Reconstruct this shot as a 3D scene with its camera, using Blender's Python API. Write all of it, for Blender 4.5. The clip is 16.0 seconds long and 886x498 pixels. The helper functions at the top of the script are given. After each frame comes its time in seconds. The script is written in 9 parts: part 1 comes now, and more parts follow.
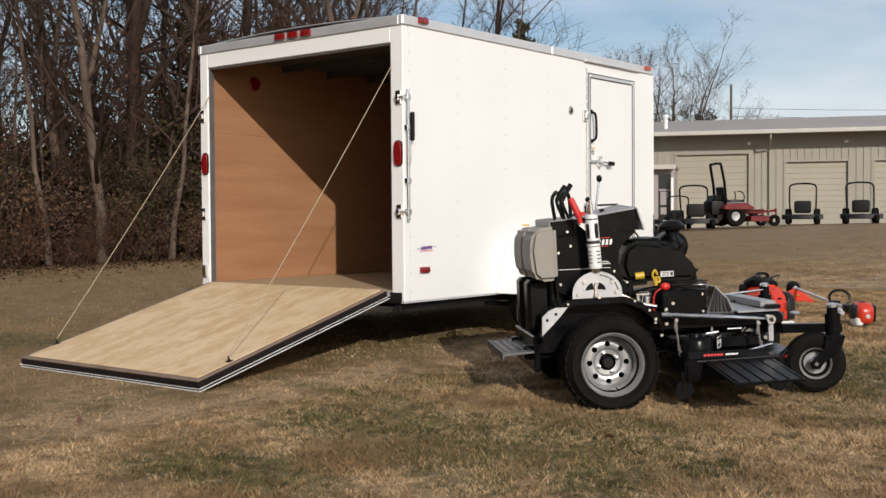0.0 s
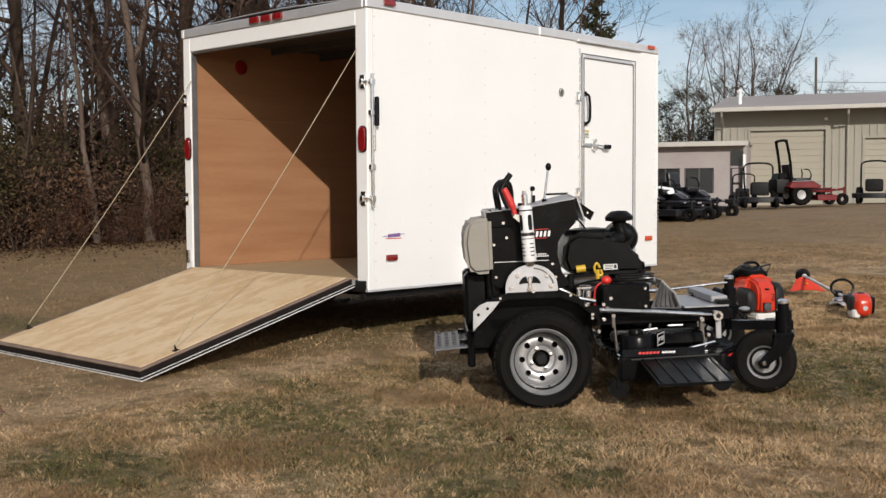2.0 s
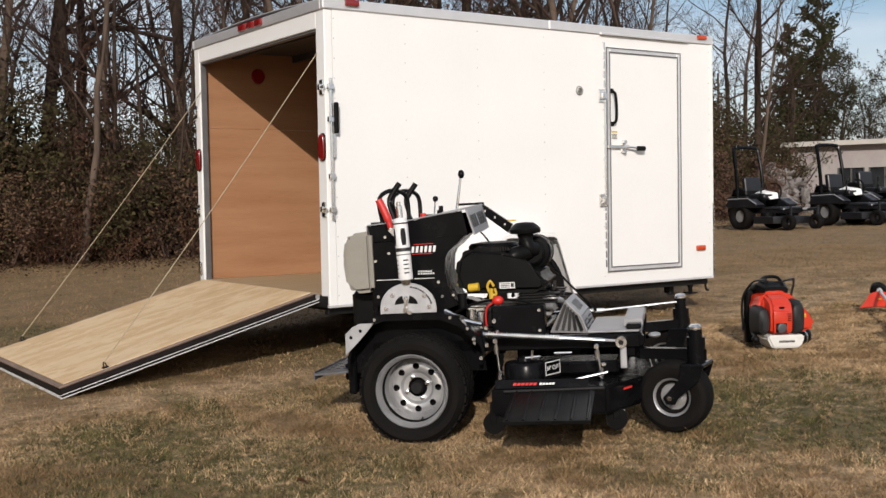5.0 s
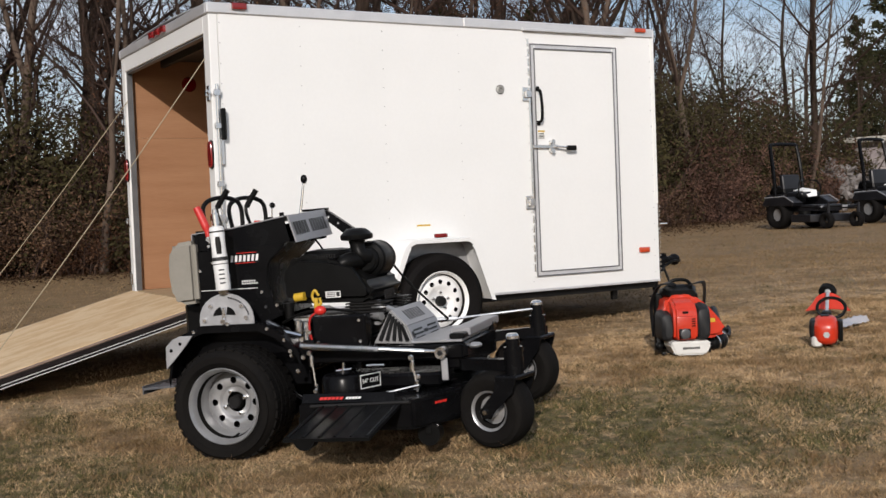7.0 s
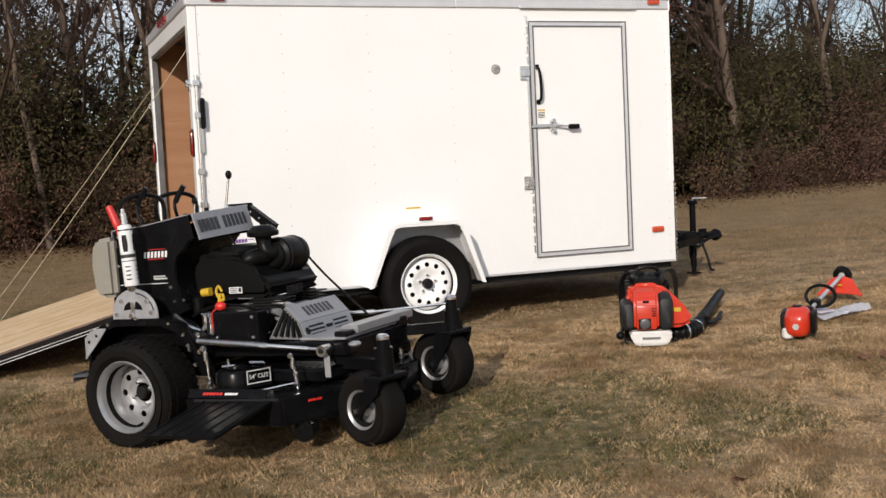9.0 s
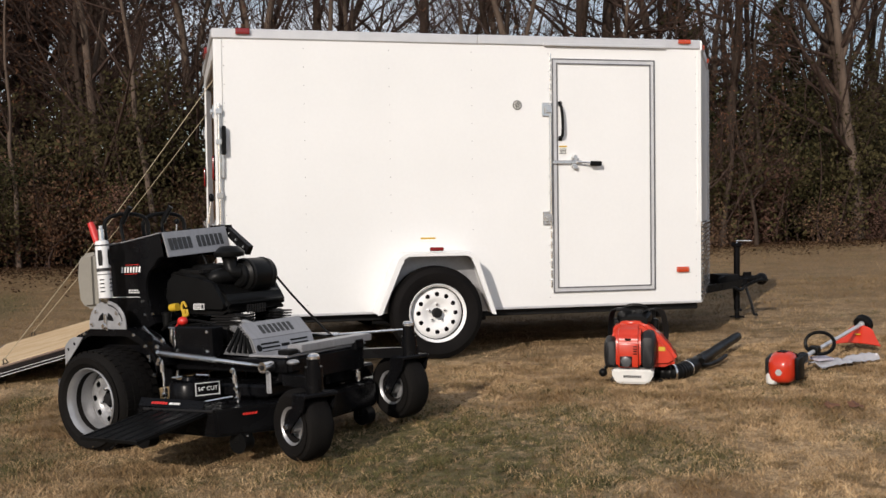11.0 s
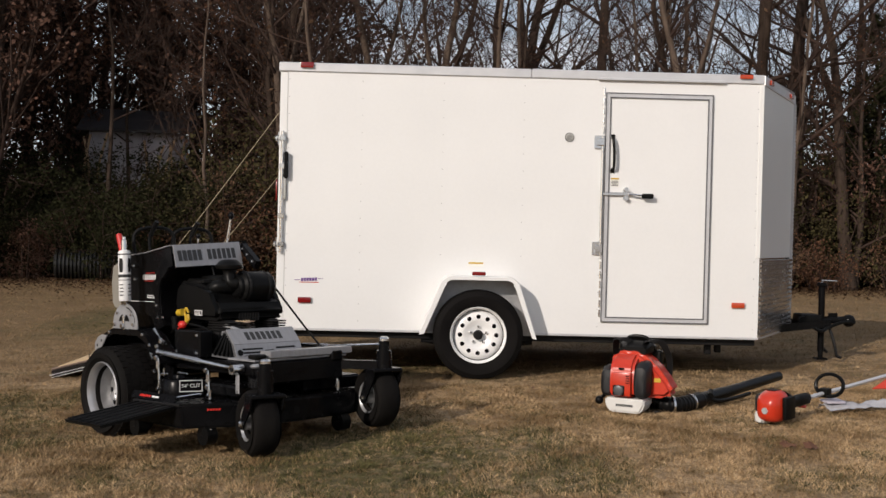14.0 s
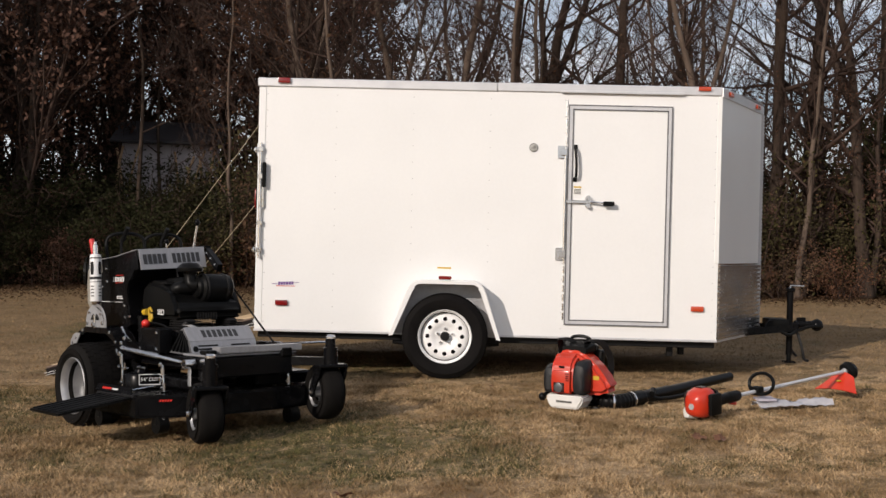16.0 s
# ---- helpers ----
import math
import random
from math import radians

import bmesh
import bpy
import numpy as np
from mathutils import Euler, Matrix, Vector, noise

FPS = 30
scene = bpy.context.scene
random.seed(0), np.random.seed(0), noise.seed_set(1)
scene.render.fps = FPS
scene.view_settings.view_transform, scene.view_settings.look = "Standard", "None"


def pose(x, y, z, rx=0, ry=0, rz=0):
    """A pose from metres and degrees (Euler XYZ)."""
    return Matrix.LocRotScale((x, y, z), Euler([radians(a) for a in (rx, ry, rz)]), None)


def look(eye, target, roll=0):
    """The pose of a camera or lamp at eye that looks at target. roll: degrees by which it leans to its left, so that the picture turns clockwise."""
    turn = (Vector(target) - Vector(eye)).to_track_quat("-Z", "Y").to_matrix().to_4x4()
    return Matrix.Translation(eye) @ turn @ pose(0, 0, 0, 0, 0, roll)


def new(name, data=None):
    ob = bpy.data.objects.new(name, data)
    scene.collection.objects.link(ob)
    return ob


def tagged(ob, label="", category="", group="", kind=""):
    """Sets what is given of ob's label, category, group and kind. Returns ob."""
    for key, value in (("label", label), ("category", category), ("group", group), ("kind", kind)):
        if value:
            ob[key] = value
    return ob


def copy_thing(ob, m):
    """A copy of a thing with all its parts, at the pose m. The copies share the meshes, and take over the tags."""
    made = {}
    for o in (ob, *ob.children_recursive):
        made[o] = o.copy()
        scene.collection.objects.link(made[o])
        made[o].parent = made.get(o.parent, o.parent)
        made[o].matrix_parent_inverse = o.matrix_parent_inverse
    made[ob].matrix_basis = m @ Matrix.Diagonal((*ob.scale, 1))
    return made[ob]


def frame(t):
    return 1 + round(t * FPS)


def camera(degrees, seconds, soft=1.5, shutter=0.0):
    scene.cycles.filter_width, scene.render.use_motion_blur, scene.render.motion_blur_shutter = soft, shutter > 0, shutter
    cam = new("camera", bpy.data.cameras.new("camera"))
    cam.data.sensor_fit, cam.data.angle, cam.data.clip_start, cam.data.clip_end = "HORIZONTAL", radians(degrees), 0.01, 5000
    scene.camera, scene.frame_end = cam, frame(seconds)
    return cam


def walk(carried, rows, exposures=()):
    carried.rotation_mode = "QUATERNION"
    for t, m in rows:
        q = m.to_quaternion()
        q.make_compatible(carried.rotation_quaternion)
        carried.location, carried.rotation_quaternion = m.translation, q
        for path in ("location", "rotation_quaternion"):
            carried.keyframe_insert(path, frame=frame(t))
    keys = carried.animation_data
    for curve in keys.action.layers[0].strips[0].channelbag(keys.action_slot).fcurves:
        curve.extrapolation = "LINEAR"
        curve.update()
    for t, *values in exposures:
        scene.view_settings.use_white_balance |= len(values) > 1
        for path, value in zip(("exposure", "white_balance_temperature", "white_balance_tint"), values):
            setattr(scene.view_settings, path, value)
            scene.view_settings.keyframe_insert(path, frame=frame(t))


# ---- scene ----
cam = camera(43.8, 16.0)
PATH = [
    (0, (-5.836, -4.999, 0.91), (-4.273, -3.753, 0.856), -0.4),
    (0.5, (-5.671, -5.063, 0.937), (-4.123, -3.799, 0.873), -1.0),
    (1, (-5.538, -5.198, 0.973), (-4.012, -3.908, 0.893), -1.0),
    (1.5, (-5.313, -5.341, 0.966), (-3.823, -4.01, 0.879), -0.7),
    (2, (-5.165, -5.518, 0.987), (-3.704, -4.155, 0.889), -0.3),
    (2.5, (-4.98, -5.718, 1.0), (-3.577, -4.297, 0.895), -0.7),
    (3, (-4.625, -5.835, 0.99), (-3.332, -4.312, 0.885), -0.7),
    (3.5, (-4.361, -5.961, 0.99), (-3.138, -4.383, 0.889), -0.5),
    (4, (-4.077, -6.123, 0.959), (-2.886, -4.518, 0.878), -0.8),
    (4.2, (-3.948, -6.152, 1.005), (-2.768, -4.539, 0.914), -0.8),
    (6.3, (-2.735, -6.647, 0.996), (-1.673, -4.953, 0.931), -1.4),
    (6.5, (-2.623, -6.675, 0.984), (-1.572, -4.975, 0.918), -1.5),
    (7, (-2.297, -6.779, 0.97), (-1.291, -5.052, 0.897), -2.2),
    (7.5, (-1.989, -6.969, 1.021), (-1.048, -5.207, 0.921), -2.7),
    (8, (-1.729, -7.098, 1.062), (-0.851, -5.306, 0.935), -2.9),
    (8.5, (-1.445, -7.132, 1.045), (-0.634, -5.309, 0.911), -3.4),
    (9, (-1.133, -7.363, 1.125), (-0.414, -5.502, 0.98), -2.7),
    (9.2, (-1.02, -7.431, 1.136), (-0.333, -5.557, 1.001), -2.3),
    (11.3, (-0.176, -7.823, 1.056), (0.257, -5.872, 0.987), -0.7),
    (11.5, (-0.092, -7.855, 1.05), (0.309, -5.896, 0.981), -0.7),
    (12, (0.123, -7.966, 1.029), (0.44, -5.992, 0.974), -0.8),
    (12.5, (0.332, -8.098, 1.05), (0.568, -6.112, 1.001), -0.3),
    (13, (0.535, -8.175, 1.053), (0.705, -6.182, 1.016), 0.3),
    (13.5, (0.763, -8.203, 1.047), (0.875, -6.206, 1.021), 0.9),
    (14, (1.008, -8.315, 1.054), (1.066, -6.316, 1.031), 1.4),
    (14.5, (1.246, -8.45, 1.048), (1.262, -6.45, 1.025), 1.4),
    (15, (1.472, -8.601, 1.051), (1.45, -6.602, 1.025), 1.1),
    (15.5, (1.554, -8.672, 1.035), (1.529, -6.672, 1.019), 1.2),
    (16, (1.618, -8.727, 1.038), (1.588, -6.727, 1.031), 1.4),
]
EXPOSURES = [(0, -0.17, 6550, 11), (4, -0.16, 6550, 11.5), (6.5, -0.20, 6480, 12), (7, -0.28, 6380, 12), (7.5, -0.19, 6480, 12), (9, -0.15, 6550, 11.8), (11.5, -0.26, 6580, 12.5), (12.6, -0.26, 6550, 12.5), (13.5, -0.44, 6680, 13), (14.5, -0.34, 6700, 13.5), (16, -0.28, 6750, 14)]
walk(cam, [(t, look(eye, target, roll)) for t, eye, target, roll in PATH], EXPOSURES)

# ---- world ----
SUN_DIR = Vector((-0.55, -0.735, 0.40)).normalized()
world = bpy.data.worlds.new("sky")
scene.world = world
world.use_nodes = True
wn, wl = world.node_tree.nodes, world.node_tree.links
wn.clear()
sky = wn.new("ShaderNodeTexSky")
sky.sky_type = "NISHITA"
sky.sun_disc = False
sky.sun_elevation = math.asin(SUN_DIR.z)
sky.sun_rotation = math.atan2(SUN_DIR.x, SUN_DIR.y) % (2 * math.pi)
sky.air_density, sky.dust_density, sky.ozone_density = 1.0, 1.0, 2.0
sky_co = wn.new("ShaderNodeTexCoord")
sky_map = wn.new("ShaderNodeMapping")
sky_map.inputs["Scale"].default_value = (1.0, 1.0, 4.0)
cloud = wn.new("ShaderNodeTexNoise")
cloud.inputs["Scale"].default_value = 2.6
cloud.inputs["Detail"].default_value = 6.0
cloud_ramp = wn.new("ShaderNodeMapRange")
cloud_ramp.inputs["From Min"].default_value = 0.30
cloud_ramp.inputs["From Max"].default_value = 0.62
cloud_ramp.inputs["To Max"].default_value = 0.85
cloud_mix = wn.new("ShaderNodeMixRGB")
cloud_mix.inputs["Color2"].default_value = (8.4, 8.8, 9.4, 1)
sky_bg = wn.new("ShaderNodeBackground")
sky_bg.inputs["Strength"].default_value = 0.112
sky_out = wn.new("ShaderNodeOutputWorld")
wl.new(sky_co.outputs["Generated"], sky_map.inputs["Vector"])
wl.new(sky_map.outputs["Vector"], cloud.inputs["Vector"])
wl.new(cloud.outputs["Fac"], cloud_ramp.inputs["Value"])
wl.new(cloud_ramp.outputs["Result"], cloud_mix.inputs["Fac"])
wl.new(sky.outputs["Color"], cloud_mix.inputs["Color1"])
wl.new(cloud_mix.outputs["Color"], sky_bg.inputs["Color"])
wl.new(sky_bg.outputs["Background"], sky_out.inputs["Surface"])

sun = new("sun", bpy.data.lights.new("sun", "SUN"))
sun.data.energy, sun.data.angle, sun.data.color = 4.1, radians(0.55), (1.0, 0.93, 0.84)
sun.matrix_world = look(SUN_DIR * 50, (0, 0, 0))


# ---- materials ----
def surface(name, a, b, rough=0.6, metal=0.0, scale=8.0, fine=60.0, bump=0.15, depth=0.004, rough_var=0.12, coat=0.0,
            stretch=(1, 1, 1), space="Object", spec=0.5, island=0.0, through_light=0.0):
    """A principled surface whose colour wanders between a and b at two sizes, with fine relief."""
    m = bpy.data.materials.new(name)
    m.use_nodes = True
    n, l = m.node_tree.nodes, m.node_tree.links
    p = n["Principled BSDF"]
    if space == "Object":
        src = n.new("ShaderNodeTexCoord").outputs["Object"]
    else:
        src = n.new("ShaderNodeNewGeometry").outputs["Position"]
    mp = n.new("ShaderNodeMapping")
    mp.inputs["Scale"].default_value = stretch
    l.new(src, mp.inputs["Vector"])
    big, small = n.new("ShaderNodeTexNoise"), n.new("ShaderNodeTexNoise")
    for node, s, d in ((big, scale, 5.0), (small, fine, 3.0)):
        node.inputs["Scale"].default_value = s
        node.inputs["Detail"].default_value = d
        l.new(mp.outputs["Vector"], node.inputs["Vector"])
    add = n.new("ShaderNodeMath")
    add.operation = "MULTIPLY_ADD"
    l.new(small.outputs["Fac"], add.inputs[0])
    add.inputs[1].default_value = 0.45
    l.new(big.outputs["Fac"], add.inputs[2])
    rng = n.new("ShaderNodeMapRange")
    rng.inputs["From Min"].default_value = 0.72 - 0.32
    rng.inputs["From Max"].default_value = 0.72 + 0.32
    l.new(add.outputs[0], rng.inputs["Value"])
    fac = rng.outputs["Result"]
    if island:
        geo = n.new("ShaderNodeNewGeometry")
        isl = n.new("ShaderNodeMath")
        isl.operation = "MULTIPLY_ADD"
        l.new(geo.outputs["Random Per Island"], isl.inputs[0])
        isl.inputs[1].default_value = island
        shift = n.new("ShaderNodeMath")
        shift.operation = "SUBTRACT"
        l.new(fac, shift.inputs[0])
        shift.inputs[1].default_value = island * 0.5
        l.new(shift.outputs[0], isl.inputs[2])
        isl.use_clamp = True
        fac = isl.outputs[0]
    col = n.new("ShaderNodeMixRGB")
    col.inputs["Color1"].default_value, col.inputs["Color2"].default_value = (*a, 1), (*b, 1)
    l.new(fac, col.inputs["Fac"])
    l.new(col.outputs["Color"], p.inputs["Base Color"])
    rr = n.new("ShaderNodeMapRange")
    rr.inputs["To Min"].default_value = max(0.02, rough - rough_var)
    rr.inputs["To Max"].default_value = min(1.0, rough + rough_var)
    l.new(big.outputs["Fac"], rr.inputs["Value"])
    l.new(rr.outputs["Result"], p.inputs["Roughness"])
    p.inputs["Metallic"].default_value = metal
    p.inputs["Specular IOR Level"].default_value = spec
    p.inputs["Coat Weight"].default_value = coat
    p.inputs["Coat Roughness"].default_value = 0.08
    if through_light:
        tl = n.new("ShaderNodeBsdfTranslucent")
        l.new(col.outputs["Color"], tl.inputs["Color"])
        ms = n.new("ShaderNodeMixShader")
        ms.inputs["Fac"].default_value = through_light
        l.new(p.outputs["BSDF"], ms.inputs[1])
        l.new(tl.outputs["BSDF"], ms.inputs[2])
        l.new(ms.outputs["Shader"], n["Material Output"].inputs["Surface"])
    if bump:
        bp = n.new("ShaderNodeBump")
        bp.inputs["Strength"].default_value, bp.inputs["Distance"].default_value = bump, depth
        l.new(add.outputs[0], bp.inputs["Height"])
        l.new(bp.outputs["Normal"], p.inputs["Normal"])
    return m


M_WHITE = surface("white_aluminium_skin", (0.74, 0.74, 0.73), (0.79, 0.79, 0.78), 0.34, 0, 1.6, 40, 0.04, 0.003, 0.06, coat=0.25)
M_WHITE_TRIM = surface("white_trim", (0.74, 0.74, 0.72), (0.82, 0.82, 0.80), 0.4, 0, 5, 60, 0.05)
M_ALU = surface("mill_aluminium", (0.58, 0.58, 0.59), (0.70, 0.70, 0.71), 0.40, 0.45, 7, 90, 0.08, 0.002)
M_ALU_DULL = surface("dull_aluminium", (0.42, 0.42, 0.43), (0.54, 0.54, 0.55), 0.5, 0.45, 6, 70, 0.08, 0.002)
M_GUARD = surface("bright_ribbed_guard", (0.50, 0.49, 0.49), (0.64, 0.63, 0.63), 0.24, 0.92, 9, 70, 0.1, 0.002)
M_GALV = surface("galvanised_steel", (0.34, 0.34, 0.35), (0.47, 0.47, 0.48), 0.5, 0.6, 14, 90, 0.1, 0.002)
M_CHROME = surface("zinc_plated_steel", (0.66, 0.66, 0.66), (0.80, 0.80, 0.80), 0.22, 1.0, 20, 120, 0.04, 0.001)
M_BLACK = surface("black_powder_coat", (0.0025, 0.0025, 0.003), (0.006, 0.006, 0.0065), 0.25, 0, 9, 160, 0.05, 0.001, spec=0.11)
M_BLACK_MATT = surface("black_plastic", (0.004, 0.004, 0.004), (0.0065, 0.0065, 0.0065), 0.36, 0, 12, 150, 0.10, 0.001, spec=0.10)
M_RUBBER = surface("tyre_rubber", (0.0045, 0.004, 0.004), (0.009, 0.008, 0.0075), 0.75, 0, 10, 80, 0.25, 0.003, spec=0.08)
M_RIVET = surface("rivet_heads", (0.40, 0.40, 0.40), (0.55, 0.55, 0.55), 0.4, 0.3, 30, 90, 0.0)
M_GROOVE = surface("dark_frame_groove", (0.10, 0.10, 0.105), (0.17, 0.17, 0.175), 0.5, 0.3, 10, 80, 0.05)
M_RED_LENS = surface("red_lamp_lens", (0.15, 0.005, 0.006), (0.22, 0.009, 0.009), 0.2, 0, 20, 200, 0.1, 0.001, coat=0.6)
M_AMBER_LENS = surface("amber_lamp_lens", (0.42, 0.045, 0.014), (0.55, 0.07, 0.02), 0.2, 0, 20, 200, 0.1, 0.001, coat=0.6)
def plywood(name, a, b, c):
    """Rotary-cut plywood: wandering pale and dark figure with fine grain."""
    m = surface(name, a, b, 0.72, 0, 3.0, 30, 0.15, 0.002, stretch=(1.0, 3.0, 1.0))
    n, l = m.node_tree.nodes, m.node_tree.links
    co = n.new("ShaderNodeTexCoord")
    mp = n.new("ShaderNodeMapping")
    mp.inputs["Scale"].default_value = (1.0, 1.5, 1.0)
    wave = n.new("ShaderNodeTexWave")
    wave.wave_type, wave.bands_direction = "BANDS", "Y"
    for key, v in (("Scale", 0.45), ("Distortion", 22.0), ("Detail", 8.0), ("Detail Scale", 1.6), ("Detail Roughness", 0.72)):
        wave.inputs[key].default_value = v
    ramp = n.new("ShaderNodeMapRange")
    ramp.inputs["To Max"].default_value = 0.42
    mix = n.new("ShaderNodeMixRGB")
    mix.inputs["Color2"].default_value = (*c, 1)
    p = n["Principled BSDF"]
    old = p.inputs["Base Color"].links[0].from_socket
    l.new(co.outputs["Object"], mp.inputs["Vector"])
    l.new(mp.outputs["Vector"], wave.inputs["Vector"])
    l.new(wave.outputs["Fac"], ramp.inputs["Value"])
    l.new(ramp.outputs["Result"], mix.inputs["Fac"])
    l.new(old, mix.inputs["Color1"])
    l.new(mix.outputs["Color"], p.inputs["Base Color"])
    return m


M_PLY = plywood("ramp_plywood", (0.46, 0.30, 0.15), (0.60, 0.43, 0.25), (0.74, 0.60, 0.41))
M_LUAN = surface("wall_plywood", (0.270, 0.126, 0.060), (0.365, 0.192, 0.100), 0.6, 0, 2.2, 30, 0.1, 0.002, stretch=(0.5, 0.7, 5.0))
M_FLOOR_PLY = surface("floor_plywood", (0.34, 0.235, 0.135), (0.46, 0.33, 0.19), 0.7, 0, 2, 26, 0.15, 0.002, stretch=(1, 6, 1))
M_EDGE = surface("dark_edge_banding", (0.008, 0.006, 0.006), (0.018, 0.014, 0.013), 0.6, 0, 9, 60, 0.15, spec=0.12)
M_RAMP_LIP = surface("worn_brown_edge_board", (0.12, 0.080, 0.060), (0.235, 0.170, 0.130), 0.75, 0, 9, 60, 0.25, 0.002, stretch=(1, 1, 1))
M_ROPE = surface("tan_rope", (0.27, 0.22, 0.145), (0.40, 0.335, 0.23), 0.85, 0, 60, 300, 0.4, 0.003)
M_DARK_STEEL = surface("black_painted_steel", (0.008, 0.008, 0.009), (0.016, 0.015, 0.014), 0.5, 0, 8, 70, 0.15, spec=0.15)
# near black: the shade under the roof is put into this metal's colour
M_CEIL = surface("shade_dark_roof_metal", (0.028, 0.025, 0.023), (0.055, 0.050, 0.046), 0.6, 0.1, 6, 40, 0.1)
M_RIM_WHITE = surface("white_wheel_paint", (0.80, 0.80, 0.79), (0.86, 0.86, 0.85), 0.3, 0, 12, 90, 0.03, 0.001, coat=0.3)
M_STICKER = surface("white_sticker", (0.75, 0.74, 0.70), (0.82, 0.81, 0.77), 0.45, 0, 30, 90, 0.02)
M_YELLOW = surface("yellow_plastic", (0.48, 0.30, 0.02), (0.58, 0.38, 0.03), 0.4, 0, 20, 90, 0.05)
M_PURPLE = surface("purple_print", (0.12, 0.06, 0.22), (0.18, 0.08, 0.28), 0.45, 0, 30, 90, 0.02)
M_RED = surface("red_plastic", (0.50, 0.02, 0.015), (0.62, 0.03, 0.02), 0.35, 0, 14, 90, 0.05, coat=0.2)


# ---- mesh helpers ----
def box(bm, lo, hi, bevel=0.0, m=None, segments=1):
    """An axis-aligned box between two corners, with rounded edges."""
    c = [(a + b) / 2 for a, b in zip(lo, hi)]
    s = [abs(b - a) for a, b in zip(lo, hi)]
    mat = Matrix.Translation(c) @ Matrix.Diagonal((*s, 1))
    made = bmesh.ops.create_cube(bm, size=1.0, matrix=mat)["verts"]
    if bevel:
        edges = list({e for v in made for e in v.link_edges})
        made = bmesh.ops.bevel(bm, geom=edges, offset=min(bevel, min(s) * 0.45), segments=segments, affect="EDGES", profile=0.6)["verts"]
    if m is not None:
        bmesh.ops.transform(bm, matrix=m, verts=made)
    return made


def frame_of(a, b):
    """A matrix whose z axis runs from a to b, at a."""
    d = Vector(b) - Vector(a)
    return Matrix.Translation(a) @ d.to_track_quat("Z", "Y").to_matrix().to_4x4()


def rod(bm, a, b, r, r2=None, seg=12):
    """A round bar from a to b."""
    r2 = r if r2 is None else r2
    h = (Vector(b) - Vector(a)).length
    m = frame_of(a, b) @ Matrix.Translation((0, 0, h / 2))
    return bmesh.ops.create_cone(bm, cap_ends=True, segments=seg, radius1=r, radius2=r2, depth=h, matrix=m)["verts"]


def lathe(bm, profile, m, seg=32, closed=False):
    """Turns (radius, height) pairs round the z axis of m."""
    rings = []
    for r, z in profile:
        if r < 1e-6:
            rings.append([bm.verts.new(m @ Vector((0, 0, z)))])
        else:
            rings.append([bm.verts.new(m @ Vector((r * math.cos(2 * math.pi * k / seg), r * math.sin(2 * math.pi * k / seg), z))) for k in range(seg)])
    pairs = list(zip(rings, rings[1:]))
    if closed:
        pairs.append((rings[-1], rings[0]))
    for a, b in pairs:
        for k in range(seg):
            k2 = (k + 1) % seg
            if len(a) == 1 and len(b) == 1:
                continue
            if len(a) == 1:
                bm.faces.new((a[0], b[k2], b[k]))
            elif len(b) == 1:
                bm.faces.new((a[k], a[k2], b[0]))
            else:
                bm.faces.new((a[k], a[k2], b[k2], b[k]))
    return rings


def holed_ring(bm, m, r0, r1, n, rc, hole, height):
    """A dished ring between two radii with n round holes at radius rc."""
    edge = [(1, 0), (1, 0.5), (1, 1), (0.5, 1), (0, 1), (-0.5, 1), (-1, 1), (-1, 0.5), (-1, 0), (-1, -0.5), (-1, -1), (-0.5, -1), (0, -1), (0.5, -1), (1, -1), (1, -0.5)]
    def at(r, a):
        return bm.verts.new(m @ Vector((r * math.cos(a), r * math.sin(a), height(r))))
    for k in range(n):
        ac, half = 2 * math.pi * k / n, math.pi / n
        outer = [at(r0 + (r1 - r0) * (v + 1) / 2, ac + u * half) for u, v in edge]
        inner = []
        for u, v in edge:
            t = math.atan2(v, u)
            inner.append(at(rc + hole * math.sin(t), ac + hole * math.cos(t) / rc))
        for j in range(16):
            j2 = (j + 1) % 16
            bm.faces.new((outer[j], outer[j2], inner[j2], inner[j]))
    bmesh.ops.remove_doubles(bm, verts=bm.verts, dist=0.0002)


def tube(bm, pts, r, seg=8, caps=True):
    """A round tube along a line of points; r may be one radius for each."""
    pts = [Vector(p) for p in pts]
    rs = r if isinstance(r, (list, tuple)) else [r] * len(pts)
    up = None
    rings = []
    for k, p in enumerate(pts):
        d = (pts[min(k + 1, len(pts) - 1)] - pts[max(k - 1, 0)]).normalized()
        if up is None:
            up = d.orthogonal().normalized()
        up = (up - d * up.dot(d)).normalized()
        side = d.cross(up)
        rings.append([bm.verts.new(p + rs[k] * (math.cos(2 * math.pi * j / seg) * up + math.sin(2 * math.pi * j / seg) * side)) for j in range(seg)])
    for a, b in zip(rings, rings[1:]):
        for j in range(seg):
            bm.faces.new((a[j], a[(j + 1) % seg], b[(j + 1) % seg], b[j]))
    if caps:
        bm.faces.new(rings[0][::-1])
        bm.faces.new(rings[-1])
    return rings


def smooth_line(pts, n=6):
    """A rounded line through points (Catmull-Rom)."""
    pts = [Vector(p) for p in pts]
    ext = [2 * pts[0] - pts[1], *pts, 2 * pts[-1] - pts[-2]]
    out = []
    for a, b, c, d in zip(ext, ext[1:], ext[2:], ext[3:]):
        for k in range(n):
            t = k / n
            out.append(0.5 * (2 * b + (c - a) * t + (2 * a - 5 * b + 4 * c - d) * t * t + (3 * b - a - 3 * c + d) * t ** 3))
    return out + [pts[-1]]


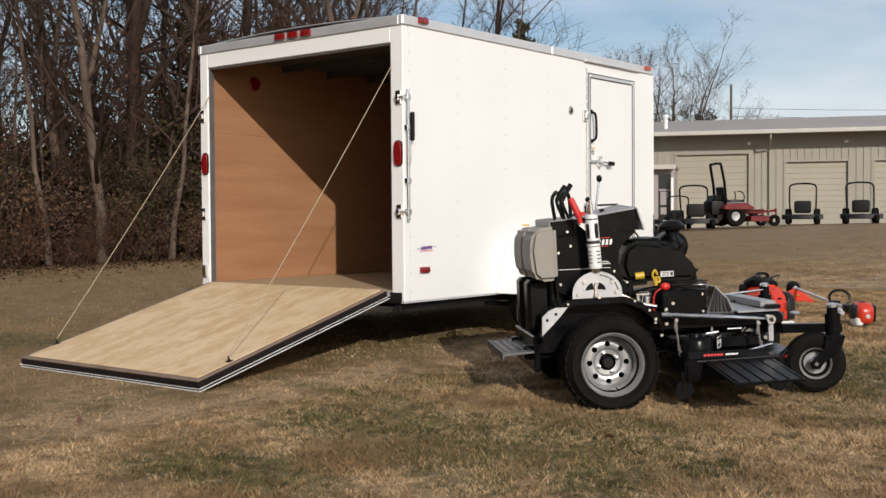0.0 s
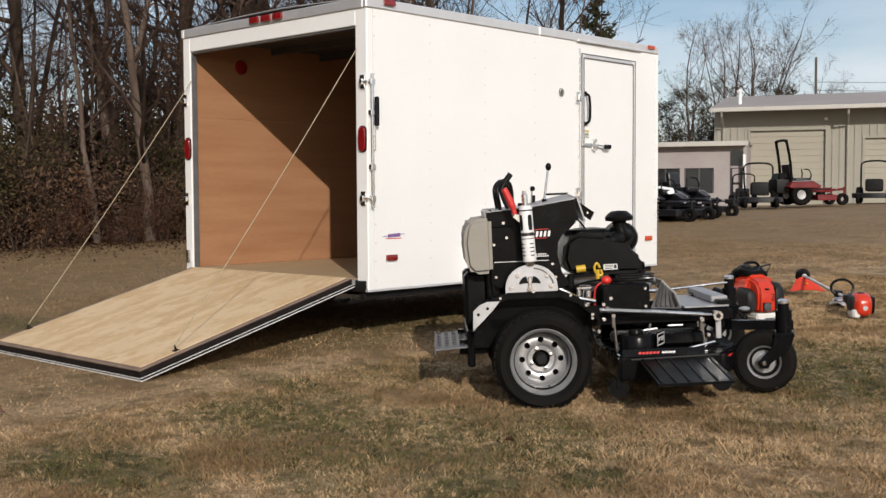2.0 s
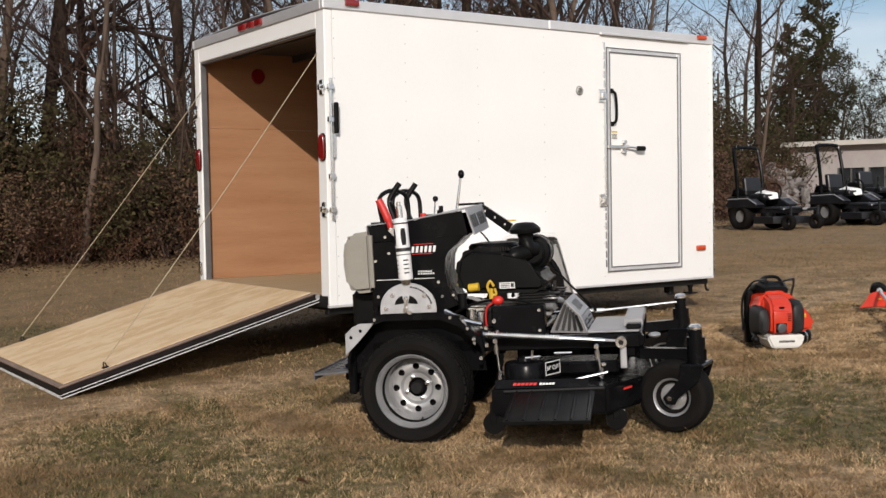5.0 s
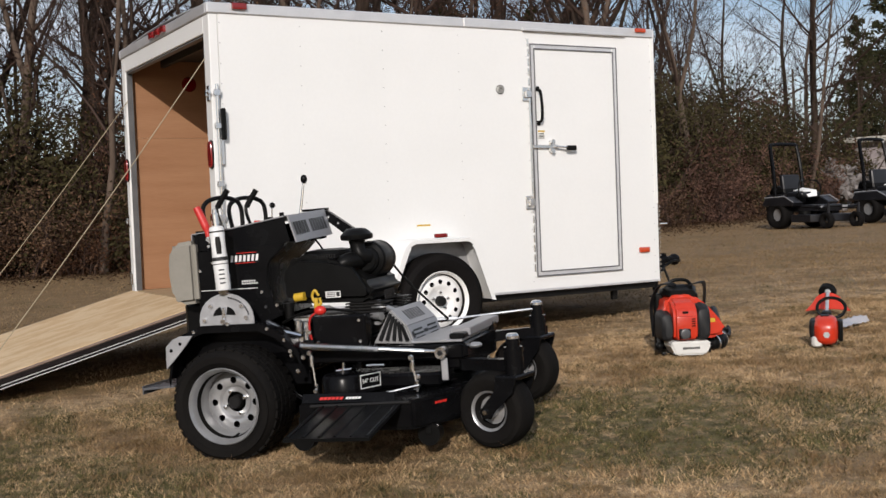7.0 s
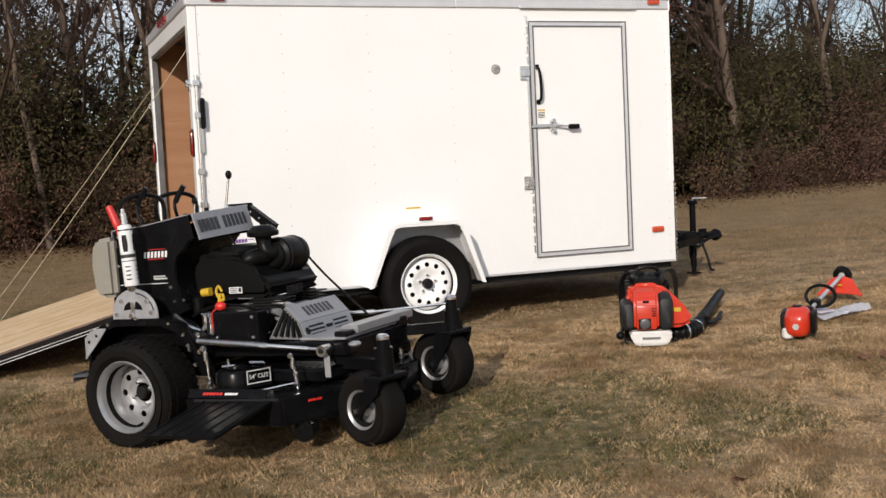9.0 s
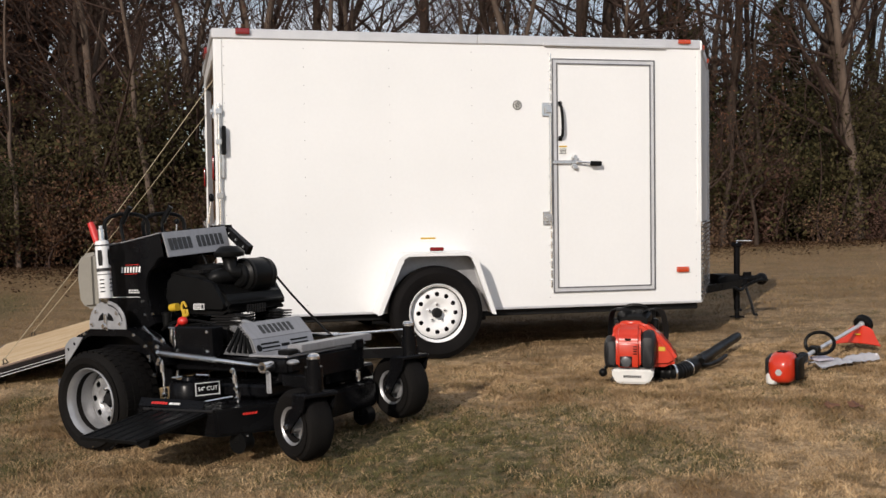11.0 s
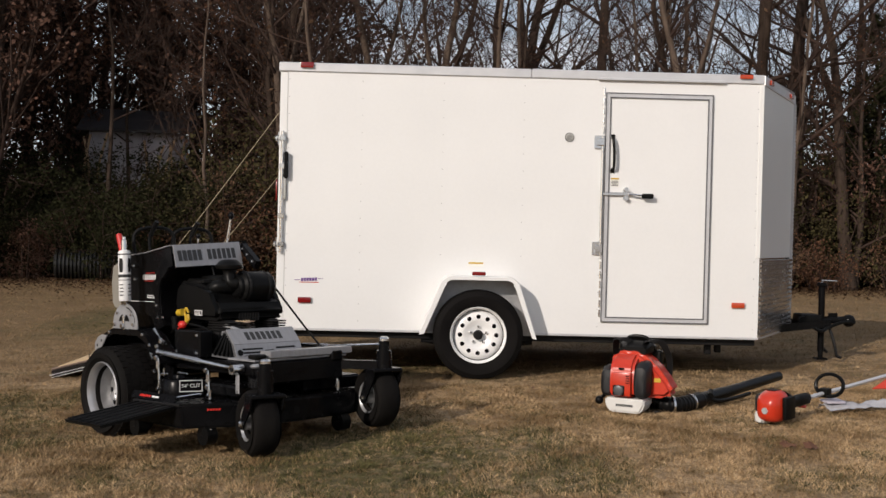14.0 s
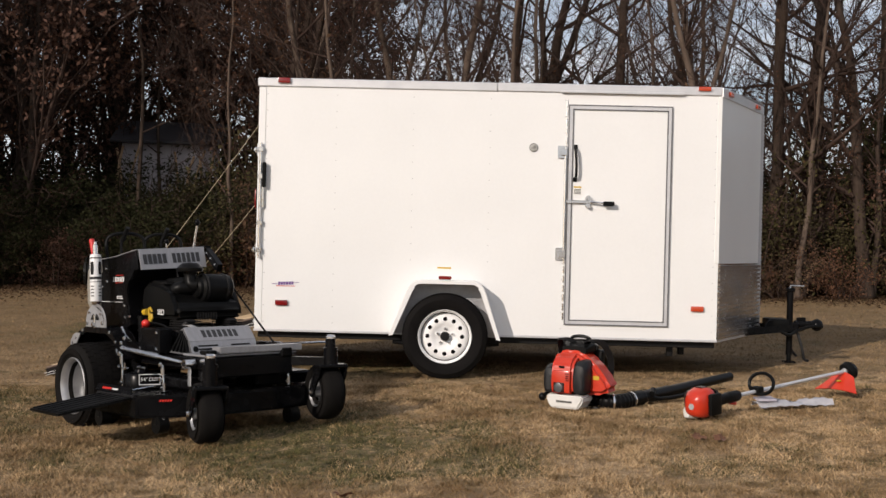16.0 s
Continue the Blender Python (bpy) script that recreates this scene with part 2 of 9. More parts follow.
def prism(bm, outline, m, depth, bevel=0.0):
    """A flat outline (x, y) in the plane of m, thickened along its z by depth."""
    low = [bm.verts.new(m @ Vector((x, y, 0))) for x, y in outline]
    high = [bm.verts.new(m @ Vector((x, y, depth))) for x, y in outline]
    f1 = bm.faces.new(low[::-1])
    f2 = bm.faces.new(high)
    n = len(low)
    for k in range(n):
        bm.faces.new((low[k], low[(k + 1) % n], high[(k + 1) % n], high[k]))
    if bevel:
        edges = list(f1.edges) + list(f2.edges)
        bmesh.ops.bevel(bm, geom=edges, offset=bevel, segments=1, affect="EDGES")


def thicken(bm, t):
    """Gives a sheet a thickness."""
    bmesh.ops.recalc_face_normals(bm, faces=bm.faces)
    bm.normal_update()
    bmesh.ops.solidify(bm, geom=list(bm.faces), thickness=t)


def finish(bm, name, material, angle=35.0):
    bmesh.ops.recalc_face_normals(bm, faces=bm.faces)
    me = bpy.data.meshes.new(name)
    bm.to_mesh(me)
    bm.free()
    me.materials.append(material)
    me.polygons.foreach_set("use_smooth", [True] * len(me.polygons))
    me.set_sharp_from_angle(angle=radians(angle))
    return me


def part(name, bm, material, parent, label="", angle=35.0):
    """Links a bmesh as one mesh under a thing or a part."""
    ob = new(name, finish(bm, name, material, angle))
    ob.parent = parent
    return tagged(ob, label)


swung_part = part


def bolts(name, places, direction, r, h, material, parent, label=""):
    """Hexagonal bolt heads, each a part of its own on one shared mesh."""
    bm = bmesh.new()
    rod(bm, (0, 0, 0), Vector(direction).normalized() * h, r, r * 0.8, seg=6)
    me = finish(bm, name, material)
    for p in places:
        tagged(shared_part(name, me, parent, Matrix.Translation(p)), label)


def thing(name, m, label, category, group="", kind=""):
    ob = new(name)
    ob.empty_display_size = 0.1
    ob.matrix_world = m
    return tagged(ob, label, category, group, kind)


def shared_part(name, me, parent, m=None, kind=""):
    ob = tagged(new(name, me), kind=kind)
    ob.parent = parent
    if m is not None:
        ob.matrix_local = m
    return ob


def raw_mesh(name, verts, faces, material, smooth=True):
    me = bpy.data.meshes.new(name)
    me.from_pydata(verts, [], faces)
    me.materials.append(material)
    me.polygons.foreach_set("use_smooth", [smooth] * len(me.polygons))
    return me


XZ = Matrix(((1, 0, 0, 0), (0, 0, 1, 0), (0, 1, 0, 0), (0, 0, 0, 1)))


def xz_plane(y):
    """Outline x, y -> world x, z in the plane y; thickness towards +y."""
    return Matrix.Translation((0, y, 0)) @ XZ


# ---- ground ----
GX = [-400, -60, -10, -2, 0.2, 1.5, 3.0, 4.7, 16, 40, 80, 400]
GZ = [-1.5, -0.32, -0.17, -0.10, -0.05, 0.0, 0.02, 0.07, 0.24, 0.46, 0.9, 4.0]


def ground_np(x, y):
    x, y = np.asarray(x, float), np.asarray(y, float)
    dip = -0.035 * np.exp(-((x + 0.6) ** 2 + (y + 2.0) ** 2) / 1.2)
    crest = 0.42 * np.exp(-((x - 26) / 6) ** 2 - ((y - 5) / 8) ** 2)
    bank = 0.16 * np.exp(-((x + 5) / 5) ** 2 - ((y - 14) / 5) ** 2)
    sway = np.where(np.abs(x) < 60, 0.02 * np.sin(x * 0.9 + 1.3) * np.sin(y * 0.7 + 0.4), 0.0)
    return np.interp(x, GX, GZ) + dip + crest + bank + sway


def ground_z(x, y):
    return float(ground_np(x, y))


GREEN_PATCHES = [(0.95, 0.65, 0.75, 0.55, 0.75), (0.05, 0.35, 0.5, 0.45, 0.55), (-0.55, -0.8, 0.45, 0.4, 0.5), (-2.91, -1.47, 0.32, 0.58, 1), (-1.75, -1.25, 0.46, 0.58, 0.9), (-1.68, -2.2, 0.85, 0.82, 0.75), (-2.21, -2.89, 0.26, 0.23, 0.9), (-1.81, -3.1, 0.2, 0.16, 0.9), (0.82, -3.06, 0.92, 0.38, 0.7), (-0.97, 3.57, 0.39, 0.81, 1), (-2.55, -2.52, 0.18, 0.22, 0.6), (0.94, -2.97, 0.6, 0.98, 1), (1.63, -3.45, 0.21, 0.22, 0.8), (1.53, -2.67, 0.26, 0.37, 0.7), (-1.19, -0.73, 0.14, 0.61, 0.7), (0.74, -3.22, 0.37, 0.5, 0.95), (1.25, -2.5, 0.3, 0.41, 0.7), (1.76, -3.37, 0.31, 0.48, 0.75), (-2.68, 6.31, 0.63, 2.65, 0.9), (-0.4, -3.28, 0.22, 0.3, 0.5), (0.73, -2.98, 0.56, 0.47, 0.9), (1.64, -2.62, 0.22, 0.48, 0.7), (1.02, -2.24, 0.23, 0.65, 0.6), (2.87, -3.55, 0.28, 0.28, 0.4), (-1.33, -1.14, 0.14, 0.43, 0.6), (-1.69, -1.31, 0.29, 0.31, 0.7)]


def grass_material(name, blades):
    m = bpy.data.materials.new(name)
    m.use_nodes = True
    n, l = m.node_tree.nodes, m.node_tree.links
    p = n["Principled BSDF"]
    pos = n.new("ShaderNodeNewGeometry")
    def noise_node(scale, detail, rough=0.5):
        t = n.new("ShaderNodeTexNoise")
        t.inputs["Scale"].default_value, t.inputs["Detail"].default_value, t.inputs["Roughness"].default_value = scale, detail, rough
        l.new(pos.outputs["Position"], t.inputs["Vector"])
        return t.outputs["Fac"]
    def ranged(value, lo, hi):
        r = n.new("ShaderNodeMapRange")
        r.inputs["From Min"].default_value, r.inputs["From Max"].default_value = lo, hi
        l.new(value, r.inputs["Value"])
        return r.outputs["Result"]
    def mixed(fac, a, b):
        x = n.new("ShaderNodeMixRGB")
        l.new(fac, x.inputs["Fac"])
        for key, v in (("Color1", a), ("Color2", b)):
            if isinstance(v, tuple):
                x.inputs[key].default_value = (*v, 1)
            else:
                l.new(v, x.inputs[key])
        return x.outputs["Color"]
    straw = mixed(ranged(noise_node(19, 6, 0.75), 0.38, 0.62), (0.232, 0.145, 0.074), (0.515, 0.362, 0.207))
    straw = mixed(ranged(noise_node(55, 3, 0.6), 0.46, 0.70), straw, (0.56, 0.412, 0.245))
    brown = mixed(ranged(noise_node(1.3, 7, 0.7), 0.46, 0.62), straw, (0.190, 0.117, 0.056))
    brown = mixed(ranged(noise_node(5.5, 6, 0.7), 0.50, 0.60), brown, (0.165, 0.108, 0.051))
    green = mixed(ranged(noise_node(9, 5, 0.7), 0.38, 0.62), (0.036, 0.037, 0.011), (0.125, 0.112, 0.042))
    # green growth where it shows through: soft-edged patches with ragged outlines, and stray tufts
    def maths(op, u, v, clamp=False):
        x = n.new("ShaderNodeMath")
        x.operation, x.use_clamp = op, clamp
        for key, w in ((0, u), (1, v)):
            if isinstance(w, (int, float)):
                x.inputs[key].default_value = w
            else:
                l.new(w, x.inputs[key])
        return x.outputs[0]
    ragged = maths("MULTIPLY_ADD", noise_node(2.6, 8, 0.75), 2.4)
    ragged.node.inputs[2].default_value = -1.2
    patch = maths("MULTIPLY", ranged(noise_node(1.9, 7, 0.75), 0.53, 0.62), 0.52)
    for cx, cy, rx, ry, much in GREEN_PATCHES:
        off = n.new("ShaderNodeVectorMath")
        off.operation = "SUBTRACT"
        l.new(pos.outputs["Position"], off.inputs[0])
        off.inputs[1].default_value = (cx, cy, 0)
        rel = n.new("ShaderNodeVectorMath")
        rel.operation = "MULTIPLY"
        l.new(off.outputs[0], rel.inputs[0])
        rel.inputs[1].default_value = (1 / rx, 1 / ry, 0)
        far = n.new("ShaderNodeVectorMath")
        far.operation = "LENGTH"
        l.new(rel.outputs[0], far.inputs[0])
        near = maths("MULTIPLY", ranged(maths("ADD", far.outputs["Value"], ragged), 1.32, 0.66), much)
        patch = maths("MAXIMUM", patch, near)
    where = n.new("ShaderNodeSeparateXYZ")
    l.new(pos.outputs["Position"], where.inputs[0])
    back = n.new("ShaderNodeMapRange")
    for key, v in (("From Min", -0.6), ("From Max", 3.0), ("To Max", 0.72)):
        back.inputs[key].default_value = v
    l.new(where.outputs["Y"], back.inputs["Value"])
    brown = mixed(back.outputs["Result"], brown, mixed(ranged(noise_node(11, 6, 0.7), 0.36, 0.64), (0.130, 0.083, 0.040), (0.245, 0.163, 0.084)))
    scatter = ranged(noise_node(17, 6, 0.8), 0.36, 0.54)
    mul = n.new("ShaderNodeMath")
    mul.operation = "MULTIPLY"
    l.new(patch, mul.inputs[0])
    l.new(scatter, mul.inputs[1])
    share = mul.outputs[0]
    if blades:
        pick = maths("SUBTRACT", maths("MULTIPLY", share, 1.25), pos.outputs["Random Per Island"])
        share = ranged(pick, -0.12, 0.12)
    col = mixed(share, brown, green)
    if blades:
        dark = n.new("ShaderNodeMixRGB")
        dark.blend_type = "MULTIPLY"
        dark.inputs["Fac"].default_value = 1.0
        l.new(col, dark.inputs["Color1"])
        v = mixed(pos.outputs["Random Per Island"], (0.64, 0.64, 0.63), (1.34, 1.32, 1.27))
        l.new(v, dark.inputs["Color2"])
        col = dark.outputs["Color"]
    else:
        col = mixed(ranged(noise_node(40, 3), 0.3, 0.7), mixed(ranged(noise_node(120, 2), 0.3, 0.7), (0.165, 0.110, 0.060), col), col)
    l.new(col, p.inputs["Base Color"])
    p.inputs["Roughness"].default_value = 0.75
    p.inputs["Specular IOR Level"].default_value = 0.25
    if not blades:
        bp = n.new("ShaderNodeBump")
        bp.inputs["Strength"].default_value, bp.inputs["Distance"].default_value = 0.7, 0.03
        l.new(noise_node(26, 6, 0.7), bp.inputs["Height"])
        l.new(bp.outputs["Normal"], p.inputs["Normal"])
    return m


M_LAWN = grass_material("dry_lawn", False)
M_BLADE = grass_material("dry_grass_blades", True)


def build_ground():
    xs = sorted({*np.arange(-16, 18.01, 0.4).round(2).tolist(), *GX, -200, -120, -30, -22, 22, 28, 34, 60, 120, 200})
    ys = sorted({*np.arange(-14, 20.01, 0.4).round(2).tolist(), -400, -200, -100, -50, -28, -20, 25, 32, 42, 60, 90, 140, 250, 400})
    verts = [(x, y, ground_z(x, y)) for y in ys for x in xs]
    w = len(xs)
    faces = [(j * w + i, j * w + i + 1, (j + 1) * w + i + 1, (j + 1) * w + i) for j in range(len(ys) - 1) for i in range(w - 1)]
    ob = new("ground", raw_mesh("ground", verts, faces, M_LAWN))
    tagged(ob, "dry straw-coloured winter lawn with dull green patches", "lawn", kind="structure")


def build_grass():
    """Short dry blades, thinner towards the woods."""
    rng = np.random.default_rng(5)
    zones = [((-5.5, 6.5), (-5.6, -0.5), 780000, 1.0), ((-9, 12), (-0.5, 5), 170000, 1.25), ((-12, 20), (5, 14.5), 90000, 1.8), ((-9, -6.5), (-5, -0.5), 8000, 1.2), ((7.5, 22), (-4, 5), 30000, 1.8)]
    P = []
    for (x0, x1), (y0, y1), n, s in zones:
        P.append(np.stack([rng.uniform(x0, x1, n), rng.uniform(y0, y1, n), np.full(n, s)], 1))
    P = np.concatenate(P)
    n = len(P)
    gx = ground_np(P[:, 0], P[:, 1])
    def waves(f, k):
        """Irregular hummocks of about 1 / f metres."""
        u, v = P[:, 0] * f, P[:, 1] * f
        return (np.sin(u * 6.1 + k + 2.3 * np.sin(v * 4.3 + k)) * np.sin(v * 5.7 + 2 * k + 2.1 * np.sin(u * 3.7)) + 0.6 * np.sin(u * 11.3 - v * 7.9 + 1.7 * np.sin(v * 9.1 + k))) / 1.6
    clump = np.clip(0.5 + 0.28 * waves(0.8, 0.7) + 0.34 * waves(2.3, 2.1) + 0.36 * waves(5.3, 4.4), 0.0, 1.0)
    clump = np.where(P[:, 2] > 1.1, 0.25 + 0.5 * clump, clump)
    tall = rng.random(n) < 0.06
    h = rng.uniform(0.008, 0.026, n) * (0.40 + 1.25 * clump ** 1.3) * (0.8 + 0.25 * P[:, 2]) * np.where(tall, 1.5, 1.0)
    ang = rng.uniform(0, 2 * np.pi, n)
    la = rng.uniform(0, 2 * np.pi, n)
    lean = rng.uniform(0.3, 1.7, n) * h
    wd = rng.uniform(0.0015, 0.0036, n) * P[:, 2] ** 1.3
    base = np.stack([P[:, 0], P[:, 1], gx - 0.004], 1)
    side = np.stack([np.cos(ang), np.sin(ang), np.zeros(n)], 1) * wd[:, None]
    tip = base + np.stack([np.cos(la) * lean, np.sin(la) * lean, h], 1)
    co = np.stack([base - side, base + side, tip], 1).reshape(-1, 3)
    me = bpy.data.meshes.new("grass")
    me.vertices.add(3 * n)
    me.vertices.foreach_set("co", co.ravel())
    me.loops.add(3 * n)
    me.loops.foreach_set("vertex_index", np.arange(3 * n, dtype=np.int32))
    me.polygons.add(n)
    me.polygons.foreach_set("loop_start", np.arange(0, 3 * n, 3, dtype=np.int32))
    me.update(calc_edges=True)
    me.materials.append(M_BLADE)
    tagged(new("grass", me), "short dry grass blades, straw and dull green", "grass", kind="stuff")


build_ground()
build_grass()


# ---- trailer ----
TL, TW = 3.66, 2.18          # box length and width
TB, TT, TR = 0.34, 2.262, 2.333  # skin bottom, skin top, roof edge
NOSE_X, NOSE_Y = 4.275, TW / 2
FLOOR_Z = 0.41
DX0, DX1, DZ0, DZ1 = 2.454, 3.275, 0.433, 2.173  # side door with its frame


def make_trailer():
    root = thing("cargo_trailer", Matrix(), "white enclosed V-nose cargo trailer with its rear ramp lowered", "trailer")

    # skins: side walls with thickness, near one with a door opening
    bm = bmesh.new()
    t = 0.03
    box(bm, (0.061, 0, TB), (DX0, t, TT))
    box(bm, (DX1, 0, TB), (TL, t, TT))
    box(bm, (DX0, 0, TB), (DX1, t, DZ0))
    box(bm, (DX0, 0, DZ1), (DX1, t, TT))
    bmesh.ops.remove_doubles(bm, verts=bm.verts, dist=0.0005)
    near = part("side_wall", bm, M_WHITE, root, "white aluminium side skin with rows of rivets")
    bm = bmesh.new()
    box(bm, (0.061, TW - t, TB), (TL, TW, TT))
    far = part("side_wall", bm, M_WHITE, root)

    # panel seams and screws on the near skin
    bm = bmesh.new()
    for x in (0.07, 0.62, 1.23, 1.84, 2.43, 3.62):
        for k in range(15):
            z = TB + 0.06 + k * 0.129
            if 1.05 < x < 1.95 and z < 0.8:
                continue
            rod(bm, (x, 0.001, z), (x, -0.003, z), 0.005, 0.0035, seg=6)
    part("rivets", bm, M_RIVET, near, "small white rivets")["kind"] = "stuff"

    # rear frame
    bm = bmesh.new()
    box(bm, (0, 0, TB - 0.01), (0.06, 0.115, TT), 0.006)
    part("rear_post", bm, M_WHITE, root, "white rear corner post")
    bm = bmesh.new()
    box(bm, (0, TW - 0.095, TB - 0.01), (0.06, TW, TT), 0.006)
    part("rear_post", bm, M_WHITE, root)
    bm = bmesh.new()
    box(bm, (0, 0.115, 2.15), (0.06, TW - 0.095, TT), 0.004)
    part("rear_header", bm, M_WHITE, root, "white rear header over the opening")
    bm = bmesh.new()
    for y0, y1 in ((0.116, 0.126), (TW - 0.106, TW - 0.096)):
        box(bm, (0.012, y0, FLOOR_Z), (0.055, y1, 2.148))
    box(bm, (0.012, 0.126, 2.136), (0.055, TW - 0.106, 2.148))
    part("door_seal", bm, M_GROOVE, root, "grey metal jamb of the rear opening")
    bm = bmesh.new()
    box(bm, (-0.005, 0.02, TB - 0.02), (0.05, TW - 0.02, FLOOR_Z - 0.012), 0.005)
    part("rear_sill", bm, M_DARK_STEEL, root, "dark steel rear sill")

    # roof edge trim
    bm = bmesh.new()
    box(bm, (-0.012, -0.012, TT), (1.886, 0.03, TR), 0.008)
    box(bm, (1.889, -0.012, TT + 0.002), (TL, 0.03, TR + 0.002), 0.008)
    part("roof_trim", bm, M_ALU, root, "bright aluminium roof edge trim")
    bm = bmesh.new()
    box(bm, (-0.012, TW - 0.03, TT), (TL, TW + 0.012, TR), 0.008)
    part("roof_trim", bm, M_ALU, root)
    bm = bmesh.new()
    box(bm, (-0.012, 0.03, TT), (0.03, TW - 0.03, TR), 0.006)
    part("roof_trim", bm, M_ALU_DULL, root, "dull grey metal trim over the rear opening")
    bm = bmesh.new()
    box(bm, (-0.004, -0.004, TB - 0.018), (TL, 0.03, TB), 0.002)
    part("bottom_trim", bm, M_ALU, root, "aluminium trim along the bottom edge")
    bm = bmesh.new()
    box(bm, (-0.004, TW - 0.03, TB - 0.018), (TL, TW + 0.004, TB), 0.002)
    part("bottom_trim", bm, M_ALU, root)
    bm = bmesh.new()
    box(bm, (2.39, -0.03, 2.262), (3.36, 0.0, 2.282), 0.004)
    part("drip_rail", bm, M_ALU, root, "drip rail over the side door")

    # arched roof sheet
    bm = bmesh.new()
    ring = []
    for x in (0.0, TL):
        ring.append([bm.verts.new((x, y, TR - 0.004 + 0.035 * math.sin(math.pi * y / TW))) for y in np.linspace(0.0, TW, 13)])
    tip = [bm.verts.new((TL + (NOSE_X - TL) * (1 - abs(2 * y / TW - 1)), y, TR - 0.006 + 0.03 * math.sin(math.pi * y / TW))) for y in np.linspace(0.0, TW, 13)]
    for a, b in ((ring[0], ring[1]), (ring[1], tip)):
        for k in range(12):
            try:
                bm.faces.new((a[k], a[k + 1], b[k + 1], b[k]))
            except ValueError:
                pass
    bmesh.ops.remove_doubles(bm, verts=bm.verts, dist=0.0005)
    thicken(bm, 0.006)
    part("roof", bm, M_ALU_DULL, root, "bare aluminium roof sheet")
    bm = bmesh.new()
    box(bm, (1.88, 0.75, TR + 0.02), (2.25, 1.1, TR + 0.055), 0.015, segments=2)
    part("roof_vent", bm, M_WHITE_TRIM, root, "white roof vent")

    # V nose
    d = Vector((NOSE_X - TL, NOSE_Y, 0))
    nn = Vector((d.y, -d.x, 0)).normalized()
    for side in (0, 1):
        def mir(v):
            return Vector((v[0], TW - v[1], v[2])) if side else Vector(v)
        def strip(bm, u0, u1, z0, z1, out0, out1):
            base = Vector((TL, 0, 0))
            c = []
            for u, o in ((u0, out0), (u1, out0), (u1, out1), (u0, out1)):
                v = base + d * u + nn * o
                c.append((v.x, v.y))
            lo = [bm.verts.new(mir((x, y, z0))) for x, y in c]
            hi = [bm.verts.new(mir((x, y, z1))) for x, y in c]
            for k in range(4):
                bm.faces.new((lo[k], lo[(k + 1) % 4], hi[(k + 1) % 4], hi[k]))
            bm.faces.new(lo[::-1])
            bm.faces.new(hi)
        bm = bmesh.new()
        strip(bm, 0.004, 0.985, 0.945, TT, -0.03, 0.0)
        part("nose_panel", bm, M_WHITE, root, "white nose panel in shade")
        bm = bmesh.new()
        n, z0, z1 = 17, TB, 0.945
        front, rear = [], []
        for u in (0.002, 0.99):
            col = []
            for k in range(n):
                for h, o in ((0.0, 0.001), (0.14, 0.017), (0.58, 0.017), (0.72, 0.001)):
                    v = Vector((TL, 0, 0)) + d * u + nn * o
                    col.append(bm.verts.new(mir((v.x, v.y, z0 + (z1 - z0) * (k + h) / n))))
            front.append(col)
        for k in range(len(front[0]) - 1):
            bm.faces.new((front[0][k], front[1][k], front[1][k + 1], front[0][k + 1]))
        thicken(bm, 0.003)
        part("stone_guard", bm, M_GUARD, root, "ribbed aluminium stone guard on the nose")
        bm = bmesh.new()
        strip(bm, 0.0, 1.0, TT, TR, -0.03, 0.010)
        part("roof_trim", bm, M_ALU, root)
        bm = bmesh.new()
        strip(bm, 0.985, 1.012, TB, TT, -0.03, 0.008)
        for k in range(60):
            z = TB + 0.02 + k * 0.0318
            strip(bm, 0.99, 1.014, z, z + 0.014, 0.006, 0.012)
        part("nose_strip", bm, M_ALU_DULL, root, "treadplate strip down the point of the nose")
        bm = bmesh.new()
        strip(bm, 0.0, 1.0, TB - 0.018, TB, -0.03, 0.004)
        part("bottom_trim", bm, M_ALU, root)
        for u, mt in ((0.16, M_AMBER_LENS), (0.82, M_AMBER_LENS)):
            bm = bmesh.new()
            strip(bm, u - 0.04, u + 0.04, TT + 0.02, TT + 0.055, 0.01, 0.026)
            part("marker_lamp", bm, mt, root, "small amber marker lamp")
    # nose corner cap, near side
    bm = bmesh.new()
    box(bm, (TL - 0.03, -0.006, 0.945), (TL + 0.004, 0.0, TT), 0.002)
    part("corner_trim", bm, M_WHITE_TRIM, root)

    # inside: lining, floor, ceiling with ribs
    for y0, y1, spans in ((TW - 0.062, TW - 0.05, ((0.07, 2.47), (2.473, TL))), (0.05, 0.062, ((0.07, DX0 - 0.02), (DX1 + 0.02, TL)))):
        for x0, x1 in spans:
            for z0, z1 in ((FLOOR_Z, 1.6294), (1.6306, 2.2535)):
                bm = bmesh.new()
                box(bm, (x0, y0, z0), (x1, y1, z1), 0.0008)
                part("wall_lining", bm, M_LUAN, root, "tan plywood wall lining sheet")
    for y0, y1 in ((TW - 0.068, TW - 0.048), (0.048, 0.068)):
        bm = bmesh.new()
        box(bm, (0.058, y0, FLOOR_Z), (0.069, y1, 2.13), 0.002)
        part("lining_edge", bm, M_PLY, root, "pale raw edge of the lining")
    for y0, y1 in ((0.05, NOSE_Y), (TW - 0.05, NOSE_Y)):
        bm = bmesh.new()
        bm.faces.new([bm.verts.new(p) for p in ((TL, y0, FLOOR_Z), (NOSE_X - 0.05, y1, FLOOR_Z), (NOSE_X - 0.05, y1, 2.2535), (TL, y0, 2.2535))])
        thicken(bm, 0.01)
        part("wall_lining", bm, M_LUAN, root)
    bm = bmesh.new()
    prism(bm, [(0.02, 0.05), (TL, 0.05), (NOSE_X - 0.05, NOSE_Y), (TL, TW - 0.05), (0.02, TW - 0.05)], Matrix.Translation((0, 0, FLOOR_Z - 0.02)), 0.018)
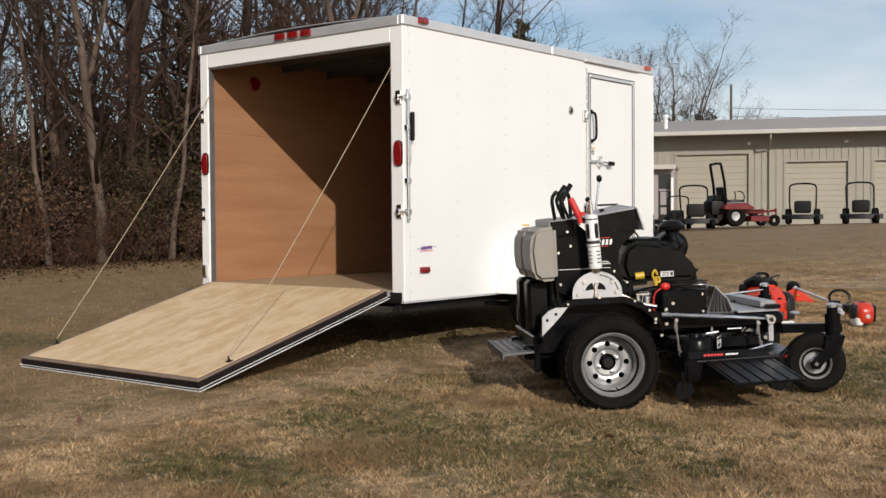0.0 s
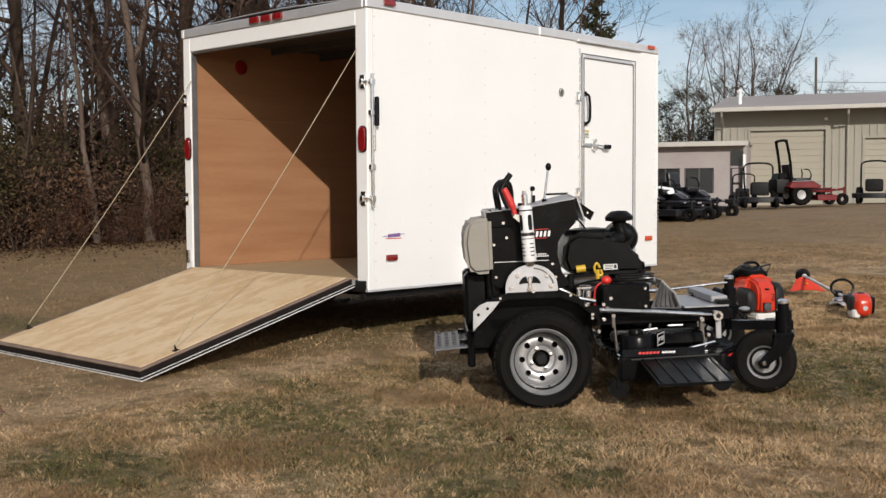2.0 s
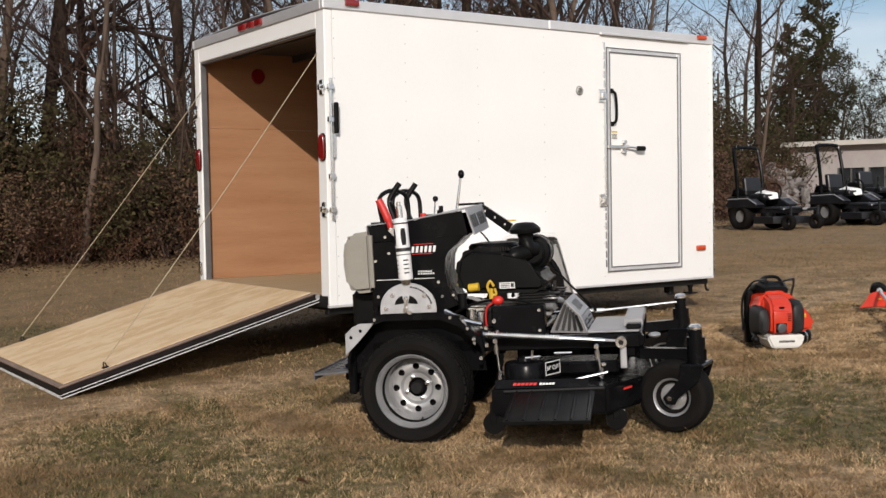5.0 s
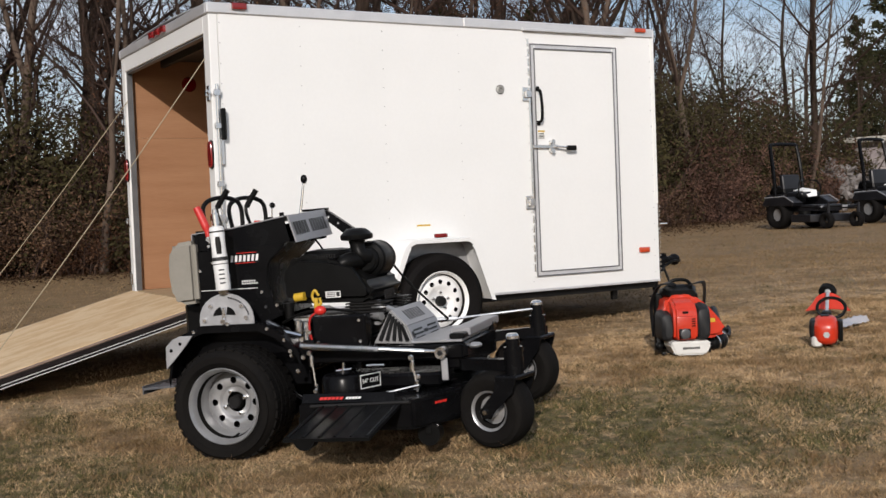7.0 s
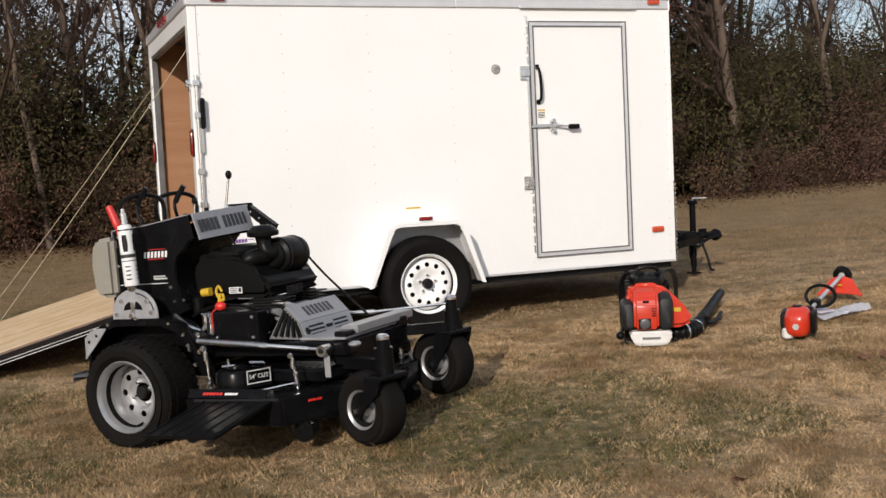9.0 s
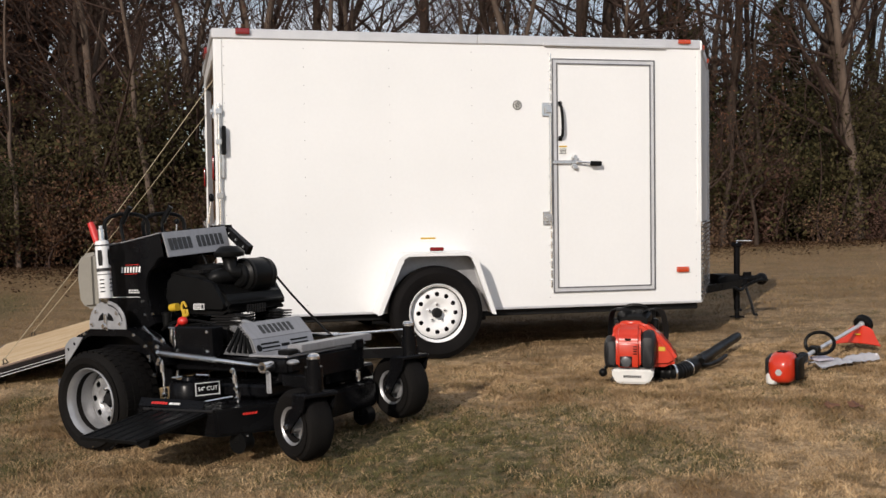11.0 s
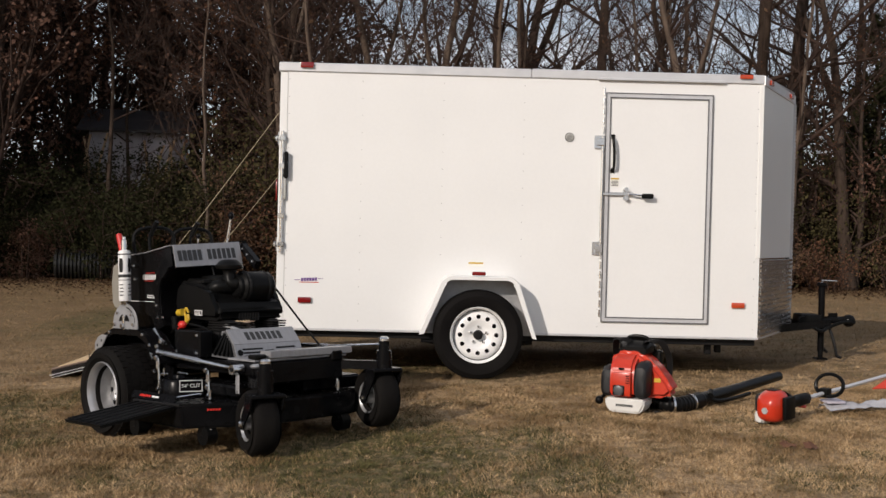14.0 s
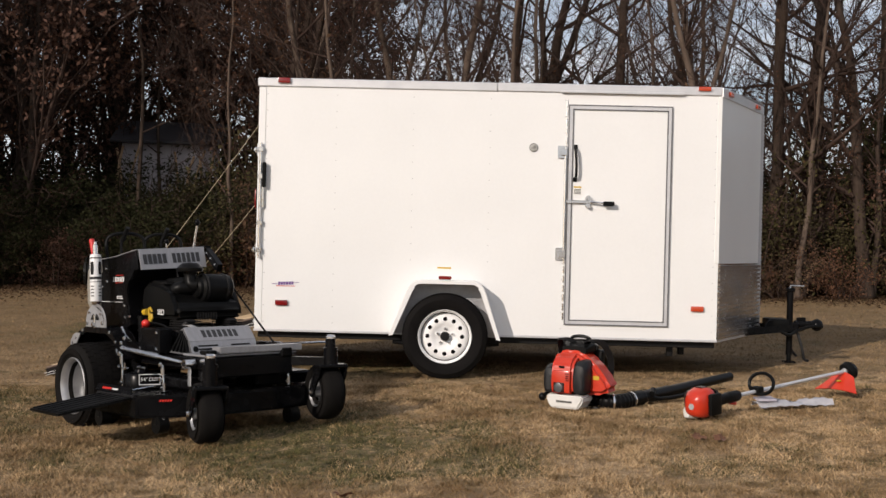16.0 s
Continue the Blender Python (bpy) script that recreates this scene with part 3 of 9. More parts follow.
    part("floor_board", bm, M_FLOOR_PLY, root, "plywood trailer floor")
    # ceiling sheet and ribs, coloured as dark as the shaded interior
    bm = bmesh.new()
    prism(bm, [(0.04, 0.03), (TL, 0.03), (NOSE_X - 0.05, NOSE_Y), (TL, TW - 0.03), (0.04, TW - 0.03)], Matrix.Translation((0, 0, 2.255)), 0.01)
    part("roof_liner", bm, M_CEIL, root, "metal ceiling sheet with the interior shade in its colour")
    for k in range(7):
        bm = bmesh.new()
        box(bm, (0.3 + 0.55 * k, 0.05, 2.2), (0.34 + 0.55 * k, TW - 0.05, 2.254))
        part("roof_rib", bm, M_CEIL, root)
    bm = bmesh.new()
    rod(bm, (0.53, TW - 0.063, 2.07), (0.53, TW - 0.078, 2.07), 0.062, 0.054, seg=20)
    part("reflector", bm, M_RED_LENS, root, "round red reflector on the lining")

    # side door
    door = part("side_door", door_mesh(), M_WHITE, root, "closed white side door in an aluminium frame")
    bm = bmesh.new()
    w = 0.042
    box(bm, (DX0, -0.012, DZ0), (DX0 + w, 0.02, DZ1), 0.004)
    box(bm, (DX1 - w, -0.012, DZ0), (DX1, 0.02, DZ1), 0.004)
    box(bm, (DX0 + w, -0.0115, DZ0), (DX1 - w, 0.02, DZ0 + w), 0.004)
    box(bm, (DX0 + w, -0.0115, DZ1 - w), (DX1 - w, 0.02, DZ1), 0.004)
    for x in (DX0 + 0.012, DX1 - 0.018):
        box(bm, (x, -0.015, DZ0 + 0.01), (x + 0.006, -0.011, DZ1 - 0.01))
    fr = part("door_frame", bm, M_ALU, door, "ribbed aluminium door frame")
    for e in (0.0, w - 0.009):
        for lo, hi in (((DX0 + e, DZ0 + e), (DX0 + e + 0.009, DZ1 - e)), ((DX1 - e - 0.009, DZ0 + e), (DX1 - e, DZ1 - e)),
                       ((DX0 + e + 0.009, DZ0 + e), (DX1 - e - 0.009, DZ0 + e + 0.009)), ((DX0 + e + 0.009, DZ1 - e - 0.009), (DX1 - e - 0.009, DZ1 - e))):
            bm = bmesh.new()
            box(bm, (lo[0], -0.0145, lo[1]), (hi[0], -0.0105, hi[1]))
            part("frame_groove", bm, M_GROOVE, fr)
    bm = bmesh.new()
    rod(bm, (2.437, -0.018, 0.95), (2.437, -0.018, 1.84), 0.010, seg=10)
    for k in range(24):
        z = DZ0 + 0.04 + k * 0.073
        rod(bm, (DX0 - 0.012, -0.004, z), (DX0 - 0.012, -0.004, z + 0.055), 0.007, seg=8)
    part("lock_rod", bm, M_CHROME, door, "vertical zinc-plated lock rod and hinge")
    for z in (0.99, 1.795):
        bm = bmesh.new()
        box(bm, (2.375, -0.014, z - 0.05), (2.455, -0.002, z + 0.05), 0.004)
        box(bm, (2.395, -0.032, z - 0.028), (2.45, -0.012, z + 0.028), 0.006)
        rod(bm, (2.41, -0.04, z), (2.41, -0.012, z), 0.012, seg=10)
        part("cam_latch", bm, M_CHROME, door, "zinc-plated cam latch")
    bm = bmesh.new()
    tube(bm, smooth_line([(2.512, -0.012, 1.835), (2.512, -0.05, 1.81), (2.520, -0.055, 1.71), (2.520, -0.05, 1.61), (2.520, -0.012, 1.585)], 5), 0.011, 8)
    for z in (1.838, 1.582):
        box(bm, (2.502, -0.018, z - 0.018), (2.53, -0.004, z + 0.018), 0.004)
    part("grab_handle", bm, M_BLACK_MATT, door, "black grab handle")
    bm = bmesh.new()
    box(bm, (2.45, -0.03, 1.392), (2.68, -0.016, 1.418), 0.004)
    box(bm, (2.60, -0.024, 1.36), (2.645, -0.004, 1.45), 0.01)
    rod(bm, (2.622, -0.045, 1.442), (2.622, -0.004, 1.442), 0.016, seg=12)
    rod(bm, (2.622, -0.045, 1.372), (2.622, -0.004, 1.372), 0.016, seg=12)
    tube(bm, [(2.64, -0.036, 1.405), (2.70, -0.046, 1.402), (2.75, -0.052, 1.397)], 0.008, 8)
    part("bar_lock", bm, M_CHROME, door, "zinc-plated cam bar lock")
    bm = bmesh.new()
    box(bm, (2.735, -0.068, 1.375), (2.825, -0.040, 1.412), 0.008)
    part("lock_grip", bm, M_BLACK_MATT, door, "black rubber lock grip")
    bm = bmesh.new()
    box(bm, (2.505, -0.0085, 1.46), (2.57, -0.0065, 1.53))
    lab = part("sticker", bm, M_STICKER, door, "small white warning sticker")
    bm = bmesh.new()
    box(bm, (2.507, -0.0098, 1.516), (2.568, -0.0086, 1.528))
    part("sticker_band", bm, M_YELLOW, lab, "yellow band")
    bm = bmesh.new()
    for k in range(4):
        box(bm, (2.511, -0.0098, 1.468 + 0.011 * k), (2.563, -0.0086, 1.473 + 0.011 * k))
    part("print_lines", bm, M_BLACK_MATT, lab, "lines of unreadable print")
    # round vent on the skin
    bm = bmesh.new()
    lathe(bm, [(0, 0.006), (0.026, 0.006), (0.034, 0.0)], Matrix.Translation((2.185, 0, 1.826)) @ Matrix.Rotation(radians(90), 4, "X"), 20)
    vent = part("round_badge", bm, M_STICKER, root, "small round badge on the side")
    bm = bmesh.new()
    for a in (35, -145):
        m = Matrix.Translation((2.185, -0.008, 1.826)) @ Matrix.Rotation(radians(a), 4, "Y")
        box(bm, (-0.02, -0.002, 0.003), (0.02, 0.0, 0.011), m=m)
        box(bm, (-0.012, -0.002, 0.015), (0.012, 0.0, 0.021), m=m)
    ringm = Matrix.Translation((2.185, -0.004, 1.826)) @ Matrix.Rotation(radians(90), 4, "X")
    lathe(bm, [(0.028, 0.003), (0.034, 0.003), (0.034, 0.0)], ringm, 20)
    part("badge_print", bm, M_DARK_STEEL, vent, "dark print")

    # lamps
    def lamp(lo, hi, mt, label, bev=0.008):
        bm = bmesh.new()
        box(bm, lo, hi, bev, segments=2)
        ob = part("marker_lamp", bm, mt, root, label)
        return ob
    lamp((0.165, -0.022, 0.53), (0.265, 0.0, 0.573), M_RED_LENS, "red rectangular side marker lamp")
    lamp((3.452, -0.022, 0.562), (3.552, 0.0, 0.604), M_AMBER_LENS, "amber rectangular side marker lamp")
    lamp((0.15, -0.036, 2.290), (0.25, -0.011, 2.333), M_RED_LENS, "red roof-edge marker lamp")
    lamp((3.468, -0.034, 2.300), (3.568, -0.011, 2.333), M_AMBER_LENS, "amber roof-edge marker lamp")
    for y in (0.93, 1.07, 1.21):
        lamp((-0.034, y - 0.05, 2.281), (-0.008, y + 0.05, 2.329), M_RED_LENS, "red rear identification lamp")
    for y in (0.043, TW - 0.060):
        bm = bmesh.new()
        out = []
        for k in range(24):
            a = 2 * math.pi * k / 24
            out.append((0.034 * math.cos(a), 0.056 * (1 if math.sin(a) > 0 else -1) * (abs(math.sin(a)) ** 0.01 if abs(math.sin(a)) > 0.02 else 0) + 0.030 * math.sin(a)))
        prism(bm, out, Matrix.Translation((0.0, y, 1.372)) @ Matrix(((0, 0, -1, 0), (1, 0, 0, 0), (0, 1, 0, 0), (0, 0, 0, 1))), 0.02, 0.005)
        tail = part("tail_lamp", bm, M_RED_LENS, root, "oval red tail lamp")
        bm = bmesh.new()
        prism(bm, [(u * 1.16, v * 1.07) for u, v in out], Matrix.Translation((0.0, y, 1.372)) @ Matrix(((0, 0, -1, 0), (1, 0, 0, 0), (0, 1, 0, 0), (0, 0, 0, 1))), 0.010, 0.002)
        part("bezel", bm, M_BLACK_MATT, tail, "black rubber bezel")
    # rear door bar lock on each post: a rod in brackets, with latches on the rear face
    for s, y in ((-1, 0.0), (1, TW)):
        bm = bmesh.new()
        rod(bm, (0.028, y + s * 0.022, 0.90), (0.028, y + s * 0.022, 1.815), 0.011, seg=10)
        for z in (0.965, 1.18, 1.55, 1.76):
            box(bm, (0.008, y, z - 0.02), (0.05, y + s * 0.034, z + 0.02), 0.004)
        part("lock_rod", bm, M_CHROME, root, "zinc-plated rear door lock rod")
        for z in (0.965, 1.76):
            bm = bmesh.new()
            yy = y - s * 0.012
            box(bm, (-0.012, yy, z - 0.05), (0.0, yy - s * 0.05, z + 0.05), 0.004)
            box(bm, (-0.03, yy - s * 0.005, z - 0.022), (-0.01, yy - s * 0.042, z + 0.022), 0.006)
            rod(bm, (-0.02, y + s * 0.022, z), (-0.02, yy - s * 0.03, z), 0.009, seg=8)
            part("cam_latch", bm, M_CHROME, root)
        bm = bmesh.new()
        box(bm, (0.045, y + s * 0.018, 1.46), (0.075, y + s * 0.05, 1.66), 0.008)
        part("lock_grip", bm, M_BLACK_MATT, root)
        bm = bmesh.new()
        box(bm, (0.04, y + s * 0.014, 1.30), (0.06, y + s * 0.026, 1.47), 0.004)
        part("lock_handle", bm, M_CHROME, root)
    for z in (0.5,):
        bm = bmesh.new()
        box(bm, (-0.022, TW - 0.07, z - 0.05), (0.0, TW - 0.02, z + 0.05), 0.006)
        part("latch_plate", bm, M_CHROME, root)

    # maker's mark as plain shapes
    bm = bmesh.new()
    for k in range(6):
        box(bm, (0.185 + k * 0.021, -0.003, 0.692 + 0.001 * k), (0.202 + k * 0.021, -0.0005, 0.716 + 0.001 * k))
    box(bm, (0.135, -0.003, 0.699), (0.178, -0.0005, 0.703))
    box(bm, (0.315, -0.003, 0.711), (0.352, -0.0005, 0.715))
    part("maker_mark", bm, M_PURPLE, root, "small purple maker's mark as bars")["kind"] = "stuff"
    bm = bmesh.new()
    box(bm, (0.17, -0.0026, 0.682), (0.32, -0.0006, 0.687))
    part("maker_mark_line", bm, M_RED, root, "thin red line under the mark")

    # fender
    for s, y in ((-1, 0.0), (1, TW)):
        bm = bmesh.new()
        pts = smooth_corner([(1.085, 0.335), (1.235, 0.72), (1.285, 0.765), (1.765, 0.765), (1.815, 0.72), (1.95, 0.315)])
        inner = [(x + (0.032 if x < 1.5 else -0.032) * (1 if z < 0.74 else 0.55), z - (0.0 if z < 0.4 else 0.028)) for x, z in pts]
        yo, yi = y + s * 0.215, y + s * 0.0
        # flange ring, top sheet
        rows = [[(x, yi, z) for x, z in pts], [(x, yo - s * 0.02, z) for x, z in pts], [(x, yo, z - 0.006) for x, z in pts], [(x, yo, z) for x, z in inner], [(x, yo - s * 0.012, z) for x, z in inner]]
        vr = [[bm.verts.new(p) for p in row] for row in rows]
        for a, b in zip(vr, vr[1:]):
            for k in range(len(a) - 1):
                bm.faces.new((a[k], a[k + 1], b[k + 1], b[k]))
        thicken(bm, 0.004)
        part("fender", bm, M_WHITE, root, "white flared wheel fender")
        bm = bmesh.new()
        prism(bm, pts, xz_plane(y + s * 0.006 if s < 0 else y + 0.002), 0.004)
        part("wheel_well", bm, M_GALV, root, "grey wheel well liner")
        bm = bmesh.new()
        box(bm, (1.462, y + s * 0.205, 0.772), (1.562, y + s * 0.232, 0.80), 0.006)
        part("marker_lamp", bm, M_RED_LENS, root, "red lamp above the fender")
        bm = bmesh.new()
        box(bm, (1.44, y + s * 0.0006, 0.835), (1.56, y + s * 0.0025, 0.868))
        st = part("sticker", bm, M_STICKER, root, "small caution sticker above the wheel")
        bm = bmesh.new()
        box(bm, (1.445, y + s * 0.0027, 0.852), (1.555, y + s * 0.0036, 0.864))
        part("sticker_band", bm, M_YELLOW, st)
        make_road_wheel(root, (1.52, y + s * 0.12, 0.33), s)

    # underframe
    for y in (0.06, TW - 0.11):
        bm = bmesh.new()
        box(bm, (0.02, y, 0.27), (TL, y + 0.05, TB - 0.002), 0.004)
        part("chassis_rail", bm, M_DARK_STEEL, root, "black steel chassis rail")
    for x in (0.1, 0.7, 1.3, 1.9, 2.5, 3.1, 3.6):
        bm = bmesh.new()
        box(bm, (x, 0.11, 0.285), (x + 0.04, TW - 0.11, TB - 0.002))
        part("cross_member", bm, M_DARK_STEEL, root)
    bm = bmesh.new()
    rod(bm, (1.52, -0.02, 0.33 - 0.05), (1.52, TW + 0.02, 0.33 - 0.05), 0.035, seg=12)
    for y in (0.10, TW - 0.10):
        tube(bm, [(1.1, y, 0.26), (1.3, y, 0.235), (1.52, y, 0.225), (1.75, y, 0.235), (1.95, y, 0.26)], 0.02, 8)
    part("axle", bm, M_DARK_STEEL, root)
    bm = bmesh.new()
    for s in (-1, 1):
        tube(bm, [(3.3, NOSE_Y + s * 0.75, 0.31), (4.55, NOSE_Y + s * 0.07, 0.385)], 0.045, 4)
    box(bm, (4.45, NOSE_Y - 0.09, 0.35), (4.62, NOSE_Y + 0.09, 0.43), 0.01)
    part("tongue", bm, M_BLACK, root, "black A-frame tongue")
    bm = bmesh.new()
    box(bm, (4.60, NOSE_Y - 0.045, 0.385), (4.80, NOSE_Y + 0.045, 0.445), 0.015, segments=2)
    bmesh.ops.create_uvsphere(bm, u_segments=12, v_segments=8, radius=0.055, matrix=Matrix.Translation((4.80, NOSE_Y, 0.41)))
    box(bm, (4.62, NOSE_Y - 0.012, 0.44), (4.70, NOSE_Y + 0.012, 0.475), 0.006)
    part("coupler", bm, M_BLACK, root, "black ball coupler")
    bm = bmesh.new()
    box(bm, (4.34, NOSE_Y - 0.13, 0.36), (4.52, NOSE_Y + 0.10, 0.465), 0.02, segments=2)
    rod(bm, (4.36, NOSE_Y - 0.17, 0.40), (4.36, NOSE_Y - 0.12, 0.40), 0.055, seg=16)
    part("breakaway_box", bm, M_BLACK_MATT, root, "black battery box on the tongue")
    bm = bmesh.new()
    tube(bm, smooth_line([(4.40, NOSE_Y - 0.14, 0.38), (4.50, NOSE_Y - 0.16, 0.33), (4.60, NOSE_Y - 0.09, 0.36), (4.72, NOSE_Y - 0.07, 0.40), (4.84, NOSE_Y - 0.03, 0.40)], 6), 0.014, 8)
    part("trailer_cable", bm, M_BLACK_MATT, root, "black trailer cable hanging along the tongue")
    bm = bmesh.new()
    rod(bm, (4.56, NOSE_Y, 0.14), (4.56, NOSE_Y, 0.72), 0.028, seg=14)
    rod(bm, (4.56, NOSE_Y, 0.085), (4.56, NOSE_Y, 0.30), 0.021, seg=12)
    box(bm, (4.51, NOSE_Y - 0.05, 0.072), (4.61, NOSE_Y + 0.05, 0.086), 0.004)
    box(bm, (4.525, NOSE_Y - 0.035, 0.70), (4.595, NOSE_Y + 0.035, 0.735), 0.008)
    jack = part("tongue_jack", bm, M_BLACK, root, "black tongue jack standing on its foot")
    bm = bmesh.new()
    tube(bm, [(4.56, NOSE_Y, 0.735), (4.56, NOSE_Y, 0.752), (4.62, NOSE_Y - 0.05, 0.752), (4.66, NOSE_Y - 0.08, 0.752)], 0.008, 8)
    part("crank_handle", bm, M_CHROME, jack, "plated crank handle")
    bm = bmesh.new()
    tube(bm, smooth_line([(4.60, NOSE_Y - 0.06, 0.38), (4.64, NOSE_Y - 0.10, 0.22), (4.66, NOSE_Y - 0.11, 0.12), (4.70, NOSE_Y - 0.10, 0.10)], 5), 0.012, 6)
    tube(bm, smooth_line([(4.56, NOSE_Y + 0.06, 0.38), (4.60, NOSE_Y + 0.10, 0.20), (4.66, NOSE_Y + 0.11, 0.12)], 5), 0.012, 6)
    part("safety_chain", bm, M_DARK_STEEL, root, "hanging safety chains")
    for k, y in enumerate((0.15, 0.30)):
        bm = bmesh.new()
        box(bm, (3.30 + 0.12 * k, y, 0.19), (3.35 + 0.12 * k, y + 0.04, 0.33), 0.006)
        part("bracket", bm, M_DARK_STEEL, root)
    return root


def smooth_corner(pts):
    """The outline with its corners rounded off."""
    out = [pts[0]]
    for a, b, c in zip(pts, pts[1:], pts[2:]):
        a, b, c = Vector(a), Vector(b), Vector(c)
        r = min(0.05, (a - b).length * 0.45, (c - b).length * 0.45)
        p, q = b + (a - b).normalized() * r, b + (c - b).normalized() * r
        for t in (0, 0.25, 0.5, 0.75, 1):
            v = p.lerp(b, t).lerp(b.lerp(q, t), t)
            out.append((v.x, v.y))
    return out + [pts[-1]]


def door_mesh():
    bm = bmesh.new()
    box(bm, (DX0 + 0.04, -0.006, DZ0 + 0.04), (DX1 - 0.04, 0.03, DZ1 - 0.04), 0.003)
    return bm


def wheel_tyre(bm, m, R, rim, width, tread=0.012, seg=56, lugs=0):
    """A tyre round the z axis of m, centred on it."""
    h = width / 2
    prof = [(rim - 0.008, -h * 0.72), (rim + 0.006, -h * 0.80), (rim + (R - rim) * 0.35, -h * 0.98), (rim + (R - rim) * 0.65, -h), (R - 0.035, -h * 0.93), (R - 0.012, -h * 0.80), (R - 0.003, -h * 0.6), (R, -h * 0.3)]
    prof = prof + [(r, -z) for r, z in prof[::-1]]
    lathe(bm, prof + [(rim - 0.02, h * 0.5), (rim - 0.02, -h * 0.5)], m, seg, closed=True)


def make_road_wheel(root, c, s):
    """A white modular steel wheel on the axle; s: the side it faces."""
    m = Matrix.Translation(c) @ Matrix.Rotation(radians(90 * (1 if s < 0 else -1)), 4, "X")
    bm = bmesh.new()
    wheel_tyre(bm, m, 0.335, 0.205, 0.205)
    tyre = part("tyre", bm, M_RUBBER, root, "black road tyre")
    bm = bmesh.new()
    disc = lambda r: 0.052 - 0.020 * ((r - 0.125) / 0.06) ** 2 if r > 0.06 else 0.030
    holed_ring(bm, m, 0.112, 0.158, 12, 0.135, 0.0165, disc)
    lathe(bm, [(0.158, disc(0.158)), (0.172, disc(0.172)), (0.188, disc(0.188))], m, 48)
    lathe(bm, [(0.112, disc(0.112)), (0.092, disc(0.092)), (0.080, 0.036), (0.046, 0.030), (0.0, 0.026)], m, 48)
    lathe(bm, [(0.196, -0.08), (0.188, -0.02), (0.186, 0.05), (0.196, 0.078), (0.207, 0.088), (0.210, 0.082), (0.206, 0.07)], m, 48)
    rim = part("rim", bm, M_RIM_WHITE, tyre, "white modular steel rim with round holes")
    bm = bmesh.new()
    lathe(bm, [(0.0, 0.0), (0.18, 0.0), (0.18, -0.05)], m, 24)
    part("brake_drum", bm, M_DARK_STEEL, tyre, "dark brake drum behind the rim")
    bm = bmesh.new()
    lathe(bm, [(0.036, 0.02), (0.036, 0.062), (0.030, 0.075), (0.0, 0.078)], m, 20)
    part("hub_cap", bm, M_DARK_STEEL, tyre, "dark greasy hub cap")
    for k in range(5):
        a = 2 * math.pi * k / 5 + 0.3
        bm = bmesh.new()
        lathe(bm, [(0.011, 0.03), (0.011, 0.05), (0.006, 0.056), (0.0, 0.056)], m @ Matrix.Translation((0.062 * math.cos(a), 0.062 * math.sin(a), 0.0)), 6)
        part("wheel_nut", bm, M_CHROME, tyre)


RAMP_A = math.atan2(0.445, 1.68)


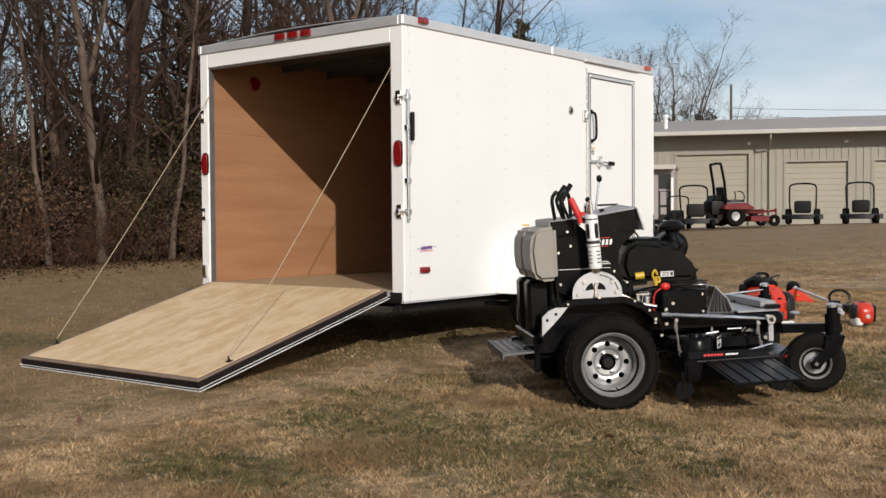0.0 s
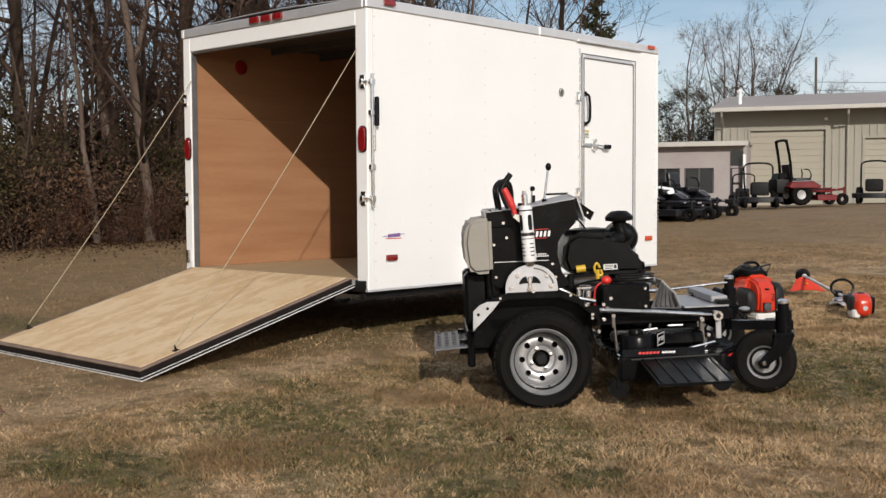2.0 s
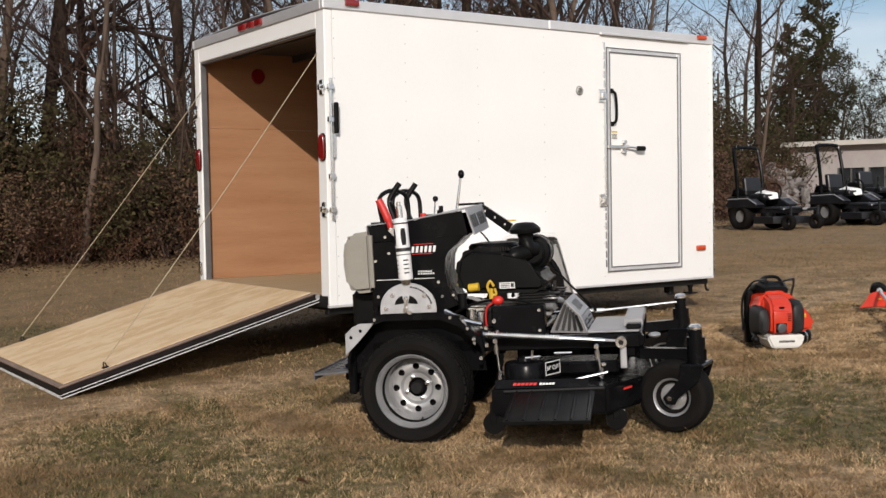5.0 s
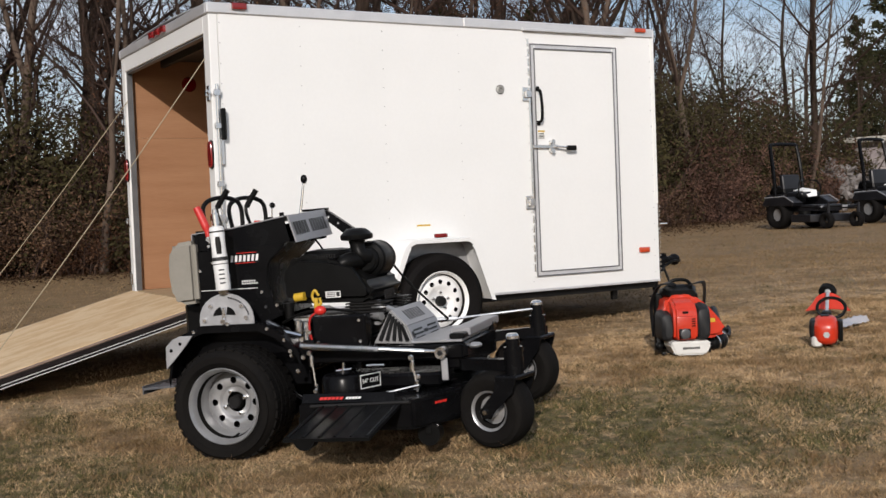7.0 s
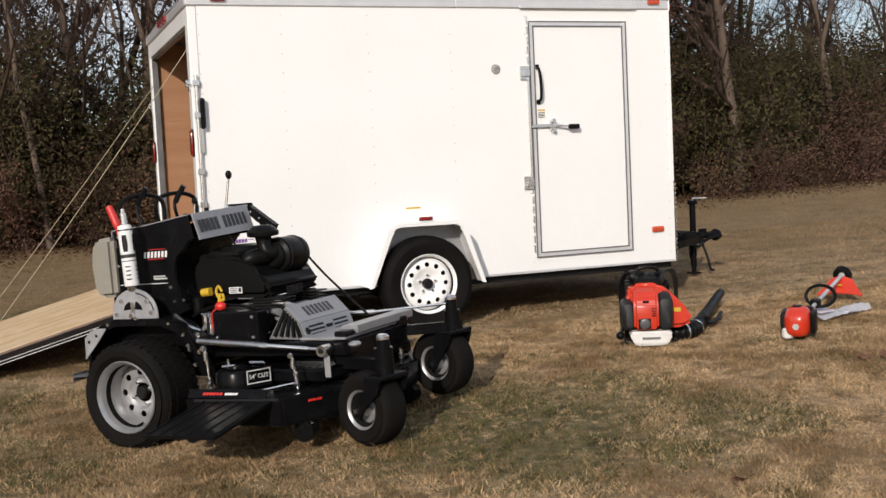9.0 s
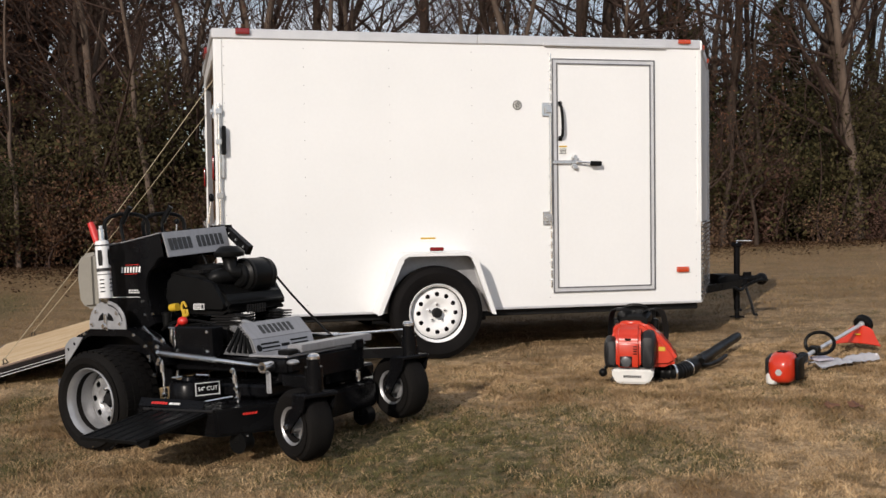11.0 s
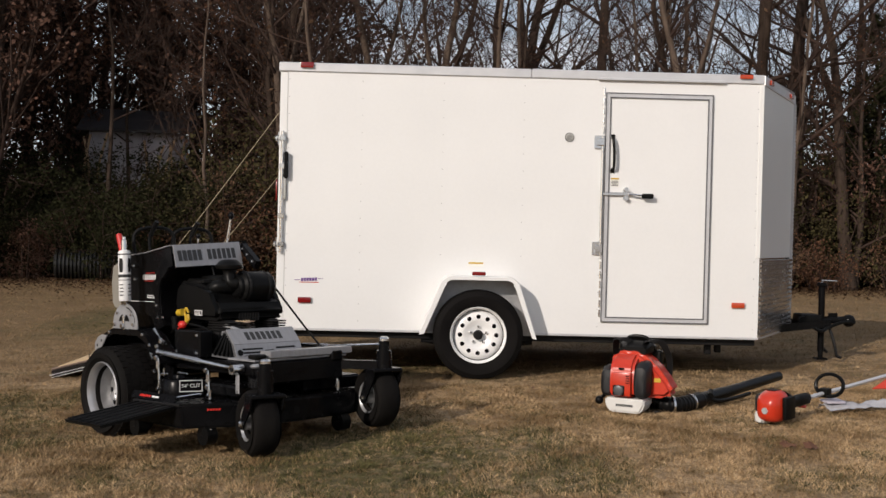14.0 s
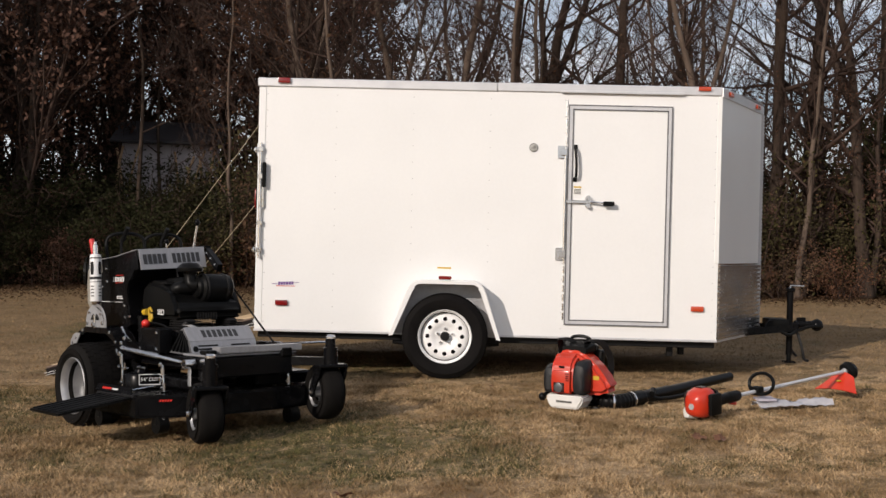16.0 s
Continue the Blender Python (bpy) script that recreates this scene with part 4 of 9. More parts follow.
def make_ramp():
    """The lowered rear ramp: its own frame has x from the hinge outwards, z up off its face."""
    m = Matrix.Translation((-0.01, 0, 0.36)) @ Matrix.Rotation(math.pi, 4, "Z") @ Matrix.Rotation(RAMP_A, 4, "Y")
    root = thing("ramp_door", m, "lowered plywood ramp door with dark banded edges and white underside", "ramp")
    y0, y1, n = -2.05, -0.13, 1.745
    bm = bmesh.new()
    box(bm, (0.02, y0 + 0.05, 0.048), (n - 0.045, y1 - 0.045, 0.066), 0.003)
    part("plywood_face", bm, M_PLY, root, "weathered plywood ramp face")
    bm = bmesh.new()
    box(bm, (0.0, y0 + 0.003, -0.003), (n - 0.003, y1 - 0.003, 0.047), 0.003)
    part("edge_banding", bm, M_EDGE, root, "dark rubber seal round the ramp edge")
    for lo, hi in (((0.02, y1 - 0.044, 0.048), (n - 0.006, y1 - 0.008, 0.063)), ((0.02, y0 + 0.008, 0.048), (n - 0.006, y0 + 0.049, 0.063)), ((n - 0.044, y0 + 0.05, 0.048), (n - 0.006, y1 - 0.045, 0.0625))):
        bm = bmesh.new()
        box(bm, lo, hi, 0.005)
        part("edge_board", bm, M_RAMP_LIP, root, "worn brown wooden edge board")
    bm = bmesh.new()
    box(bm, (0.0, y0 - 0.005, -0.0068), (n + 0.005, y1 + 0.005, -0.0035), 0.001)
    part("outer_skin", bm, M_WHITE, root, "white aluminium outer skin")
    bm = bmesh.new()
    for y in (y0 - 0.008, y1 + 0.004):
        box(bm, (0.0, y, 0.0135), (n + 0.008, y + 0.004, 0.0165))
    box(bm, (n + 0.006, y0 - 0.008, 0.0135), (n + 0.010, y1 + 0.008, 0.0165))
    part("skin_trim", bm, M_WHITE_TRIM, root, "thin aluminium trim line")
    for x, y in ((1.44, y1 - 0.065), (1.47, y0 + 0.045)):
        bm = bmesh.new()
        box(bm, (x - 0.020, y - 0.020, 0.063), (x + 0.020, y + 0.020, 0.069), 0.002)
        tube(bm, smooth_line([(x - 0.012, y - 0.010, 0.069), (x - 0.007, y - 0.010, 0.095), (x + 0.007, y + 0.010, 0.095), (x + 0.012, y + 0.010, 0.069)], 4), 0.004, 6)
        part("rope_anchor", bm, M_DARK_STEEL, root, "dark steel rope anchor")
    bm = bmesh.new()
    rod(bm, (0.0, y0, 0.03), (0.0, y1, 0.03), 0.018, seg=10)
    part("hinge", bm, M_GALV, root)
    a = m @ Vector((1.44, y1 - 0.065, 0.095))
    b = m @ Vector((1.47, y0 + 0.045, 0.095))
    for k, (p, q) in enumerate(((a, Vector((0.03, 0.10, 2.03))), (b, Vector((0.03, TW - 0.10, 1.945))))):
        rope = []
        for j in range(13):
            u = j / 12
            v = p.lerp(q, u)
            v.z -= 0.025 * math.sin(math.pi * u)
            rope.append(v)
        bm = bmesh.new()
        tube(bm, rope, 0.0032, 6)
        ob = new("rope", finish(bm, "rope", M_ROPE))
        tagged(ob, "taut tan rope from the ramp anchor to the rear post", "rope", "ramp ropes")


make_trailer()
make_ramp()


# ---- stand-on mower ----
M_SILVER = surface("silver_wheel_paint", (0.30, 0.30, 0.305), (0.44, 0.44, 0.445), 0.36, 0.6, 14, 120, 0.06, 0.001)
M_GREY_DARK = surface("dark_grey_plate", (0.055, 0.055, 0.058), (0.09, 0.09, 0.095), 0.4, 0.2, 10, 140, 0.08, 0.001)
M_GREY_PLATE = surface("brushed_grey_plate", (0.24, 0.24, 0.248), (0.33, 0.33, 0.345), 0.42, 0.35, 10, 140, 0.08, 0.001, stretch=(1, 6, 1))
M_TANK = surface("beige_fuel_tank_plastic", (0.205, 0.192, 0.163), (0.255, 0.238, 0.205), 0.5, 0, 7, 70, 0.06, 0.002)
M_TREAD = surface("grip_plate", (0.085, 0.087, 0.095), (0.15, 0.153, 0.165), 0.5, 0.4, 16, 110, 0.1, 0.001)
M_TURF_TYRE = surface("dusty_turf_tyre", (0.0035, 0.003, 0.003), (0.009, 0.008, 0.007), 0.78, 0, 8, 70, 0.3, 0.003, spec=0.1)
M_RED_GRIP = surface("red_rubber_grip", (0.42, 0.015, 0.015), (0.55, 0.03, 0.025), 0.45, 0, 14, 90, 0.08)
M_INK = surface("black_print", (0.015, 0.015, 0.016), (0.025, 0.025, 0.026), 0.5, 0, 30, 90, 0.0)
M_PRINT_WHITE = surface("white_print", (0.68, 0.68, 0.67), (0.76, 0.76, 0.75), 0.45, 0, 30, 90, 0.0)
M_LABEL = surface("white_label", (0.62, 0.62, 0.62), (0.74, 0.74, 0.73), 0.4, 0, 18, 70, 0.03)


def text_mesh(name, words, size, m, material, extrude=0.0006):
    cu = bpy.data.curves.new(name, "FONT")
    cu.body, cu.size, cu.extrude = words, size, extrude
    cu.align_x, cu.align_y = "CENTER", "CENTER"
    ob = bpy.data.objects.new(name, cu)
    scene.collection.objects.link(ob)
    bpy.context.view_layer.update()
    me = bpy.data.meshes.new_from_object(ob)
    bpy.data.objects.remove(ob)
    bpy.data.curves.remove(cu)
    me.transform(m)
    me.materials.clear()
    me.materials.append(material)
    return me


def basis(o, x, y):
    """A frame at o whose x and y axes are as given."""
    x, y = Vector(x).normalized(), Vector(y)
    z = x.cross(y).normalized()
    y = z.cross(x)
    return Matrix(((x.x, y.x, z.x, o[0]), (x.y, y.y, z.y, o[1]), (x.z, y.z, z.z, o[2]), (0, 0, 0, 1)))


def letter_bars(bm, m, n, width, height, gap=0.25, lift=0.0006, thick=0.0012, skip=(), slant=0.0):
    """A row of plain bars in the place of a brand name, centred in the frame m."""
    w = width / n
    for k in range(n):
        if k in skip:
            continue
        x0 = -width / 2 + k * w
        s = slant * height
        prism(bm, [(x0, -height / 2), (x0 + w * (1 - gap), -height / 2), (x0 + w * (1 - gap) + s, height / 2), (x0 + s, height / 2)], m @ Matrix.Translation((0, 0, lift)), thick)


def bolt(bm, p, d, r=0.011, h=0.008):
    p, d = Vector(p), Vector(d).normalized()
    rod(bm, p, p + d * h, r, r * 0.8, seg=6)


def slab(bm, quad, thick):
    """A flat plate from four corners, thickened along its normal."""
    q = [Vector(p) for p in quad]
    nrm = (q[1] - q[0]).cross(q[3] - q[0]).normalized() * thick
    lo, hi = [bm.verts.new(p) for p in q], [bm.verts.new(p + nrm) for p in q]
    for k in range(4):
        bm.faces.new((lo[k], lo[(k + 1) % 4], hi[(k + 1) % 4], hi[k]))
    bm.faces.new(lo[::-1])
    bm.faces.new(hi)


def drive_wheel(root, s):
    """A rear turf wheel; s: the side it faces (-1 is the mower's right)."""
    m = Matrix.Translation((0.02, s * 0.468, 0.252)) @ Matrix.Rotation(radians(90 * (1 if s < 0 else -1)), 4, "X")
    bm = bmesh.new()
    wheel_tyre(bm, m, 0.256, 0.165, 0.27, seg=64)
    tyre = part("tyre", bm, M_TURF_TYRE, root, "wide black turf tyre dusted with dry soil")
    # turf blocks on the tread
    bm = bmesh.new()
    for j in range(5):
        z = -0.084 + 0.042 * j
        for k in range(36):
            a = 2 * math.pi * (k + 0.5 * (j % 2)) / 36
            rr = 0.2505 if j in (0, 4) else 0.253
            mm = m @ Matrix.Rotation(a, 4, "Z") @ Matrix.Translation((rr, 0, z))
            box(bm, (-0.004, -0.0165, -0.018), (0.005, 0.0165, 0.018), m=mm)
    part("tread", bm, M_TURF_TYRE, tyre)["kind"] = "stuff"
    bm = bmesh.new()
    lathe(bm, [(0.148, -0.09), (0.142, -0.02), (0.144, 0.05), (0.150, 0.075), (0.152, 0.098), (0.160, 0.112), (0.168, 0.124), (0.173, 0.118), (0.169, 0.108)], m, 48)
    dish = lambda r: -0.018 + 0.022 * (1 - ((r - 0.10) / 0.05) ** 2) if r > 0.07 else -0.012
    holed_ring(bm, m, 0.080, 0.122, 8, 0.101, 0.0155, dish)
    lathe(bm, [(0.122, dish(0.122)), (0.134, dish(0.134)), (0.144, dish(0.144))], m, 48)
    lathe(bm, [(0.080, dish(0.08)), (0.068, -0.010), (0.046, -0.012)], m, 48)
    rim = part("rim", bm, M_SILVER, tyre, "silver dished steel rim with round holes")
    # black disc that gives the rim holes their shade
    bm = bmesh.new()
    lathe(bm, [(0.0, -0.045), (0.135, -0.045), (0.14, -0.06)], m, 28)
    part("recess_shade", bm, M_BLACK_MATT, tyre, "black disc standing for the shade behind the rim holes")
    bm = bmesh.new()
    lathe(bm, [(0.030, -0.03), (0.030, 0.008), (0.024, 0.016), (0.0, 0.016)], m, 14)
    part("axle_nut", bm, M_DARK_STEEL, tyre, "dark axle nut")
    for k in range(4):
        a = math.pi / 2 * k + 0.4
        bm = bmesh.new()
        lathe(bm, [(0.010, -0.016), (0.010, 0.008), (0.0, 0.012)], m @ Matrix.Translation((0.054 * math.cos(a), 0.054 * math.sin(a), 0)), 6)
        part("wheel_nut", bm, M_CHROME, tyre)
    bm = bmesh.new()
    tube(bm, [m @ Vector((0.03, -0.135, 0.05)), m @ Vector((0.031, -0.14, 0.09))], 0.005, 6)
    part("valve", bm, M_BLACK_MATT, tyre)


def caster(root, pivot, centre, turn):
    """A caster whose fork is swung round its pivot by some degrees."""
    px, py, pz = pivot
    cx, cy, cz = centre
    swing = Matrix.Translation((px, py, 0)) @ Matrix.Rotation(radians(turn), 4, "Z") @ Matrix.Translation((-px, -py, 0))
    def part(name, bm, material, parent, label=""):
        bmesh.ops.transform(bm, matrix=swing, verts=bm.verts)
        return swung_part(name, bm, material, parent, label)
    bm = bmesh.new()
    rod(bm, (px, py, pz - 0.15), (px, py, pz), 0.030, seg=16)
    lathe(bm, [(0.040, 0.0), (0.040, 0.02), (0.03, 0.024)], Matrix.Translation((px, py, pz - 0.15)), 16)
    post = part("caster_post", bm, M_BLACK, root, "black caster pivot post")
    bm = bmesh.new()
    lathe(bm, [(0.029, 0.0), (0.029, 0.012), (0.02, 0.022), (0.0, 0.025)], Matrix.Translation((px, py, pz)), 16)
    part("grease_cap", bm, M_CHROME, post, "plated grease cap")
    bm = bmesh.new()
    top = pz - 0.165
    for s in (-1, 1):
        y = cy + s * 0.085
        prism(bm, [(px - 0.05, top), (px + 0.05, top), (px + 0.03, top - 0.06), (cx + 0.035, cz), (cx + 0.02, cz - 0.03), (cx - 0.02, cz - 0.03), (cx - 0.035, cz), (px - 0.055, top - 0.05)], xz_plane(y - 0.005), 0.010, 0.002)
    box(bm, (px - 0.052, cy - 0.09, top - 0.006), (px + 0.052, cy + 0.09, top + 0.016), 0.006)
    fork = part("caster_fork", bm, M_BLACK, root, "black caster fork")
    for s in (-1, 1):
        bm = bmesh.new()
        bolt(bm, (cx, cy + s * 0.09, cz), (0, s, 0), 0.014, 0.014)
        part("axle_bolt", bm, M_CHROME, fork, "plated axle bolt")
    m = Matrix.Translation(centre) @ Matrix.Rotation(radians(90), 4, "X")
    bm = bmesh.new()
    wheel_tyre(bm, m, 0.166, 0.082, 0.148, seg=48)
    tyre = part("caster_tyre", bm, M_TURF_TYRE, root, "smooth black caster tyre dusted with soil")
    bm = bmesh.new()
    for s in (-1, 1):
        lathe(bm, [(0.072, s * 0.02), (0.074, s * 0.05), (0.082, s * 0.062), (0.088, s * 0.066), (0.086, s * 0.058)], m, 32)
        lathe(bm, [(0.074, s * 0.03), (0.05, s * 0.024), (0.032, s * 0.03), (0.03, s * 0.07), (0.0, s * 0.07)], m, 24)
    part("rim", bm, M_SILVER, tyre, "silver caster rim")


def make_mower():
    H = radians(-46.5)
    m0 = Matrix.Translation((-0.293, -1.653, -0.124)) @ Matrix.Rotation(H, 4, "Z") @ Matrix.Rotation(radians(-2.2), 4, "Y")
    root = thing("stand_on_mower", m0, "black stand-on lawn mower with grey plates and beige tank", "mower")
    P = lambda name, bm, mt, label="", par=root: part(name, bm, mt, par, label)

    for s in (-1, 1):
        drive_wheel(root, s)
    caster(root, (1.315, -0.407, 0.480), (1.211, -0.407, 0.176), -17)
    caster(root, (1.255, 0.435, 0.548), (1.172, 0.435, 0.232), -13)

    # main frame
    bm = bmesh.new()
    for y in (-0.30, 0.25):
        box(bm, (-0.24, y, 0.39), (1.06, y + 0.05, 0.455), 0.006)
    box(bm, (-0.24, -0.25, 0.30), (-0.16, 0.25, 0.72), 0.01)
    box(bm, (-0.16, -0.25, 0.34), (0.30, 0.25, 0.40), 0.01)
    box(bm, (0.30, -0.30, 0.43), (0.62, 0.30, 0.50), 0.008)
    P("frame", bm, M_BLACK, "black steel mower frame")
    for s, py, pz in ((-1, -0.407, 0.39), (1, 0.435, 0.44)):
        bm = bmesh.new()
        x1 = 1.315 if s < 0 else 1.255
        slab(bm, [(1.02, s * 0.25, pz), (1.06, s * 0.33, pz), (x1 + 0.045, py + s * 0.02, pz), (x1 - 0.02, py - s * 0.045, pz)][:: (1 if s > 0 else -1)], 0.05)
        box(bm, (0.98, s * 0.25 - 0.04, pz), (1.08, s * 0.25 + 0.04, pz + 0.06), 0.01)
        rod(bm, (x1, py, pz - 0.05), (x1, py, pz + 0.055), 0.042, seg=16)
        P("front_arm", bm, M_BLACK, "black front arm carrying a caster")
    bm = bmesh.new()
    box(bm, (0.98, -0.28, 0.34), (1.07, 0.30, 0.460), 0.01)
    P("front_crossbar", bm, M_BLACK)
    # thin plated rod along the far side, reaching the far caster
    bm = bmesh.new()
    rod(bm, (0.86, 0.36, 0.505), (1.26, 0.42, 0.53), 0.007, seg=8)
    rod(bm, (0.40, 0.28, 0.50), (0.86, 0.36, 0.505), 0.012, seg=8)
    P("control_rod", bm, M_CHROME, "plated control rod")

    # rear fenders
    for s in (-1, 1):
        bm = bmesh.new()
        prof = [(-0.330, 0.36), (-0.305, 0.475), (-0.245, 0.565), (-0.14, 0.602), (0.14, 0.602), (0.23, 0.565), (0.33, 0.475), (0.345, 0.42)]
        y0, y1 = (s * 0.30, s * 0.435)
        vr = [[bm.verts.new((x, y, z)) for x, z in prof] for y in (y0, y1)]
        lip = [bm.verts.new((x * 0.985, y1, z - 0.035)) for x, z in prof]
        for a, b in ((vr[0], vr[1]), (vr[1], lip)):
            for k in range(len(prof) - 1):
                bm.faces.new((a[k], a[k + 1], b[k + 1], b[k]))
        thicken(bm, 0.006)
        fd = P("fender", bm, M_BLACK, "black angular wheel fender")
        bolts("fender_bolt", [(x, y1, z) for x, z in ((-0.27, 0.515), (-0.18, 0.575), (0.19, 0.575), (0.27, 0.52), (0.30, 0.45))], (0, s, 0), 0.010, 0.007, M_CHROME, fd, "plated bolt head")
        bm = bmesh.new()
        q = [(-0.330, 0.408), (-0.326, 0.512), (-0.29, 0.545), (-0.253, 0.560), (-0.183, 0.560), (-0.215, 0.522), (-0.262, 0.474)]
        prism(bm, q, xz_plane(y1 + s * 0.008 if s > 0 else y1 - 0.014), 0.006, 0.001)
        bracket = part("bracket_plate", bm, M_GALV, fd, "bare galvanised bracket plate")
        bolts("bracket_hole", [(x, y1 + s * 0.014, z) for x, z in ((-0.299, 0.495), (-0.250, 0.525))], (0, s, 0), 0.009, 0.001, M_BLACK_MATT, bracket)
        # inner splash plate between wheel and frame
        bm = bmesh.new()
        prism(bm, [(-0.34, 0.30), (-0.30, 0.54), (-0.14, 0.60), (0.14, 0.60), (0.30, 0.48), (0.33, 0.30)], xz_plane(s * 0.30), 0.006)
        P("splash_plate", bm, M_BLACK)

    # rider platform
    bm = bmesh.new()
    slab(bm, [(-0.36, -0.34, 0.318), (-0.36, 0.34, 0.318), (-0.535, 0.34, 0.308), (-0.535, -0.34, 0.308)][::-1], 0.010)
    slab(bm, [(-0.535, -0.34, 0.278), (-0.535, 0.34, 0.278), (-0.535, 0.34, 0.318), (-0.535, -0.34, 0.318)], 0.006)
    plat = P("rider_platform", bm, M_TREAD, "grey perforated standing platform")
    bm = bmesh.new()
    for i in range(4):
        for j in range(10):
            x = -0.385 - 0.042 * i
            y = -0.30 + 0.066 * j + 0.02 * (i % 2)
            z = 0.318 + (x + 0.36) * (0.01 / 0.175) + 0.0115
            lathe(bm, [(0.0, 0.0), (0.011, 0.0), (0.013, -0.002)], Matrix.Translation((x, y, z)), 8)
    part("grip_holes", bm, M_BLACK_MATT, plat)["kind"] = "stuff"
    bm = bmesh.new()
    box(bm, (-0.36, -0.33, 0.20), (-0.32, 0.33, 0.40), 0.008)
    for y in (-0.25, 0.21):
        box(bm, (-0.40, y, 0.26), (-0.16, y + 0.04, 0.34), 0.006)
    P("platform_mount", bm, M_BLACK)
    bm = bmesh.new()
    for y in (-0.20, 0.08):
        box(bm, (-0.36, y, 0.40), (-0.23, y + 0.14, 0.70), 0.02)
    P("hydraulic_reservoir", bm, M_BLACK_MATT, "black plastic reservoir")

    # beige tank behind the console
    for y0, y1 in ((-0.335, -0.02), (0.0, 0.30)):
        bm = bmesh.new()
        prof = [(-0.205, 0.70), (-0.305, 0.695), (-0.345, 0.735), (-0.358, 0.865), (-0.342, 0.962), (-0.315, 0.99), (-0.205, 1.0)]
        prism(bm, prof, xz_plane(y0), y1 - y0)
        bmesh.ops.bevel(bm, geom=list(bm.edges), offset=0.022, segments=3, affect="EDGES")
        P("fuel_tank", bm, M_TANK, "beige moulded plastic fuel tank")

    # console tower
    def outline(back):
        return [(-0.215, 0.64), (-0.214, 0.94), (0.248 - back, 0.957), (0.205 - back, 0.915), (0.165 - back, 0.885), (0.147 - back, 0.85), (0.14 - back, 0.78), (0.16 - back, 0.69), (0.20 - back, 0.62), (0.10 - back, 0.58), (-0.10, 0.58)]
    upper = [(-0.218, 0.945), (-0.226, 1.021), (-0.11, 1.028), (-0.02, 1.036), (0.245, 1.074), (0.268, 0.962), (0.24, 0.9575)]
    for y, nm in ((-0.30, "right"), (0.165, "left")):
        bm = bmesh.new()
        prism(bm, outline(0.0 if nm == "right" else 0.04), xz_plane(y), 0.008, 0.0015)
        pan = P("console_side", bm, M_BLACK, "black console side panel")
        bm = bmesh.new()
        prism(bm, upper, xz_plane(y + (0.012 if nm == "right" else -0.004)), 0.006, 0.001)
        P("dash_side", bm, M_BLACK, "black side of the dash box")
        if nm == "right":
            bm = bmesh.new()
            mm = basis((0.040, -0.3005, 0.898), (1, 0, 0.01), (0, 0, 1))
            letter_bars(bm, mm, 7, 0.150, 0.030, 0.42, slant=0.2)
            part("maker_mark", bm, M_PRINT_WHITE, pan, "white maker's mark as plain bars")["kind"] = "stuff"
            bm = bmesh.new()
            letter_bars(bm, basis((0.05, -0.3005, 0.923), (1, 0, 0.01), (0, 0, 1)), 1, 0.10, 0.003, 0.0)
            letter_bars(bm, basis((0.04, -0.3005, 0.876), (1, 0, 0.01), (0, 0, 1)), 1, 0.10, 0.003, 0.0)
            part("red_stripe", bm, M_RED, pan, "red stripes round the mark")
            bm = bmesh.new()
            for row in range(2):
                for k in range(7 - row):
                    box(bm, (0.016 + 0.012 * k, -0.3018, 0.776 + 0.011 * row), (0.024 + 0.012 * k, -0.3005, 0.783 + 0.011 * row))
            box(bm, (-0.198, -0.3018, 0.7545), (0.095, -0.3005, 0.7575))
            part("small_print", bm, M_PRINT_WHITE, pan, "row of small white marks")
            bolts("panel_bolt", [(x, -0.30, z) for x, z in ((-0.195, 0.85), (-0.19, 0.675), (-0.14, 0.965), (0.115, 0.735), (0.13, 0.665), (-0.125, 0.885), (0.185, 0.67))], (0, -1, 0), 0.010, 0.007, M_CHROME, pan)
    bm = bmesh.new()
    box(bm, (-0.21, -0.292, 0.60), (-0.20, 0.165, 1.04))
    P("console_back", bm, M_BLACK)
    bm = bmesh.new()
    bent = [[bm.verts.new((x - off, y, z)) for x, z in outline(0.0)[2:9]] for off, y in ((0.0, -0.291), (0.04, 0.165))]
    for u in range(6):
        bm.faces.new((bent[0][u], bent[1][u], bent[1][u + 1], bent[0][u + 1]))
    thicken(bm, 0.005)
    P("console_front", bm, M_BLACK, "black bent sheet closing the console")
    bm = bmesh.new()
    slab(bm, [(-0.2, -0.29, 0.945), (0.24, -0.29, 0.952), (0.17, 0.165, 0.952), (-0.2, 0.165, 0.945)], 0.006)
    P("dash_floor", bm, M_BLACK)
    bm = bmesh.new()
    slab(bm, [(-0.229, -0.296, 1.024), (-0.02, -0.296, 1.039), (-0.02, 0.172, 1.045), (-0.229, 0.172, 1.034)], 0.005)
    slab(bm, [(-0.02, -0.296, 1.039), (0.25, -0.296, 1.077), (0.25, 0.172, 1.097), (-0.02, 0.172, 1.045)], 0.005)
    slab(bm, [(-0.230, -0.29, 0.955), (-0.232, -0.29, 1.024), (-0.232, 0.168, 1.034), (-0.230, 0.168, 0.955)], 0.005)
    top = P("console_top", bm, M_GREY_PLATE, "grey metal console top")
    bm = bmesh.new()
    fq = [(0.297, -0.285, 0.954), (0.292, 0.168, 0.976), (0.256, 0.168, 1.104), (0.260, -0.285, 1.080)]
    slab(bm, fq, 0.008)
    fp = P("name_plate", bm, M_GREY_PLATE, "grey sloping plate on the console front")
    bm = bmesh.new()
    letter_bars(bm, basis((0.2835, -0.065, 1.030), (-0.009, 0.49, 0.026), (-0.036, 0, 0.126)), 12, 0.40, 0.062, 0.28, 0.001, 0.002, skip=(5,))
    part("maker_mark", bm, M_INK, fp, "black maker's name as plain bars")["kind"] = "stuff"
